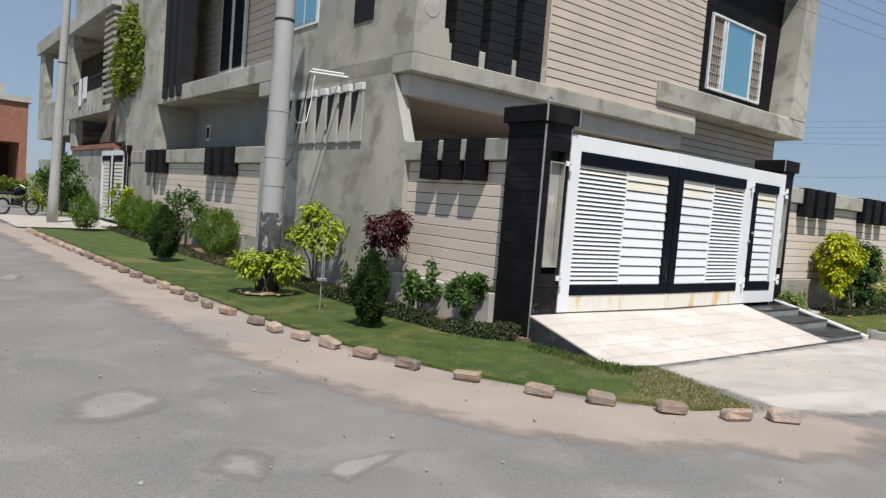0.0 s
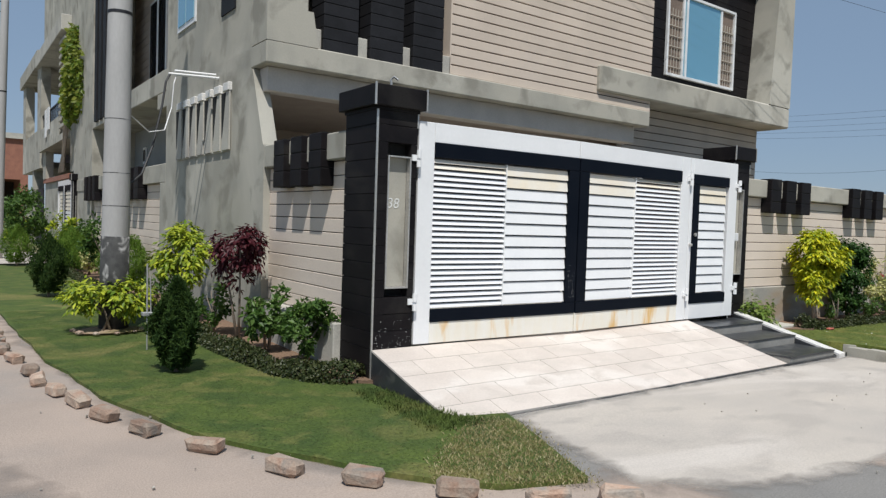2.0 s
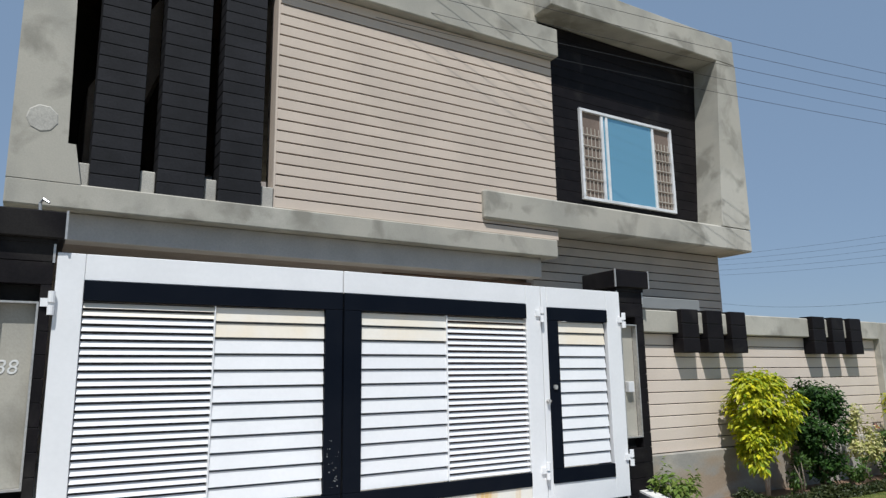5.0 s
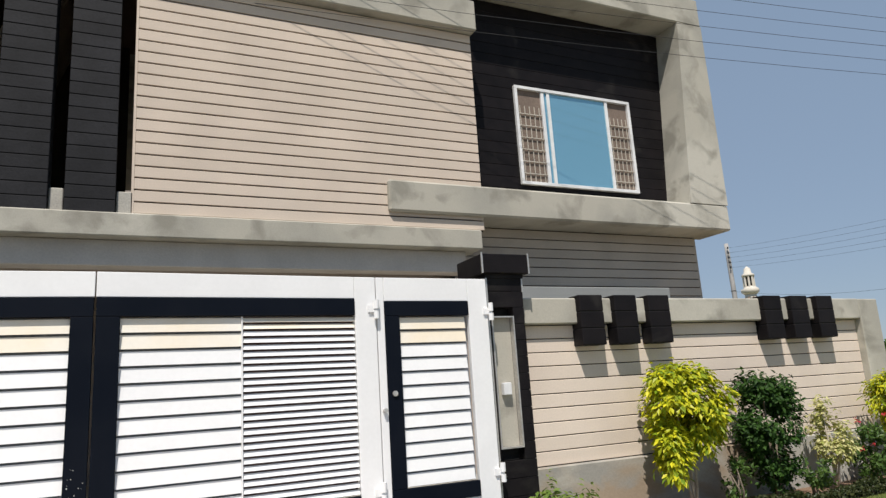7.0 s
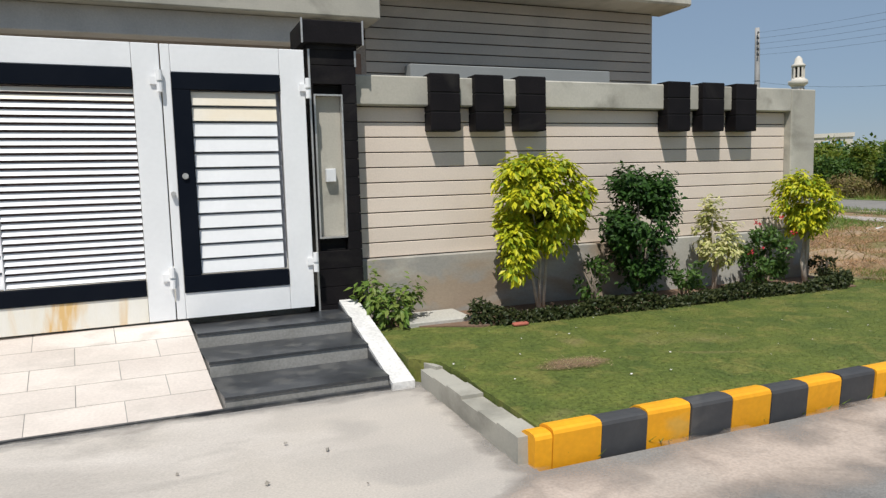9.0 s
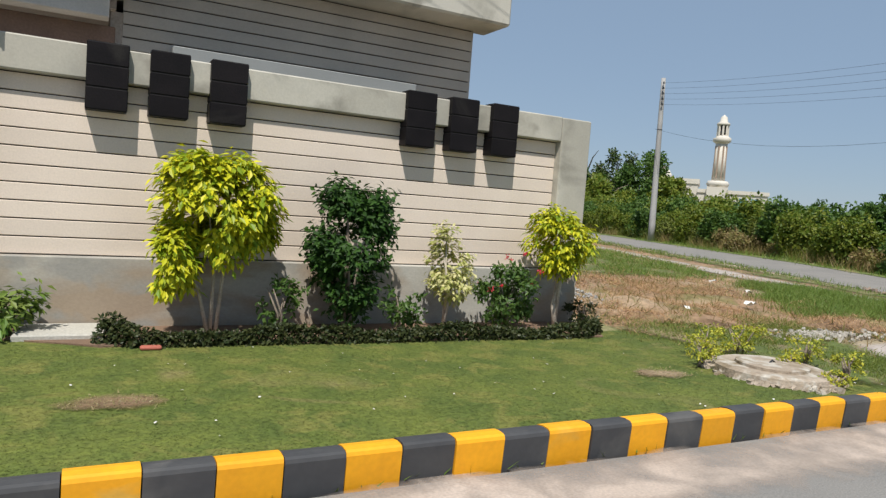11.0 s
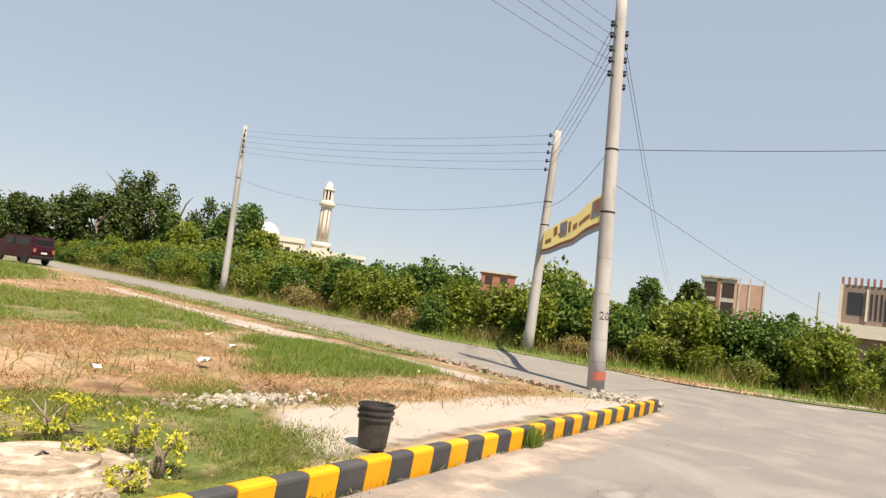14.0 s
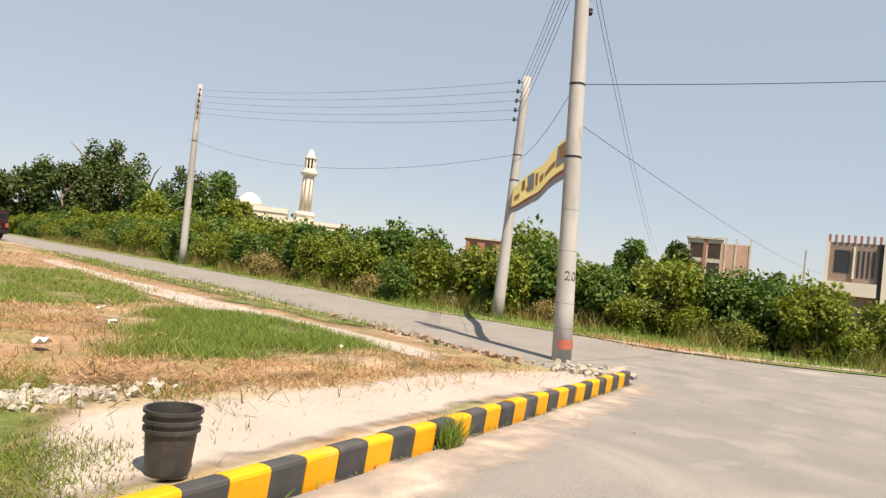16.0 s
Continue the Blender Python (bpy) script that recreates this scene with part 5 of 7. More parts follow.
bush("rose_bush", (5.75, 7.3, 0.05), 0.8, 0.75, M_MLEAF, 0.085, 900, 24, "green rose bush in the side bed", "rose bush", base=0.05, clumps=16, spread=0.26)
bush("rose_bush", (5.82, 6.4, 0.05), 0.74, 0.72, M_MLEAF, 0.075, 1700, 25, "leafy green rose bush beside the gate pillar", "rose bush", base=0.08, clumps=15, spread=0.28)
bush("rose_bush", (5.6, 8.75, 0.05), 0.75, 0.6, M_MLEAF, 0.085, 350, 26, "thin green rose bush in the side bed", "rose bush", clumps=14, spread=0.28)
bush("rose_bush", (5.65, 12.0, 0.05), 0.6, 0.6, M_MLEAF, 0.085, 300, 27, "low green plant below the grey wall", "shrub")
cone_bush("cypress", (4.64, 6.85, 0.02), 0.85, 0.36, M_CYP, 31, "small dark green clipped cypress on the lawn", 15000, group="lawn cypresses")
cone_bush("cypress", (4.29, 13.9, 0.05), 1.0, 0.56, M_CYP, 32, "small dark green clipped cypress on the lawn", 9000, group="lawn cypresses")
cone_bush("cypress", (4.35, 21.6, 0.05), 1.0, 0.72, M_BALL, 33, "small bright green clipped cypress on the lawn", 6000, group="lawn cypresses")
for i, (x, y, h, w) in enumerate(((5.75, 14.9, 0.98, 0.9), (5.55, 19.2, 0.95, 0.9), (5.65, 21.6, 1.0, 0.95))):
    cone_bush("juniper_ball", (x, y, 0.05), h, w, M_BALL, 40 + i, "round clipped bright green juniper", 9000, 1.0, "round junipers")
bush("rose_bush", (5.65, 16.8, 0.05), 1.5, 1.25, M_MLEAF, 0.11, 1200, 44, "tall leafy rose bush by the side wall", "rose bush")
bush("bushy_shrub", (5.55, 17.9, 0.05), 0.7, 0.5, M_VARIEG, 0.1, 300, 45, "pale variegated shrub by the side wall")
bush("bushy_shrub", (5.6, 23.0, 0.05), 1.45, 1.0, M_YSIDE, 0.13, 800, 46, "yellow-green shrub beside the side gate")
bush("bushy_shrub", (5.1, 29.5, 0.05), 2.3, 2.3, M_MLEAF, 0.15, 3000, 47, "large dark green bush beyond the side gate", clumps=18)
bush("bushy_shrub", (5.0, 33.0, 0.0), 1.4, 1.8, M_YSIDE, 0.16, 800, 48, "yellow-green bush before the far house")
bush("bushy_shrub", (4.2, 36.0, 0.0), 1.3, 2.4, M_SHRUB, 0.18, 900, 49, "green bushes before the far house")
post = thing("garden_tap", (4.65, 8.1, 0.05), "thin grey garden standpipe on the lawn", "tap")
part("pipe", tube([(4.65, 8.1, 0.0), (4.64, 8.1, 1.0)], 0.009, 8), M_PIPE, post)
part("box", box(4.59, 4.7, 8.06, 8.14, 0.41, 0.45, 0.005), M_PIPE, post)
part("pipe_side", tube([(4.69, 8.12, 0.45), (4.68, 8.12, 0.85)], 0.007, 8), M_PIPE, post)


def low_hedge(line, w, h, count, seed, label):
    """A clipped border of small leaves along a line."""
    rng = np.random.default_rng(seed)
    seg = np.array(line, float)
    d = np.linalg.norm(np.diff(seg[:, :2], axis=0), axis=1)
    cum = np.concatenate([[0], np.cumsum(d)])
    s = rng.uniform(0, cum[-1], count)
    base = np.stack([np.interp(s, cum, seg[:, k]) for k in range(3)], 1)
    hh = h * (0.85 + 0.22 * np.sin(s * 4.1 + seed) + 0.1 * np.sin(s * 11))
    a = rng.uniform(0, math.pi, count)
    rr = np.sqrt(rng.uniform(0.45, 1, count))
    ww = w * (0.9 + 0.15 * np.sin(s * 3.3))
    off = np.cos(a) * rr * ww / 2
    p = base + np.stack([off, off * 0.6 + rng.normal(0, 0.02, count), np.sin(a) * rr * hh], 1)
    n = np.stack([np.cos(a), np.cos(a) * 0.5, np.sin(a) + 0.2], 1)
    t = thing("low_hedge", tuple(line[0]), label, "hedge")
    leaves("foliage", p, n, 0.038, M_BOX, t, rng, 0.7)
    bm = bmesh.new()
    for i in range(0, 60):
        q = cum[-1] * (i + 0.5) / 60
        x, y, z = (np.interp(q, cum, seg[:, k]) for k in range(3))
        tube([(x, y, z - 0.02), (x + rng.normal(0, 0.02), y, z + h * 0.75)], 0.006, 5, bm)
    tagged(part("twigs", bm, M_BARK, t), kind="stuff")


low_hedge([(6.0, 5.62, 0.03), (5.75, 5.85, 0.03), (5.52, 6.3, 0.03), (5.42, 7.0, 0.03), (5.38, 8.5, 0.03), (5.42, 11, 0.03)], 0.28, 0.17, 15000, 51, "low clipped dark green border hedge along the lawn")
low_hedge([(5.42, 11, 0.03), (5.22, 14, 0.03), (5.25, 22.5, 0.03)], 0.26, 0.16, 8000, 53, "low dark green border hedge further along the lawn")
low_hedge([(13.62, 5.22, 0.11), (13.9, 5.06, 0.11), (16, 5.02, 0.1), (18.2, 5.0, 0.09), (18.42, 5.25, 0.09), (18.5, 5.6, 0.09)], 0.22, 0.15, 12000, 52, "low clipped dark green border hedge before the front wall")

# ---- plants by the front wall ----
spray_bush("bushy_shrub", (14.45, 5.42, 0.1), [(0.0, 0, 1.06, 0.43, 0.4, 0.42), (-0.36, -0.05, 0.68, 0.17, 0.2, 0.32), (0.24, 0.02, 0.95, 0.22, 0.3, 0.25), (-0.24, 0, 1.32, 0.26, 0.26, 0.2), (0.14, 0.03, 1.34, 0.2, 0.24, 0.17)], 620, M_YLEAF, 0.085, 61, "bushy yellow-green ficus against the front wall", per=14, hang=0.9, stems=3, foot=0.04, bark=M_TRUNK, gap=-0.04)
spray_bush("bushy_shrub", (15.63, 5.42, 0.1), [(0, 0, 0.85, 0.34, 0.32, 0.4), (0.2, 0, 1.1, 0.22, 0.24, 0.22), (-0.12, 0, 1.2, 0.2, 0.22, 0.2), (-0.28, 0, 0.8, 0.13, 0.2, 0.28), (0.02, 0, 0.4, 0.24, 0.24, 0.26)], 620, M_DLEAF, 0.065, 62, "bushy dark green shrub against the front wall", per=13, hang=-0.9, stems=6, foot=0.06, gap=-0.12, aspect=0.5)
spray_bush("bushy_shrub", (16.64, 5.42, 0.1), [(0, 0, 0.66, 0.22, 0.22, 0.24), (-0.03, 0, 0.88, 0.13, 0.14, 0.16), (0.06, 0, 0.48, 0.2, 0.2, 0.16)], 190, M_VARIEG, 0.055, 63, "pale yellow variegated shrub by the front wall", per=11, hang=0.1, stems=3, bark=M_TRUNK, gap=-0.15, aspect=0.55, reach=0.05)
standard = spray_bush("small_tree", (17.95, 5.38, 0.1), [(0, 0, 0.98, 0.36, 0.34, 0.26), (-0.1, 0, 1.12, 0.22, 0.24, 0.17), (0.2, 0, 0.9, 0.2, 0.22, 0.2), (0.02, 0, 0.75, 0.22, 0.22, 0.14)], 330, M_YLEAF, 0.07, 64, "yellow-green standard ficus with a bare thin trunk", "small tree", per=13, hang=0.9, stems=3, foot=0.01, gap=-0.2, bark=M_TRUNK)
part("trunk", tube([(17.97, 5.36, 0.06), (17.93, 5.38, 0.35), (17.98, 5.39, 0.62), (17.95, 5.38, 0.95)], [0.032, 0.026, 0.024, 0.016], 9), M_TRUNK, standard, "pale bare trunk", True)
rose = bush("rose_bush", (17.35, 5.42, 0.1), 0.74, 0.8, M_MLEAF, 0.06, 2000, 65, "green rose bush with red flowers by the front wall", "rose bush", base=0.05, clumps=18)
rng = np.random.default_rng(66)
p, nr = blob_points(14, (17.35, 5.42, 0.74), (0.42, 0.3, 0.3), rng, 14, 0.1, 0.85)
p = np.repeat(p, 9, 0) + rng.normal(0, 0.013, (126, 3))
tagged(leaves("flowers", p, np.tile([0, -0.5, 0.8], (126, 1)), 0.022, M_PETAL, rose, rng, 0.9, "small red rose flowers"), kind="stuff")
bush("rose_bush", (16.15, 5.35, 0.1), 0.5, 0.55, M_MLEAF, 0.06, 420, 67, "low green plant in the front bed", "shrub", base=0.05)
bush("rose_bush", (15.0, 5.35, 0.1), 0.55, 0.5, M_MLEAF, 0.06, 380, 68, "thin green plant in the front bed", "shrub", base=0.05)
bush("rose_bush", (18.42, 5.5, 0.1), 0.3, 0.5, M_BOX, 0.045, 500, 69, "dark low shrub at the end of the front wall", "shrub", base=0.02)
bush("rose_bush", (13.66, 5.22, 0.1), 0.24, 0.3, M_BOX, 0.045, 260, 70, "dark clipped low shrub at the hedge end", "shrub", base=0.02)
spray_bush("fern", (12.86, 5.5, 0.1), [(0.02, 0, 0.22, 0.27, 0.24, 0.15), (-0.16, 0.02, 0.4, 0.1, 0.1, 0.12), (0.2, 0, 0.3, 0.12, 0.14, 0.1)], 80, M_LUSH, 0.085, 71, "bright green leafy plant beside the steps", "plant", per=9, hang=-0.2, stems=5, foot=0.05, gap=-0.3)
sl = part("paving_flag", box(13.0, 13.62, 5.3, 5.76, 0.08, 0.16, 0.012), M_CONC2)
tagged(sl, "pale concrete flag set before the front wall", "paving slab")
pk = part("litter", box(13.85, 14.0, 4.9, 4.96, 0.11, 0.14, 0.01), M_REDPAINT)
tagged(pk, "red and white crushed packet by the hedge", "litter")

# ---- lawn blades ----
rng = np.random.default_rng(80)


def scatter(poly, n, zf, soft=0.0, gate=0.0):
    xs, ys = [p[0] for p in poly], [p[1] for p in poly]
    p = np.stack([rng.uniform(min(xs), max(xs), n), rng.uniform(min(ys), max(ys), n)], 1)
    p = p[in_poly(p, poly)]
    if soft:
        p += rng.normal(0, soft, p.shape)
    if gate:
        k = np.array([noise.noise(Vector((x * 0.9, y * 0.9, 3.0))) + 0.5 * noise.noise(Vector((x * 2.7, y * 2.7, 5.0))) for x, y in p])
        p = p[k + rng.normal(0, 0.12, len(p)) > -gate]
    return np.column_stack([p, [zf(x, y) for x, y in p]])


tufts("lawn_grass", scatter([(6.05, 2.75), (6.6, 4.15), (6.08, 4.3), (6.05, 5.5), (5.45, 6.4), (5.3, 8.0), (5.3, 12), (3.5, 12), (3.6, 8.0), (3.85, 6.2), (4.3, 4.7), (5.0, 3.5), (5.5, 2.95)], 120000, lambda x, y: 0.021), 0.003, M_LAWN_L, rng, "short green lawn grass", "grass", 6.5, 0.004)
tufts("lawn_grass", scatter(LAWN_R, 130000, lambda x, y: road_z(x) + 0.1715), 0.003, M_LAWN_R, rng, "short green lawn grass", "grass", 6.5, 0.004)
tufts("dry_grass", scatter([(6.0, 2.62), (6.5, 3.9), (6.2, 4.1), (5.4, 3.5), (5.2, 3.15)], 14000, lambda x, y: 0.02, 0.05), 0.018, M_DRYG, rng, "dry grass at the corner of the lawn", "grass", 1.0, 0.004)
tufts("weeds", scatter([(5.75, 4.0), (6.3, 3.95), (6.12, 4.3), (6.04, 5.3), (5.8, 5.3)], 6000, lambda x, y: 0.015, 0.04), 0.035, M_LAWN_L, rng, "green weeds at the foot of the ramp", "grass", 0.8, 0.006)
tufts("weeds", scatter([(12.9, 2.6), (29, 2.45), (29, 2.53), (12.9, 2.53)], 900, lambda x, y: road_z(x)), 0.05, M_LUSH, rng, "small weeds along the kerb", "grass", 0.9, 0.005)
for cx, cy, r in ((13.64, 3.62, 0.24), (17.7, 3.55, 0.27)):
    sheet("ground_patch", [(cx + r * math.cos(i * 0.7854) * 1.3, cy + r * math.sin(i * 0.7854) * 0.7) for i in range(8)], M_DIRT, 0.012, 0.1, 0.08, 90, "bare earth patch in the lawn", zf=lambda x, y: road_z(x) + 0.172, fade=0.2)
    tufts("dry_grass", np.array([(cx + rng.normal(0, r * 0.5), cy + rng.normal(0, r * 0.28), road_z(cx) + 0.18) for _ in range(500)]), 0.01, M_DRYG, rng, "dry grass scraps on the bare patch", "grass", 3.0, 0.005)

def stones(name, pts, size, material, seed, label, category):
    r = random.Random(seed)
    bm = bmesh.new()
    for x, y, z in pts:
        s = size * r.uniform(0.5, 1.4)
        m = Matrix.Translation((x, y, z + s * 0.3)) @ Euler((r.uniform(0, 3), r.uniform(0, 3), 0)).to_matrix().to_4x4() @ Matrix.Diagonal((s, s * r.uniform(0.6, 1), s * r.uniform(0.4, 0.8), 1))
        bmesh.ops.create_cube(bm, size=1, matrix=m)
    for v in bm.verts:
        v.co += Vector([r.uniform(-0.12, 0.12) * size for _ in range(3)])
    tagged(part(name, bm, material), label, category, kind="stuff")


# ---- manhole ----
mh = thing("manhole", (18.85, 3.4, 0.1), "round cracked concrete manhole cover ringed by weeds", "manhole")
stones("rubble", [(18.8 + (0.5 + rng.normal(0, 0.05)) * math.cos(a), 3.35 + (0.5 + rng.normal(0, 0.05)) * math.sin(a), 0.075) for a in rng.uniform(0, 6.28, 150)], 0.05, M_MANHOLE, 8, "crumbled mortar and earth round the manhole", "rubble")
part("collar", tube([(18.8, 3.35, 0.05), (18.8, 3.35, 0.15), (18.8, 3.35, 0.165)], [0.5, 0.48, 0.44], 28), M_MANHOLE, mh)
part("lid", tube([(18.8, 3.35, 0.16), (18.8, 3.35, 0.19), (18.8, 3.35, 0.196)], [0.3, 0.3, 0.28], 24), M_MANHOLE, mh, "round concrete lid")
part("lifting_ring", tube([(18.76, 3.35, 0.19), (18.8, 3.35, 0.215), (18.84, 3.35, 0.19)], 0.008, 6), M_IRON, mh)
for i, (x, y, h, w) in enumerate(((18.75, 3.98, 0.36, 0.7), (19.25, 4.05, 0.34, 0.8), (19.45, 3.5, 0.36, 0.5), (18.33, 3.7, 0.3, 0.4), (19.3, 3.0, 0.3, 0.35), (19.0, 2.9, 0.14, 0.35), (19.05, 3.35, 0.2, 0.3))):
    bush("weed_plant", (x, y, 0.09), h, w, M_WEED, 0.036, int(360 * w / 0.5), 95 + i, "low yellow-green leafy weed by the manhole", "weed", base=0.02, clumps=14, group="weeds round the manhole", spread=0.25)

# ---- bucket ----
bx, by, bz = 21.15, 2.84, 0.083
bk = thing("bucket", (bx, by, bz), "dusty black plastic bucket with ribbed rim, empty", "bucket")
prof = [(0.0, 0.125), (0.02, 0.135), (0.27, 0.155), (0.275, 0.172), (0.295, 0.172), (0.3, 0.158), (0.325, 0.16), (0.33, 0.176), (0.35, 0.176), (0.355, 0.162), (0.385, 0.165), (0.39, 0.18), (0.41, 0.18), (0.41, 0.165), (0.3, 0.153), (0.03, 0.128), (0.03, 0.001)]
bm = bmesh.new()
rings = [[bm.verts.new((bx + r * 0.85 * math.cos(k * math.tau / 32), by + r * 0.85 * math.sin(k * math.tau / 32), bz + z * 0.84)) for k in range(32)] for z, r in prof]
for lo, hi in zip(rings, rings[1:]):
    for k in range(32):
        bm.faces.new((lo[k], lo[(k + 1) % 32], hi[(k + 1) % 32], hi[k]))
part("body", bm, M_PLASTIC, bk)
part("handle", tube([(bx + 0.146 * math.cos(t), by - 0.18 * math.sin(t) * 0.25, bz + 0.3 - 0.15 * math.sin(t)) for t in [math.pi * i / 12 for i in range(13)]], 0.004, 6), M_IRON, bk)

# ---- vacant plot ----


def heap_z(x, y):
    h = noise.noise(Vector((x * 0.9, y * 1.1, 7.0))) + 0.5 * noise.noise(Vector((x * 2.6, y * 2.6, 9.0)))
    return ground_z(x, y) + max(-0.01, 0.17 * h)


STRAW = [(18.9, 5.6), (21, 4.95), (22.4, 4.35), (23.8, 4.1), (26.8, 4.15), (28.8, 4.0), (28.2, 5.05), (26.7, 5.6), (24.4, 5.4), (23.2, 5.9), (24.3, 8.1), (25.8, 9.9), (22, 10.7), (19.2, 10)]
sheet("ground_heaps", STRAW, M_DIRT, 0.012, 0.25, 0.3, 61, "heaped dry straw and earth on the plot", zf=heap_z, fade=0.6)
tufts("dry_straw", scatter(STRAW, 110000, lambda x, y: heap_z(x, y) + 0.01, 0.45, 0.12), 0.045, M_STRAW, rng, "dry cut straw strewn over the plot", "straw", 3.0, 0.0045)
tufts("lush_grass", scatter(LUSH, 60000, lambda x, y: ground_z(x, y) + 0.025, 0.22, 0.15), 0.13, M_LUSH, rng, "tall green grass on the plot", "grass", 1.1, 0.005)
tufts("lush_grass", scatter(UPPER, 90000, lambda x, y: ground_z(x, y) + 0.025, 0.45, -0.02), 0.11, M_LUSH, rng, "green grass on the plot", "grass", 1.2, 0.007)
tufts("lush_grass", scatter([(29.9, 8.2), (30.7, 7.8), (35, 22), (38, 32), (36.5, 32), (32, 19)], 26000, lambda x, y: ground_z(x, y) + 0.025, 0.25, 0.1), 0.1, M_LUSH, rng, "green grass tufts along the lane", "grass", 0.6, 0.01)
tufts("lush_grass", scatter([(19.4, 4.6), (20.4, 3.7), (22, 4.3), (23, 5.0), (21, 5.4), (19.3, 5.5)], 34000, lambda x, y: ground_z(x, y) + 0.025, 0.45, 0.12), 0.045, M_BLADE, rng, "rough grass between lawn and plot", "grass", 1.3, 0.004)
tufts("lush_grass", scatter([(18.8, 25), (28, 23.5), (32, 27), (36.5, 36), (38.4, 41.5), (30, 42), (18.8, 42)], 30000, lambda x, y: ground_z(x, y) + 0.025, 0.45, 0.2), 0.2, M_LUSH, rng, "rough green grass at the far end of the plot", "grass", 1.0, 0.014)
tufts("dry_straw", scatter([(18.9, 9), (28, 9.2), (30.5, 14), (35, 28), (30, 40), (18.9, 40)], 40000, lambda x, y: ground_z(x, y) + 0.02, 0.45, 0.05), 0.08, M_STRAW, rng, "dry straw scattered over the far plot", "straw", 2.4, 0.009)
tufts("dry_straw", scatter(STRAW, 5000, lambda x, y: heap_z(x, y), 0.6, 0.0), 0.14, M_SHRUB2, rng, "brown withered weeds on the plot", "straw", 1.4, 0.008)
tufts("dry_straw", scatter([(20.6, 3.4), (21.2, 4.0), (22.5, 4.3), (24, 4.1), (27.5, 4.1), (29, 4.0), (29, 4.4), (24, 4.5), (21, 4.6)], 9000, lambda x, y: ground_z(x, y) + 0.025, 0.15, 0.12), 0.045, M_STRAW, rng, "dry straw on the paving edge", "straw", 1.5, 0.005)
tufts("weeds", scatter([(20.0, 2.75), (20.5, 2.75), (21.1, 3.6), (20.4, 3.9), (19.8, 3.2)], 9000, lambda x, y: ground_z(x, y) + 0.025, 0.2), 0.035, M_BLADE, rng, "weeds on the lawn edge", "grass", 1.3, 0.004)
tufts("weeds", scatter([(23.44, 2.42), (23.7, 2.42), (23.7, 2.56), (23.44, 2.56)], 260, lambda x, y: road_z(x)), 0.22, M_LUSH, rng, "grass tuft growing on the kerb", "grass", 0.5, 0.007)
sheet("ground_track", [(26.65, 4.36), (28.30, 5.04), (28.88, 6.49), (29.47, 8.82), (29.85, 11.15), (30.24, 13.67), (30.82, 16.97), (33.54, 24.73), (32.57, 25.22), (30.63, 19.88), (29.18, 15.03), (28.01, 11.34), (27.33, 10.08), (28.40, 8.92), (27.82, 7.46), (27.33, 6.01)], M_PAVE, 0.03, 0.45, 0.22, 33, "pale bare track across the plot", fade=0.45)


stones("rubble", [(21.5 + rng.normal(0, 0.42), 4.68 + rng.normal(0, 0.12), ground_z(21.4, 4.7) + 0.02) for _ in range(300)], 0.045, M_STONE, 1, "broken pale rubble at the plot edge", "rubble")
stones("rubble", [(29.6 + rng.normal(0, 0.35), 3.4 + rng.normal(0, 0.3), road_z(29)) for _ in range(70)], 0.1, M_STONE, 2, "broken rubble at the kerb end", "rubble")
stones("rubble", [(lane_x(y) - 0.25 + rng.normal(0, 0.08), y, ground_z(lane_x(y), y)) for y in np.linspace(4.4, 10, 60)], 0.1, M_BRICK, 5, "broken brick edge of the lane", "rubble")
h = []
for _ in range(900):
    r, t = abs(rng.normal(0, 0.45)), rng.uniform(0, 6.28)
    h.append((19.35 + r * math.cos(t), 7.6 + r * math.sin(t), 0.1 + max(0, 0.3 - 0.3 * r)))
stones("gravel_heap", h, 0.032, M_GRAVEL, 3, "heap of grey gravel behind the wall end", "gravel")
stones("pebbles", [(rng.uniform(-1, 5), rng.uniform(1.5, 7.0), 0) for _ in range(110)] + [(rng.uniform(5, 12), rng.uniform(1.0, 3.6), -0.03) for _ in range(40)] + [(rng.uniform(12, 29), rng.uniform(1.2, 2.4), -0.09) for _ in range(20)], 0.014, M_STONE, 4, "scattered small pebbles on the road", "pebbles")
for i, (x, y, s) in enumerate(((22.6, 6.6, 0.14), (24.3, 8.0, 0.12), (21.0, 6.4, 0.1), (26, 5.6, 0.09), (25.2, 9.6, 0.12))):
    bm = bmesh.new()
    bmesh.ops.create_grid(bm, x_segments=3, y_segments=3, size=s / 2)
    for v in bm.verts:
        v.co.z += rng.uniform(0, s * 0.6)
    bmesh.ops.translate(bm, verts=bm.verts, vec=(x, y, ground_z(x, y) + 0.07))
    tagged(part("litter", bm, M_PAPER), "crumpled white paper litter on the plot", "litter", "litter on the plot")

# pale patches worn into the road
for i, (cx, cy, rx, ry) in enumerate(((1.25, 4.85, 0.32, 0.42), (1.66, 3.5, 0.22, 0.26), (2.46, 4.83, 0.14, 0.08), (1.45, 11.7, 0.25, 0.4), (2.35, 3.2, 0.35, 0.12), (21.2, 1.62, 0.4, 0.34), (22.6, 1.2, 0.7, 0.25), (18.5, 2.1, 0.22, 0.16))):
    sheet("road_patch", [(cx + rx * math.cos(k * 0.5236), cy + ry * math.sin(k * 0.5236)) for k in range(12)], M_WORN, 0.004, 0.1, 0.22, 200 + i, "pale cement patch worn into the asphalt", zf=lambda x, y: road_z(x), fade=min(rx, ry) * 0.9)
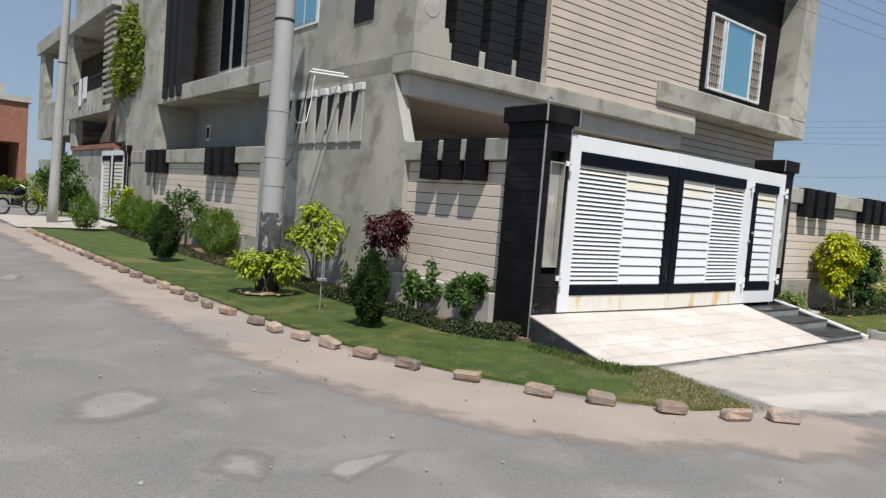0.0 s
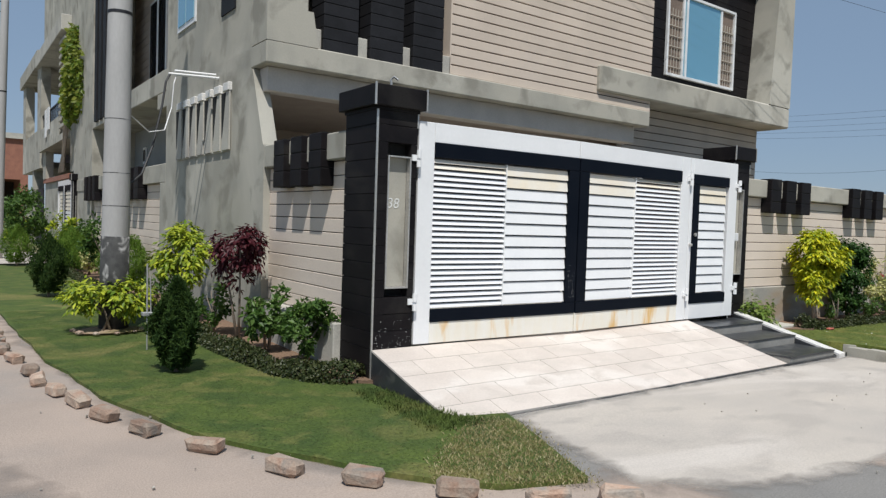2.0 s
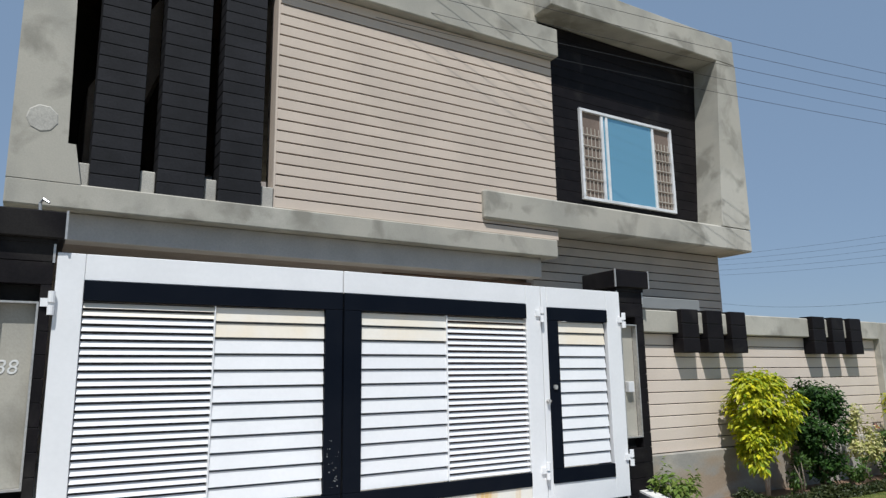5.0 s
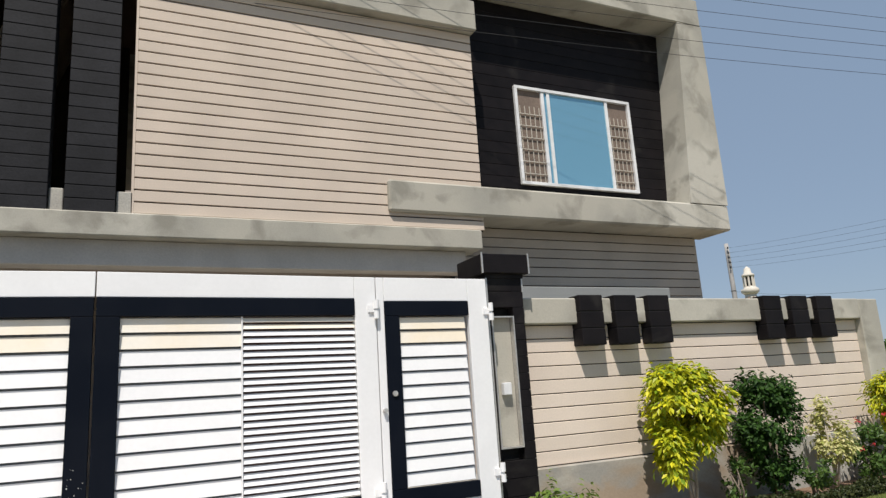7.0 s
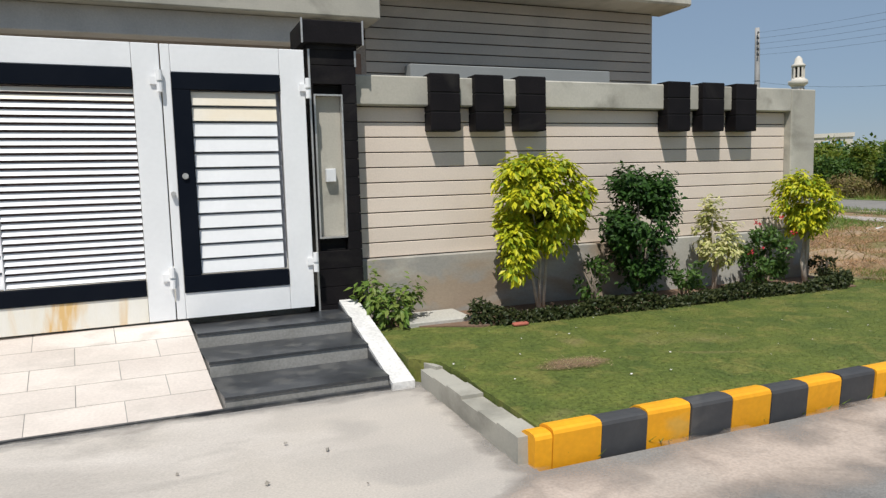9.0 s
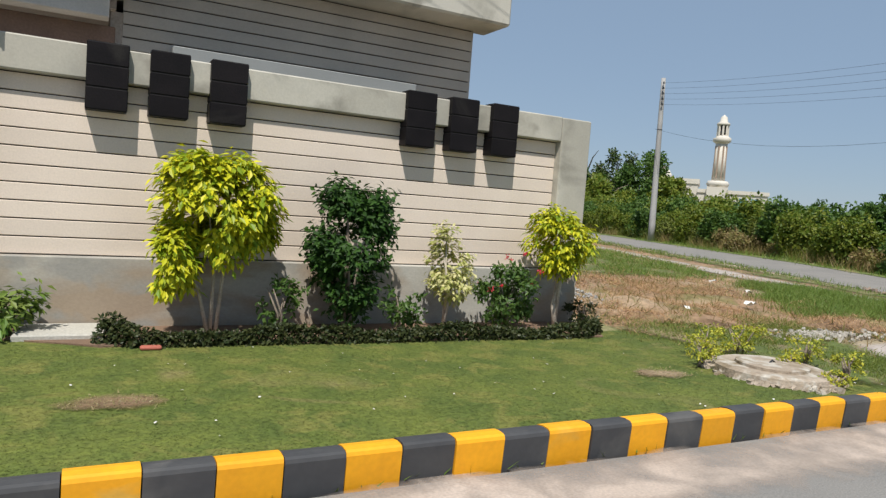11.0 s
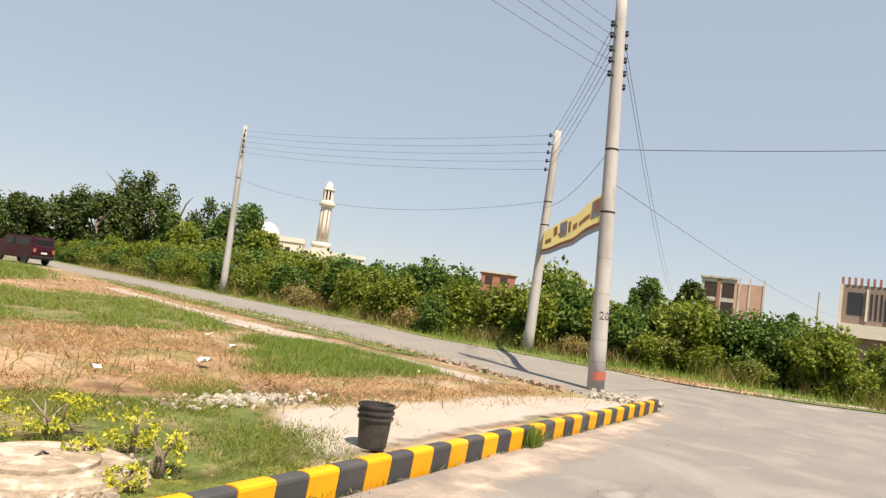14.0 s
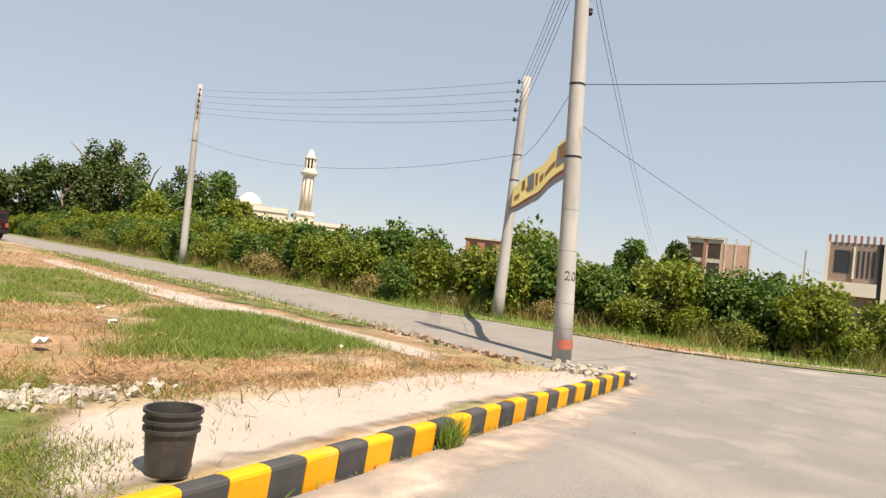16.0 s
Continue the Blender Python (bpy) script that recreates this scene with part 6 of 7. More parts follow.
sheet("ground_strip", [(29.4, 2.55), (30.8, 2.9), (31.6, 3.1), (31.9, 3.4), (30.5, 3.5), (29.5, 3.3)], M_PAVE, 0.012, 0.3, 0.1, 210, "pale broken concrete at the corner", zf=lambda x, y: road_z(x), fade=0.3)
sheet("ground_roadside", [(36.9, 5.5), (36.4, 3.0), (37.2, 0.8), (38.4, -1.0), (40.5, -4), (43, -4), (41.5, 2), (40.5, 6), (39.3, 9), (lane_x(30) + 6.4, 30), (lane_x(60) + 6.4, 60), (lane_x(60) + 4.5, 60), (lane_x(30) + 4.7, 30), (lane_x(12) + 4.8, 12)], M_TURF, 0.025, 0.8, 0.2, 14, "grassy verge at the foot of the thicket")
tufts("verge_grass", scatter([(37.3, 5.5), (36.9, 3.0), (38, 0.5), (40.5, -4), (43, -4), (41.5, 2), (40.5, 6), (lane_x(30) + 6.6, 30), (lane_x(30) + 5, 30), (lane_x(12) + 5, 12)], 26000, lambda x, y: ground_z(x, y) + 0.02, 0.45, 0.12), 0.2, M_LUSH, rng, "rough grass along the thicket", "grass", 0.7, 0.012)
tufts("dry_straw", scatter([(36.7, 5.3), (36.4, 3.2), (37.0, 1.5), (37.6, 1.6), (37.4, 3.5), (38.6, 5.5)], 3500, lambda x, y: ground_z(x, y) + 0.02, 0.45, 0.12), 0.12, M_STRAW, rng, "dry straw at the roadside", "straw", 1.6, 0.01)

# ---- thicket along the lane ----
kinds = []
for i, (leaf, h, w, size) in enumerate(((M_SHRUB, 2.3, 2.2, 0.16), (M_THICK, 2.1, 2.2, 0.15), (M_OLIVE, 1.8, 2.0, 0.14), (M_SHRUB2, 1.3, 1.8, 0.11), (M_THICK, 2.0, 2.2, 0.15), (M_SHRUB, 1.9, 1.8, 0.13))):
    kinds.append(bush("thicket_shrub", (60 + 4 * i, 40, 0), h, w, leaf, size, 3200, 300 + i, "dense wild green shrub in the thicket" if leaf is not M_SHRUB2 else "brownish half-dry shrub in the thicket", "shrub", base=0.02, stems=5, clumps=18, group="thicket shrubs", aspect=0.6, spread=0.42))
rt = random.Random(77)
front = [(48, -13), (46.0, -11), (44.4, -9), (43.2, -7.5), (42.2, -5.8), (41.4, -4.2), (40.8, -2.6), (40.4, -1), (40.3, 0.6), (40.6, 2.1), (41.0, 3.6), (40.9, 5.1), (40.7, 6.6), (40.5, 8.1), (40.3, 9.6), (40.5, 11.1)] + [(lane_x(y) + 6.9, y) for y in np.arange(12.5, 94, 1.5)]
first = set()
for row, (off, lo, hi) in enumerate(((0.0, 0.6, 0.95), (1.3, 0.85, 1.15), (2.8, 1.0, 1.25))):
    for i, (x, y) in enumerate(front):
        k = rt.choice([0, 0, 1, 2, 2, 3, 3, 4] if row == 0 else [0, 0, 1, 1, 2, 4, 5])
        s = rt.uniform(lo, hi) * (1.2 if y > 40 else 0.88 if y < -1 else 1.03 if y < 8.5 else 1.22)
        xx, yy = x + off + rt.uniform(-0.5, 0.5), y + rt.uniform(-0.7, 0.7)
        m = Matrix.Translation((xx, yy, ground_z(xx, yy) - 0.22)) @ Matrix.Rotation(rt.uniform(0, 6.28), 4, "Z") @ Matrix.Diagonal((s * 1.05, s * 1.05, s * rt.uniform(0.85, 1.1), 1))
        if k not in first:
            first.add(k)
            kinds[k].matrix_basis = m
        else:
            copy_thing(kinds[k], Matrix.Translation(m.translation) @ m.to_quaternion().to_matrix().to_4x4() @ Matrix.Diagonal([a / b for a, b in zip(m.to_scale(), kinds[k].scale)] + [1]))

line = [(x, y) for x, y in front if y < 60]
for name, n, h, m_, lean, w, label, lo, hi in (("dry_stems", 9000, 0.55, M_SHRUB2, 0.6, 0.012, "dry brown stems at the foot of the thicket", -1.5, 0.2), ("tall_grass", 14000, 0.75, M_OLIVE, 0.7, 0.008, "feathery olive grass among the thicket", -1.0, 0.8)):
    k = rng.integers(0, len(line) - 1, n)
    u = rng.uniform(0, 1, n)
    p = np.array(line)[k] * (1 - u[:, None]) + np.array(line)[k + 1] * u[:, None]
    p[:, 0] += rng.uniform(lo, hi, n)
    keep = np.array([noise.noise(Vector((x * 0.5, y * 0.5, h * 9))) for x, y in p]) > 0.02
    p = p[keep]
    tufts(name, np.column_stack([p, [ground_z(x, y) for x, y in p]]), h, m_, rng, label, "grass", lean, w)
sheet("ground_dust_lane", [(36.3, 3.4), (36.9, 2.2), (38.5, -0.7), (42, -3.0), (42.6, -2.5), (39.1, -0.2), (37.6, 2.6), (37.2, 5.2), (36.7, 5.5)], M_SAND, 0.035, 0.3, 0.12, 215, "pale dust where the road meets the verge", fade=0.3)

# ---- trees ----


def tree(at, height, width, seed, label, leaf=None, count=2600, size=0.5, crown_base=0.3):
    rng = np.random.default_rng(seed)
    t = thing("tree", at, label, "tree", "far trees")
    x, y, z = at
    r0 = height * 0.022
    part("trunk", tube([(x, y, z - 0.3), (x + 0.1, y, z + height * 0.3), (x + 0.25, y + 0.1, z + height * 0.8)], [r0 * 1.3, r0, r0 * 0.3], 9), M_BARK, t, smooth=True)
    for i in range(5):
        a = i * 1.3 + seed
        b0 = (x + 0.12, y, z + height * (0.3 + 0.08 * i))
        part("limb", tube([b0, (x + width * 0.2 * math.cos(a), y + width * 0.2 * math.sin(a), z + height * (0.5 + 0.08 * i)), (x + width * 0.36 * math.cos(a), y + width * 0.36 * math.sin(a), z + height * (0.58 + 0.08 * i))], [r0 * 0.6, r0 * 0.35, r0 * 0.12], 6), M_BARK, t)
    ch = height * (1 - crown_base) / 2
    p, nr = blob_points(count, (x, y, z + height * crown_base + ch), (width / 2 * 0.85, width / 2 * 0.85, ch * 0.9), rng, 20, 0.33)
    leaves("crown", p, nr, size, leaf or M_TREE, t, rng, 0.6)
    return t


def far(bx_, by_, d):
    n = math.hypot(bx_, by_)
    return (16.92 + bx_ / n * d, -0.26 + by_ / n * d)


for i, (b0, b1, d, h, w, lf) in enumerate(((0.545, 0.838, 84, 10.6, 6.5, M_TREE), (0.572, 0.82, 86, 11.6, 7.5, M_TREE), (0.6, 0.8, 78, 8.6, 7, M_DLEAF), (0.635, 0.773, 82, 9.0, 7, M_TREE), (0.665, 0.747, 74, 8.2, 7.5, M_DLEAF), (0.52, 0.854, 80, 8.0, 7, M_TREE), (0.48, 0.877, 85, 6.6, 7, M_TREE), (0.45, 0.893, 85, 6.8, 6, M_TREE), (0.967, 0.254, 85, 6.6, 5.2, M_DLEAF), (0.98, 0.199, 88, 7.1, 5.0, M_TREE), (0.9975, 0.07, 110, 5.5, 5, M_DLEAF), (0.69, 0.72, 70, 5.6, 6, M_SHRUB), (0.62, 0.785, 66, 5.5, 6, M_SHRUB), (0.42, 0.908, 92, 6.5, 8, M_TREE), (0.39, 0.921, 100, 6.0, 8, M_SHRUB), (0.36, 0.933, 105, 6.4, 8, M_TREE), (0.33, 0.944, 110, 6.0, 9, M_SHRUB), (0.3, 0.954, 112, 6.2, 9, M_TREE))):
    x, y = far(b0, b1, d)
    tree((x, y, 0.0), h * 1.08, w, 500 + i, "broad green tree beyond the thicket", lf if lf is not M_DLEAF else M_THICK, 5600, 0.42, 0.06)


# ---- far buildings ----
class Local:
    """Boxes in a frame that faces the road: u to the right, v away, z up."""

    def __init__(self, name, bx_, by_, d, label, category, scale=1.0):
        x, y = far(bx_, by_, d)
        n = math.hypot(bx_, by_)
        bx_, by_ = bx_ / n, by_ / n
        self.m = Matrix(((by_, bx_, 0, x), (-bx_, by_, 0, y), (0, 0, 1, 0), (0, 0, 0, 1))) @ Matrix.Diagonal((scale, scale, scale, 1))
        self.t = thing(name, (x, y, 0), label, category)

    def box(self, name, u0, u1, v0, v1, z0, z1, material, label="", parent=None, bev=0.0):
        bm = box(u0, u1, v0, v1, z0, z1, bev)
        bm.transform(self.m)
        return part(name, bm, material, parent or self.t, label)

    def turned(self, name, u, v, prof, material, sides=16, label=""):
        bm = tube([(u, v + 0.0001 * i, z) for i, (z, r) in enumerate(prof)], [r for z, r in prof], sides)
        bm.transform(self.m)
        return part(name, bm, material, self.t, label, True)


mq = Local("mosque", 0.7461, 0.6659, 200, "whitewashed mosque with a banded minaret and small dome", "mosque", 1.667)
mq.box("wall", -11.5, -3.0, 0, 10, 0, 7.0, M_WHITEWALL)
mq.box("parapet", -11.7, -2.8, -0.2, 10.2, 7.0, 7.8, M_WHITEWALL)
mq.box("wall", -3.0, 7.6, -1.0, 9, 0, 5.6, M_WHITEWALL)
mq.box("parapet", -3.0, 7.8, -1.2, 9.2, 5.6, 6.2, M_WHITEWALL)
for u in (-9.6, -7.6, -6.0):
    w = mq.box("window", u, u + 0.9, -0.03, 0.02, 4.4, 6.1, M_GLASS_D)
for u in (3.4, 5.2):
    mq.box("window", u, u + 1.2, -1.04, -0.98, 3.6, 5.0, M_GLASS)
mq.turned("dome", -9.4, 3, [(7.8, 2.1), (8.5, 2.0), (9.2, 1.6), (9.8, 0.9), (10.1, 0.1)], M_WHITEWALL)
mq.box("minaret_base", -1.6, 1.6, -2.4, 0.8, 0, 6.6, M_WHITEWALL)
mq.turned("balcony", 0, -0.8, [(6.6, 1.5), (7.1, 1.8), (7.6, 1.5)], M_WHITEWALL, 8)
mq.turned("shaft", 0, -0.8, [(7.6, 1.05), (13.6, 0.9)], M_WHITEWALL, 8)
for k in range(8):
    an = k * 0.7854 + 0.39
    bm = box(-0.12, 0.12, -0.05, 0.05, 8.0, 13.2)
    bm.transform(mq.m @ Matrix.Translation((0.93 * math.cos(an), -0.8 + 0.93 * math.sin(an), 0)) @ Matrix.Rotation(an + 1.5708, 4, "Z"))
    part("shaft_rib", bm, M_BRICK, mq.t)
mq.turned("balcony", 0, -0.8, [(13.6, 0.9), (14.0, 1.4), (14.5, 1.4), (14.5, 0.9)], M_WHITEWALL, 8)
mq.turned("lantern", 0, -0.8, [(14.5, 0.6), (16.6, 0.6)], M_GLASS_D, 8)
for k in range(8):
    an = k * 0.7854
    bm = tube([(0.8 * math.cos(an), -0.8 + 0.8 * math.sin(an), 14.5), (0.76 * math.cos(an), -0.8 + 0.76 * math.sin(an), 16.6)], 0.16, 6)
    bm.transform(mq.m)
    part("lantern_post", bm, M_WHITEWALL, mq.t)
mq.turned("cap", 0, -0.8, [(16.6, 1.0), (16.9, 1.0), (17.2, 0.6), (17.9, 0.5), (18.3, 0.05)], M_WHITEWALL, 8)

M_PINKBRICK = mat("pale_pink_brick", (0.46, 0.3, 0.23), (0.4, 0.26, 0.2), 0.95, 1, 20, 0.2)
b1 = Local("unfinished_building", 0.98907, 0.1475, 110, "unfinished three-storey brick building with open window holes", "building", 1.07)
b1.box("wall", -4.2, 0.2, 0, 8, 0, 9.2, M_CONC2)
b1.box("side_wall", 0.2, 3.9, 1.0, 8, 0, 8.8, M_PINKBRICK, "bare pink brick side")
b1.box("roof", -4.4, 0.4, -0.3, 8.2, 9.2, 9.45, M_CONC)
for u in (-3.8, -1.5):
    for z in (1.2, 4.0, 6.6):
        b1.box("window", u, u + 1.6, -0.03, 0.05, z, z + 2.0, M_ROOM_SHADE)
b1.box("column", -2.1, -1.7, -0.15, 0.02, 0, 9.2, M_REDBRICK)
for u in (0.6, 1.9, 3.7):
    b1.box("column", u, u + 0.25, 0.9, 1.02, 0, 9.6, M_CONC2)
b2 = Local("modern_house", 0.99988, -0.0154, 90, "white and grey three-storey house with tall window slots", "house", 1.05)
b2.box("wall", -3.4, 1.8, 0, 9, 0, 8.6, mat("grey_brown_facade", (0.25, 0.19, 0.16), rough=0.85))
b2.box("wall", 1.8, 8.0, -0.6, 9, 0, 8.9, M_WHITEWALL)
for i in range(9):
    b2.box("roof_fin", -3.3 + i * 0.58, -3.05 + i * 0.58, -0.1, 0.3, 8.6, 9.4, M_REDBRICK)
b2.box("column", -3.4, -3.1, -0.35, 0, 0, 8.6, M_WHITEWALL)
b2.box("column", -0.9, -0.7, -0.3, 0, 4.8, 8.2, M_WHITEWALL)
b2.box("column", 1.4, 1.8, -0.4, 0, 0, 8.6, M_IRON)
b2.box("window", -2.6, -1.2, -0.04, 0.02, 5.4, 7.8, M_GLASS_D)
for i in range(4):
    b2.box("window", -0.5 + i * 0.45, -0.3 + i * 0.45, -0.04, 0.02, 5.0, 7.8, M_GLASS_D)
b2.box("balcony", -3.2, 1.4, -1.1, -0.05, 3.0, 4.4, M_WHITEWALL)
for z in (1.2, 4.0, 6.6):
    b2.box("window", 2.6, 4.6, -0.65, -0.58, z, z + 1.7, M_GLASS_D)
b0 = Local("brick_house", 0.8808, 0.4735, 130, "half-built red brick house beyond the thicket", "house")
b0.box("wall", 0, 6.5, 0, 8, 0, 7.4, M_REDBRICK)
b0.box("roof", -0.3, 7.0, -0.3, 8.2, 7.4, 7.7, M_CONC2)
for u in (0.8, 3.6):
    b0.box("window", u, u + 1.4, -0.03, 0.04, 5.2, 6.8, M_ROOM_SHADE)
b3 = Local("white_house", 0.303, 0.953, 44.5, "white plastered house behind the boundary wall", "house")
b3.box("wall", -5.5, 1.0, 0, 9, 0, 9.4, M_WHITEWALL)
b3.box("roof", -5.7, 1.15, -0.3, 9.2, 9.4, 9.7, M_WHITEWALL)
for u in (-4.5, -2.0):
    b3.box("window", u, u + 1.4, -0.03, 0.04, 5.2, 6.8, M_GLASS_D)
tp = part("distant_pole", tube([(98, 3.5, 0), (98.1, 3.5, 7.2)], [0.16, 0.1], 8), M_POLE)
tagged(tp, "slim far utility pole behind the thicket", "utility pole", "utility poles")

# ---- van on the lane ----
vx, vy = 41.4, 47.8
van = thing("van", (vx, vy, ground_z(vx, vy) + 0.012), "dark maroon minivan parked on the lane", "van")
vm = Matrix.Translation((vx, vy, ground_z(vx, vy) + 0.012)) @ Matrix.Rotation(math.radians(10), 4, "Z")


def vpart(name, bm, material, label="", parent=None):
    bm.transform(vm)
    return part(name, bm, material, parent or van, label)


bm = prism([(-1.9, 0.35), (1.75, 0.35), (1.85, 0.95), (1.35, 1.15), (0.8, 1.8), (-1.75, 1.85), (-1.9, 1.1)], "x", -0.82, 0.82)
bmesh.ops.bevel(bm, geom=bm.edges[:], offset=0.07, segments=2, affect="EDGES")
vpart("body", bm, M_VAN)
vpart("rear_window", box(-0.66, 0.66, -1.86, -1.8, 1.18, 1.68, 0.02), M_GLASS_D)
for s in (-1, 1):
    vpart("side_window", box(min(s * 0.8, s * 0.835), max(s * 0.8, s * 0.835), -1.5, 0.7, 1.18, 1.65, 0.01), M_GLASS_D)
    vpart("tail_light", box(min(s * 0.6, s * 0.78), max(s * 0.6, s * 0.78), -1.93, -1.88, 0.8, 1.05), M_REDPAINT)
    for y in (-1.2, 1.15):
        w = vpart("wheel", tube([(s * 0.68, y, 0.3), (s * 0.84, y, 0.3)], 0.3, 16), M_RUBBER)
vpart("bumper", box(-0.8, 0.8, -1.98, -1.86, 0.4, 0.58, 0.03), M_IRON)
vpart("number_plate", box(-0.22, 0.22, -1.945, -1.925, 0.72, 0.84), M_PAPER)

# ---- side street: gate, neighbours, motorcycle ----
sg = thing("side_gate", (6.05, 25.9, 0.1), "white louvred double gate on the side street, closed", "gate")
for k in range(2):
    ya = 24.35 + k * 1.6
    for y0, y1, z0, z1 in ((ya, ya + 0.14, 0.15, 2.55), (ya + 1.44, ya + 1.58, 0.15, 2.55), (ya + 0.14, ya + 1.44, 2.38, 2.55), (ya + 0.14, ya + 1.44, 0.15, 0.4)):
        part("frame", box(6.0, 6.06, y0, y1, z0, z1), M_WHITE, sg)
    for y0, y1, z0, z1 in ((ya + 0.14, ya + 1.44, 2.2, 2.378), (ya + (1.3 if k == 0 else 0.14), ya + (1.44 if k == 0 else 0.28), 0.402, 2.2)):
        part("inner_frame", box(5.99, 6.05, y0, y1, z0, z1), M_NAVY, sg)
    for i in range(14):
        part("slat", box(6.01, 6.04, ya + 0.16, ya + 1.3, 0.43 + i * 0.126, 0.43 + i * 0.126 + 0.09), M_CREAM if i > 8 else M_WHITE, sg)
gate_pillar((6.2, 24.15, 0), 6.0, 6.3, 23.95, 24.32, 0.0, 2.5, 2.5, (6.08, 6.22, 0.9, 2.0), False, "black tiled pillar beside the side gate")

nh = thing("neighbour_house", (6.3, 28, 0), "grey plastered neighbour house with balconies and laundry", "house")
part("front_wall", box(6.4, 6.6, 27.6, 35.2, 0, 2.7), M_CONC, nh)
part("wall_coping", box(6.32, 6.68, 27.6, 35.2, 2.702, 2.88), M_REDBRICK, nh)
part("body_wall", box(8.0, 14.3, 25, 35.2, 0, 10.8), M_SOFFIT, nh)
part("end_wall", box(6.3, 8.0, 24.85, 27.0, 2.9, 10.8), M_CONC, nh)
part("balcony_slab", box(6.12, 7.998, 27.002, 35.2, 4.05, 4.28), M_CONC, nh)
part("balcony_parapet", box(6.14, 6.3, 28.6, 35.2, 4.282, 5.0), M_CONC, nh)
part("upper_ledge", box(5.98, 7.998, 27.002, 35.4, 7.75, 8.3, 0.02), M_CONC2, nh, "pale cement ledge")
part("upper_parapet", box(6.3, 6.5, 27.002, 35.2, 8.302, 10.8), M_CONC, nh)
part("column", box(6.14, 6.5, 34.6, 35.2, 5.002, 7.748), M_CONC, nh)
part("column", box(6.3, 6.6, 34.2, 35.2, 2.882, 4.048), M_CONC, nh)
# Dark sheet on the wall, painted as the shade deep in the balcony.
part("dark_opening", box(7.95, 7.99, 30.5, 34.2, 4.3, 6.9), M_ROOM_SHADE, nh)
part("column", box(6.22, 6.6, 27.2, 28.4, 4.3, 7.748), M_SOFFIT, nh)
for i in range(13):
    part("louvre", box(6.1, 6.5, 27.1, 28.5, 4.5 + i * 0.25, 4.62 + i * 0.25), M_CONC, nh)
for i in range(16):
    part("railing_bar", box(6.2, 6.23, 28.8 + i * 0.36, 28.83 + i * 0.36, 5.0, 5.55), M_IRON, nh)
part("railing", box(6.19, 6.24, 28.7, 34.6, 5.55, 5.6), M_IRON, nh)
for i, (y, w) in enumerate(((31.2, 0.7), (32.2, 0.5))):
    lc = part("laundry", box(6.09, 6.115, y, y + w, 4.75 - 0.25 * i, 5.62), M_CLOTH)
    tagged(lc, "white laundry hung over the balcony", "laundry", "laundry on the balcony")
vine = thing("climbing_plant", (6.1, 26.6, 2.9), "tall leafy climbing plant on the neighbour wall", "climber")
rng = np.random.default_rng(700)
p, nr = blob_points(4200, (6.05, 24.7, 5.7), (0.28, 2.0, 1.65), rng, 30, 0.3)
leaves("foliage", p, nr, 0.18, M_SHRUB, vine, rng, 0.6, droop=1.0)
bm = bmesh.new()
for i in range(8):
    tube([(6.12, 27.0 + 0.2 * i, 2.9), (6.08, 26.6 + 0.08 * i, 3.5), (6.05, 25.6 + 0.15 * i, 4.3), (6.05, 24.4 + 0.25 * i, 5.6)], [0.035, 0.028, 0.02, 0.008], 6, bm)
part("stems", bm, M_BARK, vine)
n3 = thing("corner_house", (6.2, 40, 0), "grey house with a dark open balcony at the street end", "house")
part("body_wall", box(8.2, 14, 35.3, 43.8, 0, 7.95), M_SOFFIT, n3)
part("slab", box(6.2, 8.198, 35.42, 43.8, 3.4, 3.7), M_CONC, n3)
part("parapet", box(6.2, 6.4, 35.42, 43.8, 3.702, 5.15), M_CONC, n3)
part("column", box(6.2, 6.6, 35.42, 36.7, 5.152, 7.95), M_CONC, n3)
part("column", box(6.2, 6.6, 42.3, 43.8, 5.152, 7.95), M_CONC, n3)
part("roof", box(6.05, 14, 35.42, 44, 7.952, 8.6), M_CONC, n3)
# Dark sheets here and below stand for the shade behind balcony and gate.
part("dark_opening", box(8.1, 8.19, 36.2, 43.2, 3.8, 7.9), M_ROOM_SHADE, n3)
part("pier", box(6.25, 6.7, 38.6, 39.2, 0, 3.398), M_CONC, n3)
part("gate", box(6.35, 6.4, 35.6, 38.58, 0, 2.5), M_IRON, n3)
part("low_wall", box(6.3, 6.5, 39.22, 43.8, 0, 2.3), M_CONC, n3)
part("back_opening", box(8.1, 8.19, 35.6, 43.2, 0.0, 3.38), M_ROOM_SHADE, n3)
bh = thing("brick_building", (2, 62, 0), "low red brick building with a dark open front", "building")
part("upper_wall", box(-14, 7.8, 60, 72, 3.7, 6.7), M_REDBRICK, bh)
part("parapet", box(-14.2, 8.0, 59.8, 72, 6.702, 7.1), M_CONC2, bh)
part("roof_room", box(-10, 6.5, 63, 72, 7.1, 8.2), M_CONC, bh)
part("back_wall", box(-14, 7.8, 66, 66.3, 0, 3.7), M_ROOM_SHADE, bh)
part("side_wall", box(7.3, 7.8, 60, 66, 0, 3.698), M_REDBRICK, bh)
part("pier", box(-2.5, -2.0, 60, 60.5, 0, 3.698), M_REDBRICK, bh)

mc = thing("motorcycle", (3.7, 28.6, 0.03), "parked black motorcycle seen from its side", "motorcycle")
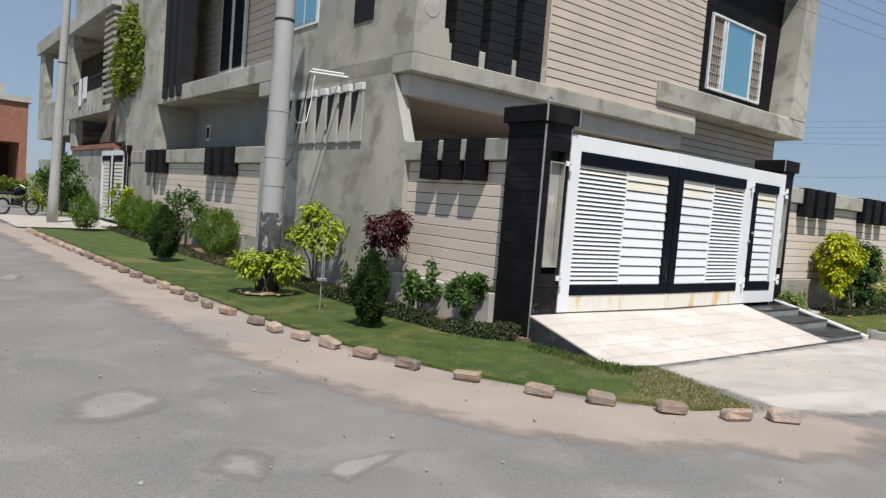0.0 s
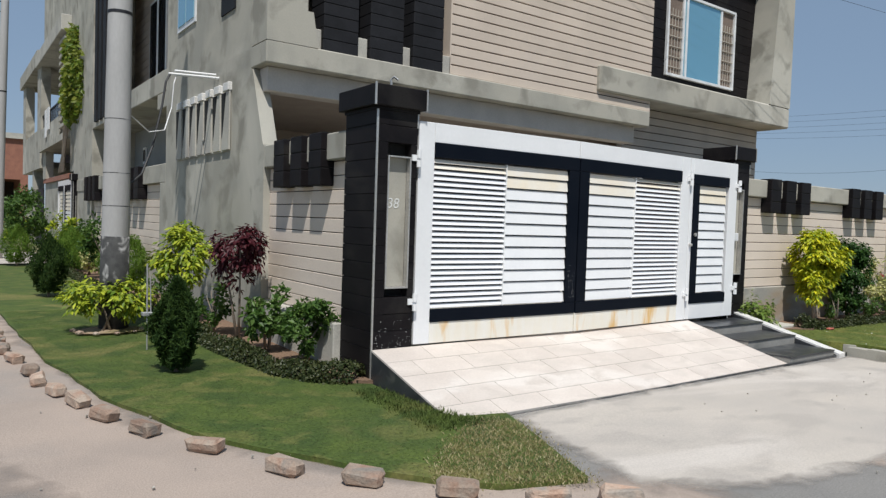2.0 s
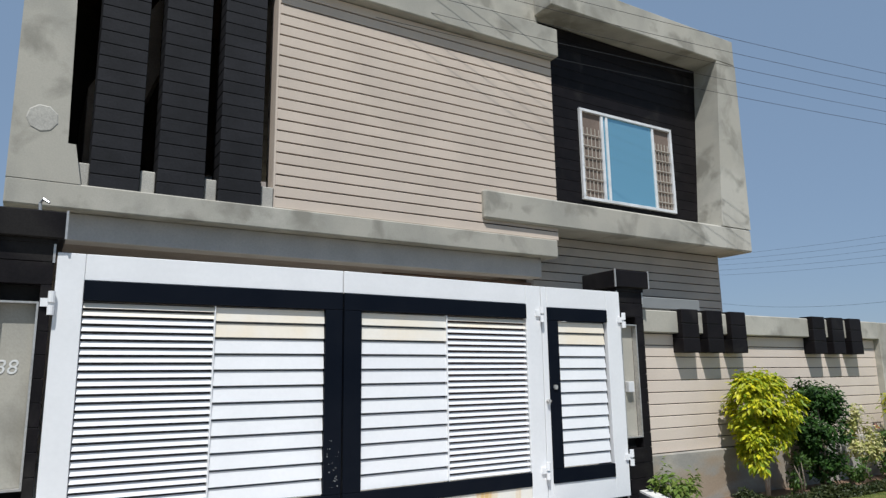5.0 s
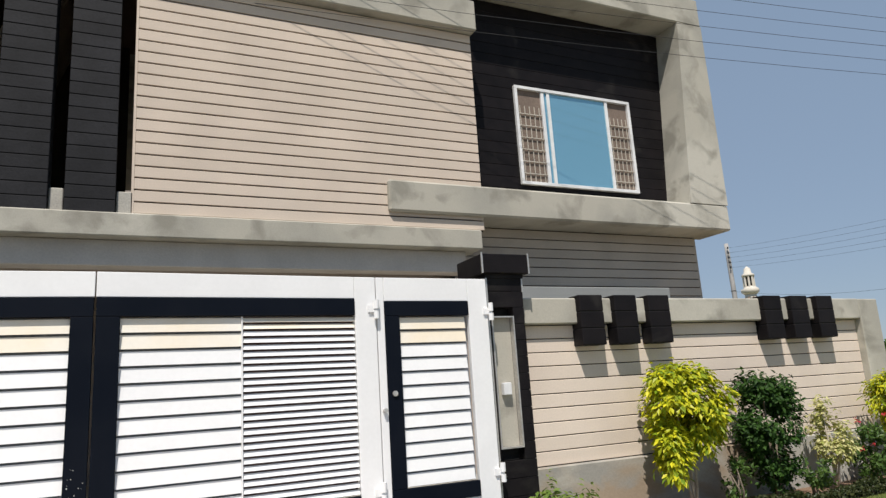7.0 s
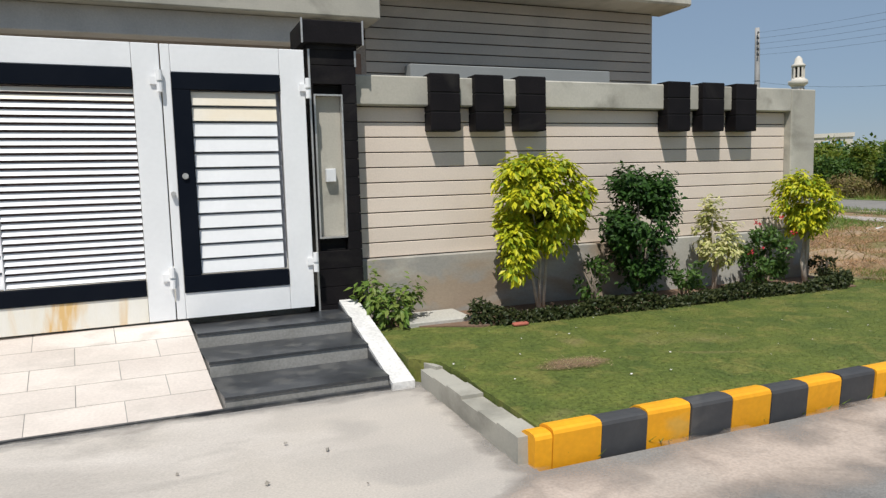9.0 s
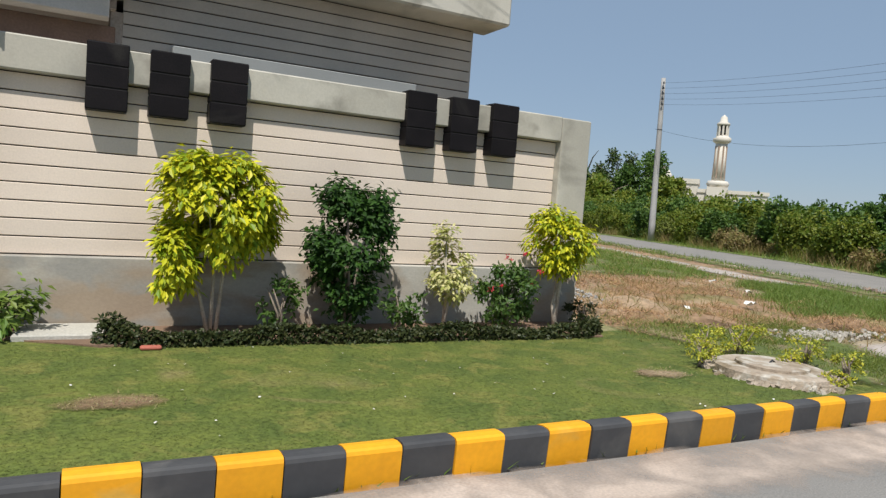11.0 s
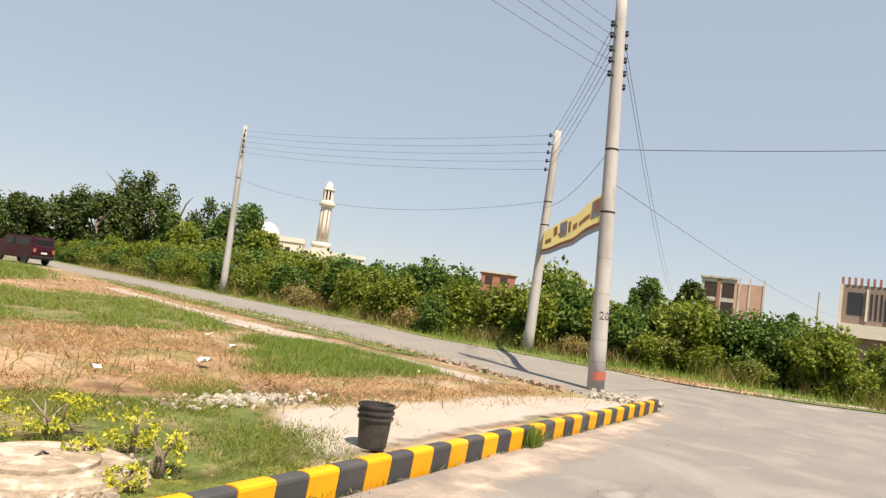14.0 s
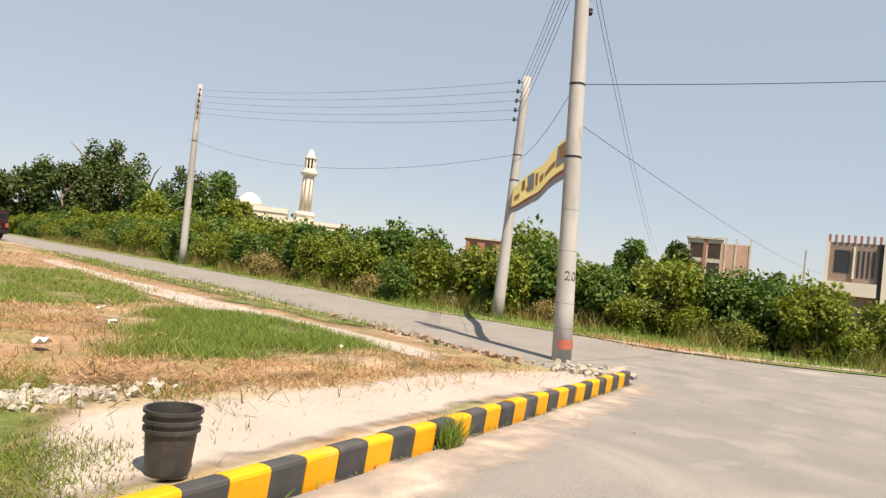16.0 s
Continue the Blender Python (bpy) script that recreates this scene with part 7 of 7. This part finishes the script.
for x in (3.1, 4.32):
    w = part("wheel", tube([(x + 0.27 * math.cos(t), 28.6, 0.31 + 0.27 * math.sin(t)) for t in [i * 6.2832 / 22 for i in range(23)]], 0.04, 7, cap=False), M_RUBBER, mc)
    bm = bmesh.new()
    for i in range(10):
        t = i * 0.62832
        tube([(x, 28.6, 0.31), (x + 0.26 * math.cos(t), 28.6, 0.31 + 0.26 * math.sin(t))], 0.006, 4, bm)
    part("spokes", bm, M_PIPE, w)
part("fork", tube([(4.32, 28.6, 0.31), (4.1, 28.6, 1.0)], 0.03, 7), M_PIPE, mc)
part("handlebar", tube([(4.02, 28.3, 1.08), (4.1, 28.5, 1.0), (4.1, 28.7, 1.0), (4.02, 28.9, 1.08)], 0.016, 6), M_PIPE, mc)
part("tank", tube([(3.95, 28.6, 0.82), (3.75, 28.6, 0.86), (3.5, 28.6, 0.76)], [0.09, 0.14, 0.08], 10), M_NAVY, mc)
part("seat", box(2.85, 3.5, 28.5, 28.7, 0.72, 0.82, 0.03), M_RUBBER, mc)
part("engine", box(3.5, 3.85, 28.48, 28.72, 0.28, 0.6, 0.04), M_IRON, mc)
part("frame", tube([(3.1, 28.6, 0.31), (3.5, 28.6, 0.4), (4.1, 28.6, 0.75)], 0.025, 6), M_IRON, mc)
part("exhaust", tube([(3.7, 28.46, 0.3), (2.9, 28.46, 0.34)], 0.04, 8), M_PIPE, mc)

mc.matrix_basis = pose(3.55, 28.6, 0.03, 0, 0, 35)

# pipe bracket on the side wall
pb = thing("pipe_bracket", (6.1, 9.9, 3.7), "galvanised pipe bracket carrying cables from the wall", "bracket")
part("pipe", tube([(6.14, 10.3, 3.62), (5.38, 10.3, 3.58)], 0.02, 8), M_WHITE, pb)
part("pipe", tube([(6.14, 10.45, 3.69), (5.5, 10.45, 3.66)], 0.02, 8), M_WHITE, pb)
part("cable", tube([(5.4, 10.3, 3.58), (5.33, 10.24, 3.45), (5.27, 10.18, 3.1), (5.12, 10.05, 2.5), (4.95, 9.88, 2.1), (4.76, 9.74, 1.93)], 0.015, 6), M_CABLE, pb)
part("wire", tube([(5.5, 10.32, 3.6), (5.45, 10.28, 3.45), (5.42, 10.26, 3.1), (5.3, 10.15, 2.75), (5.05, 9.95, 2.68), (4.78, 9.76, 2.85)], 0.008, 6), M_PVC, pb, "thin white service wire")

# fallen petals and leaf scraps on the front lawn
bm = bmesh.new()
for x, y, z in scatter(LAWN_R, 90, lambda x, y: road_z(x) + 0.185):
    m = Matrix.Translation((x, y, z)) @ Euler((rng.uniform(-0.5, 0.5), rng.uniform(-0.5, 0.5), rng.uniform(0, 6))).to_matrix().to_4x4()
    bmesh.ops.create_grid(bm, x_segments=1, y_segments=1, size=rng.uniform(0.003, 0.008), matrix=m)
tagged(part("fallen_petals", bm, M_PAPER), "pale fallen petals and leaf scraps on the lawn", "petals", kind="stuff")
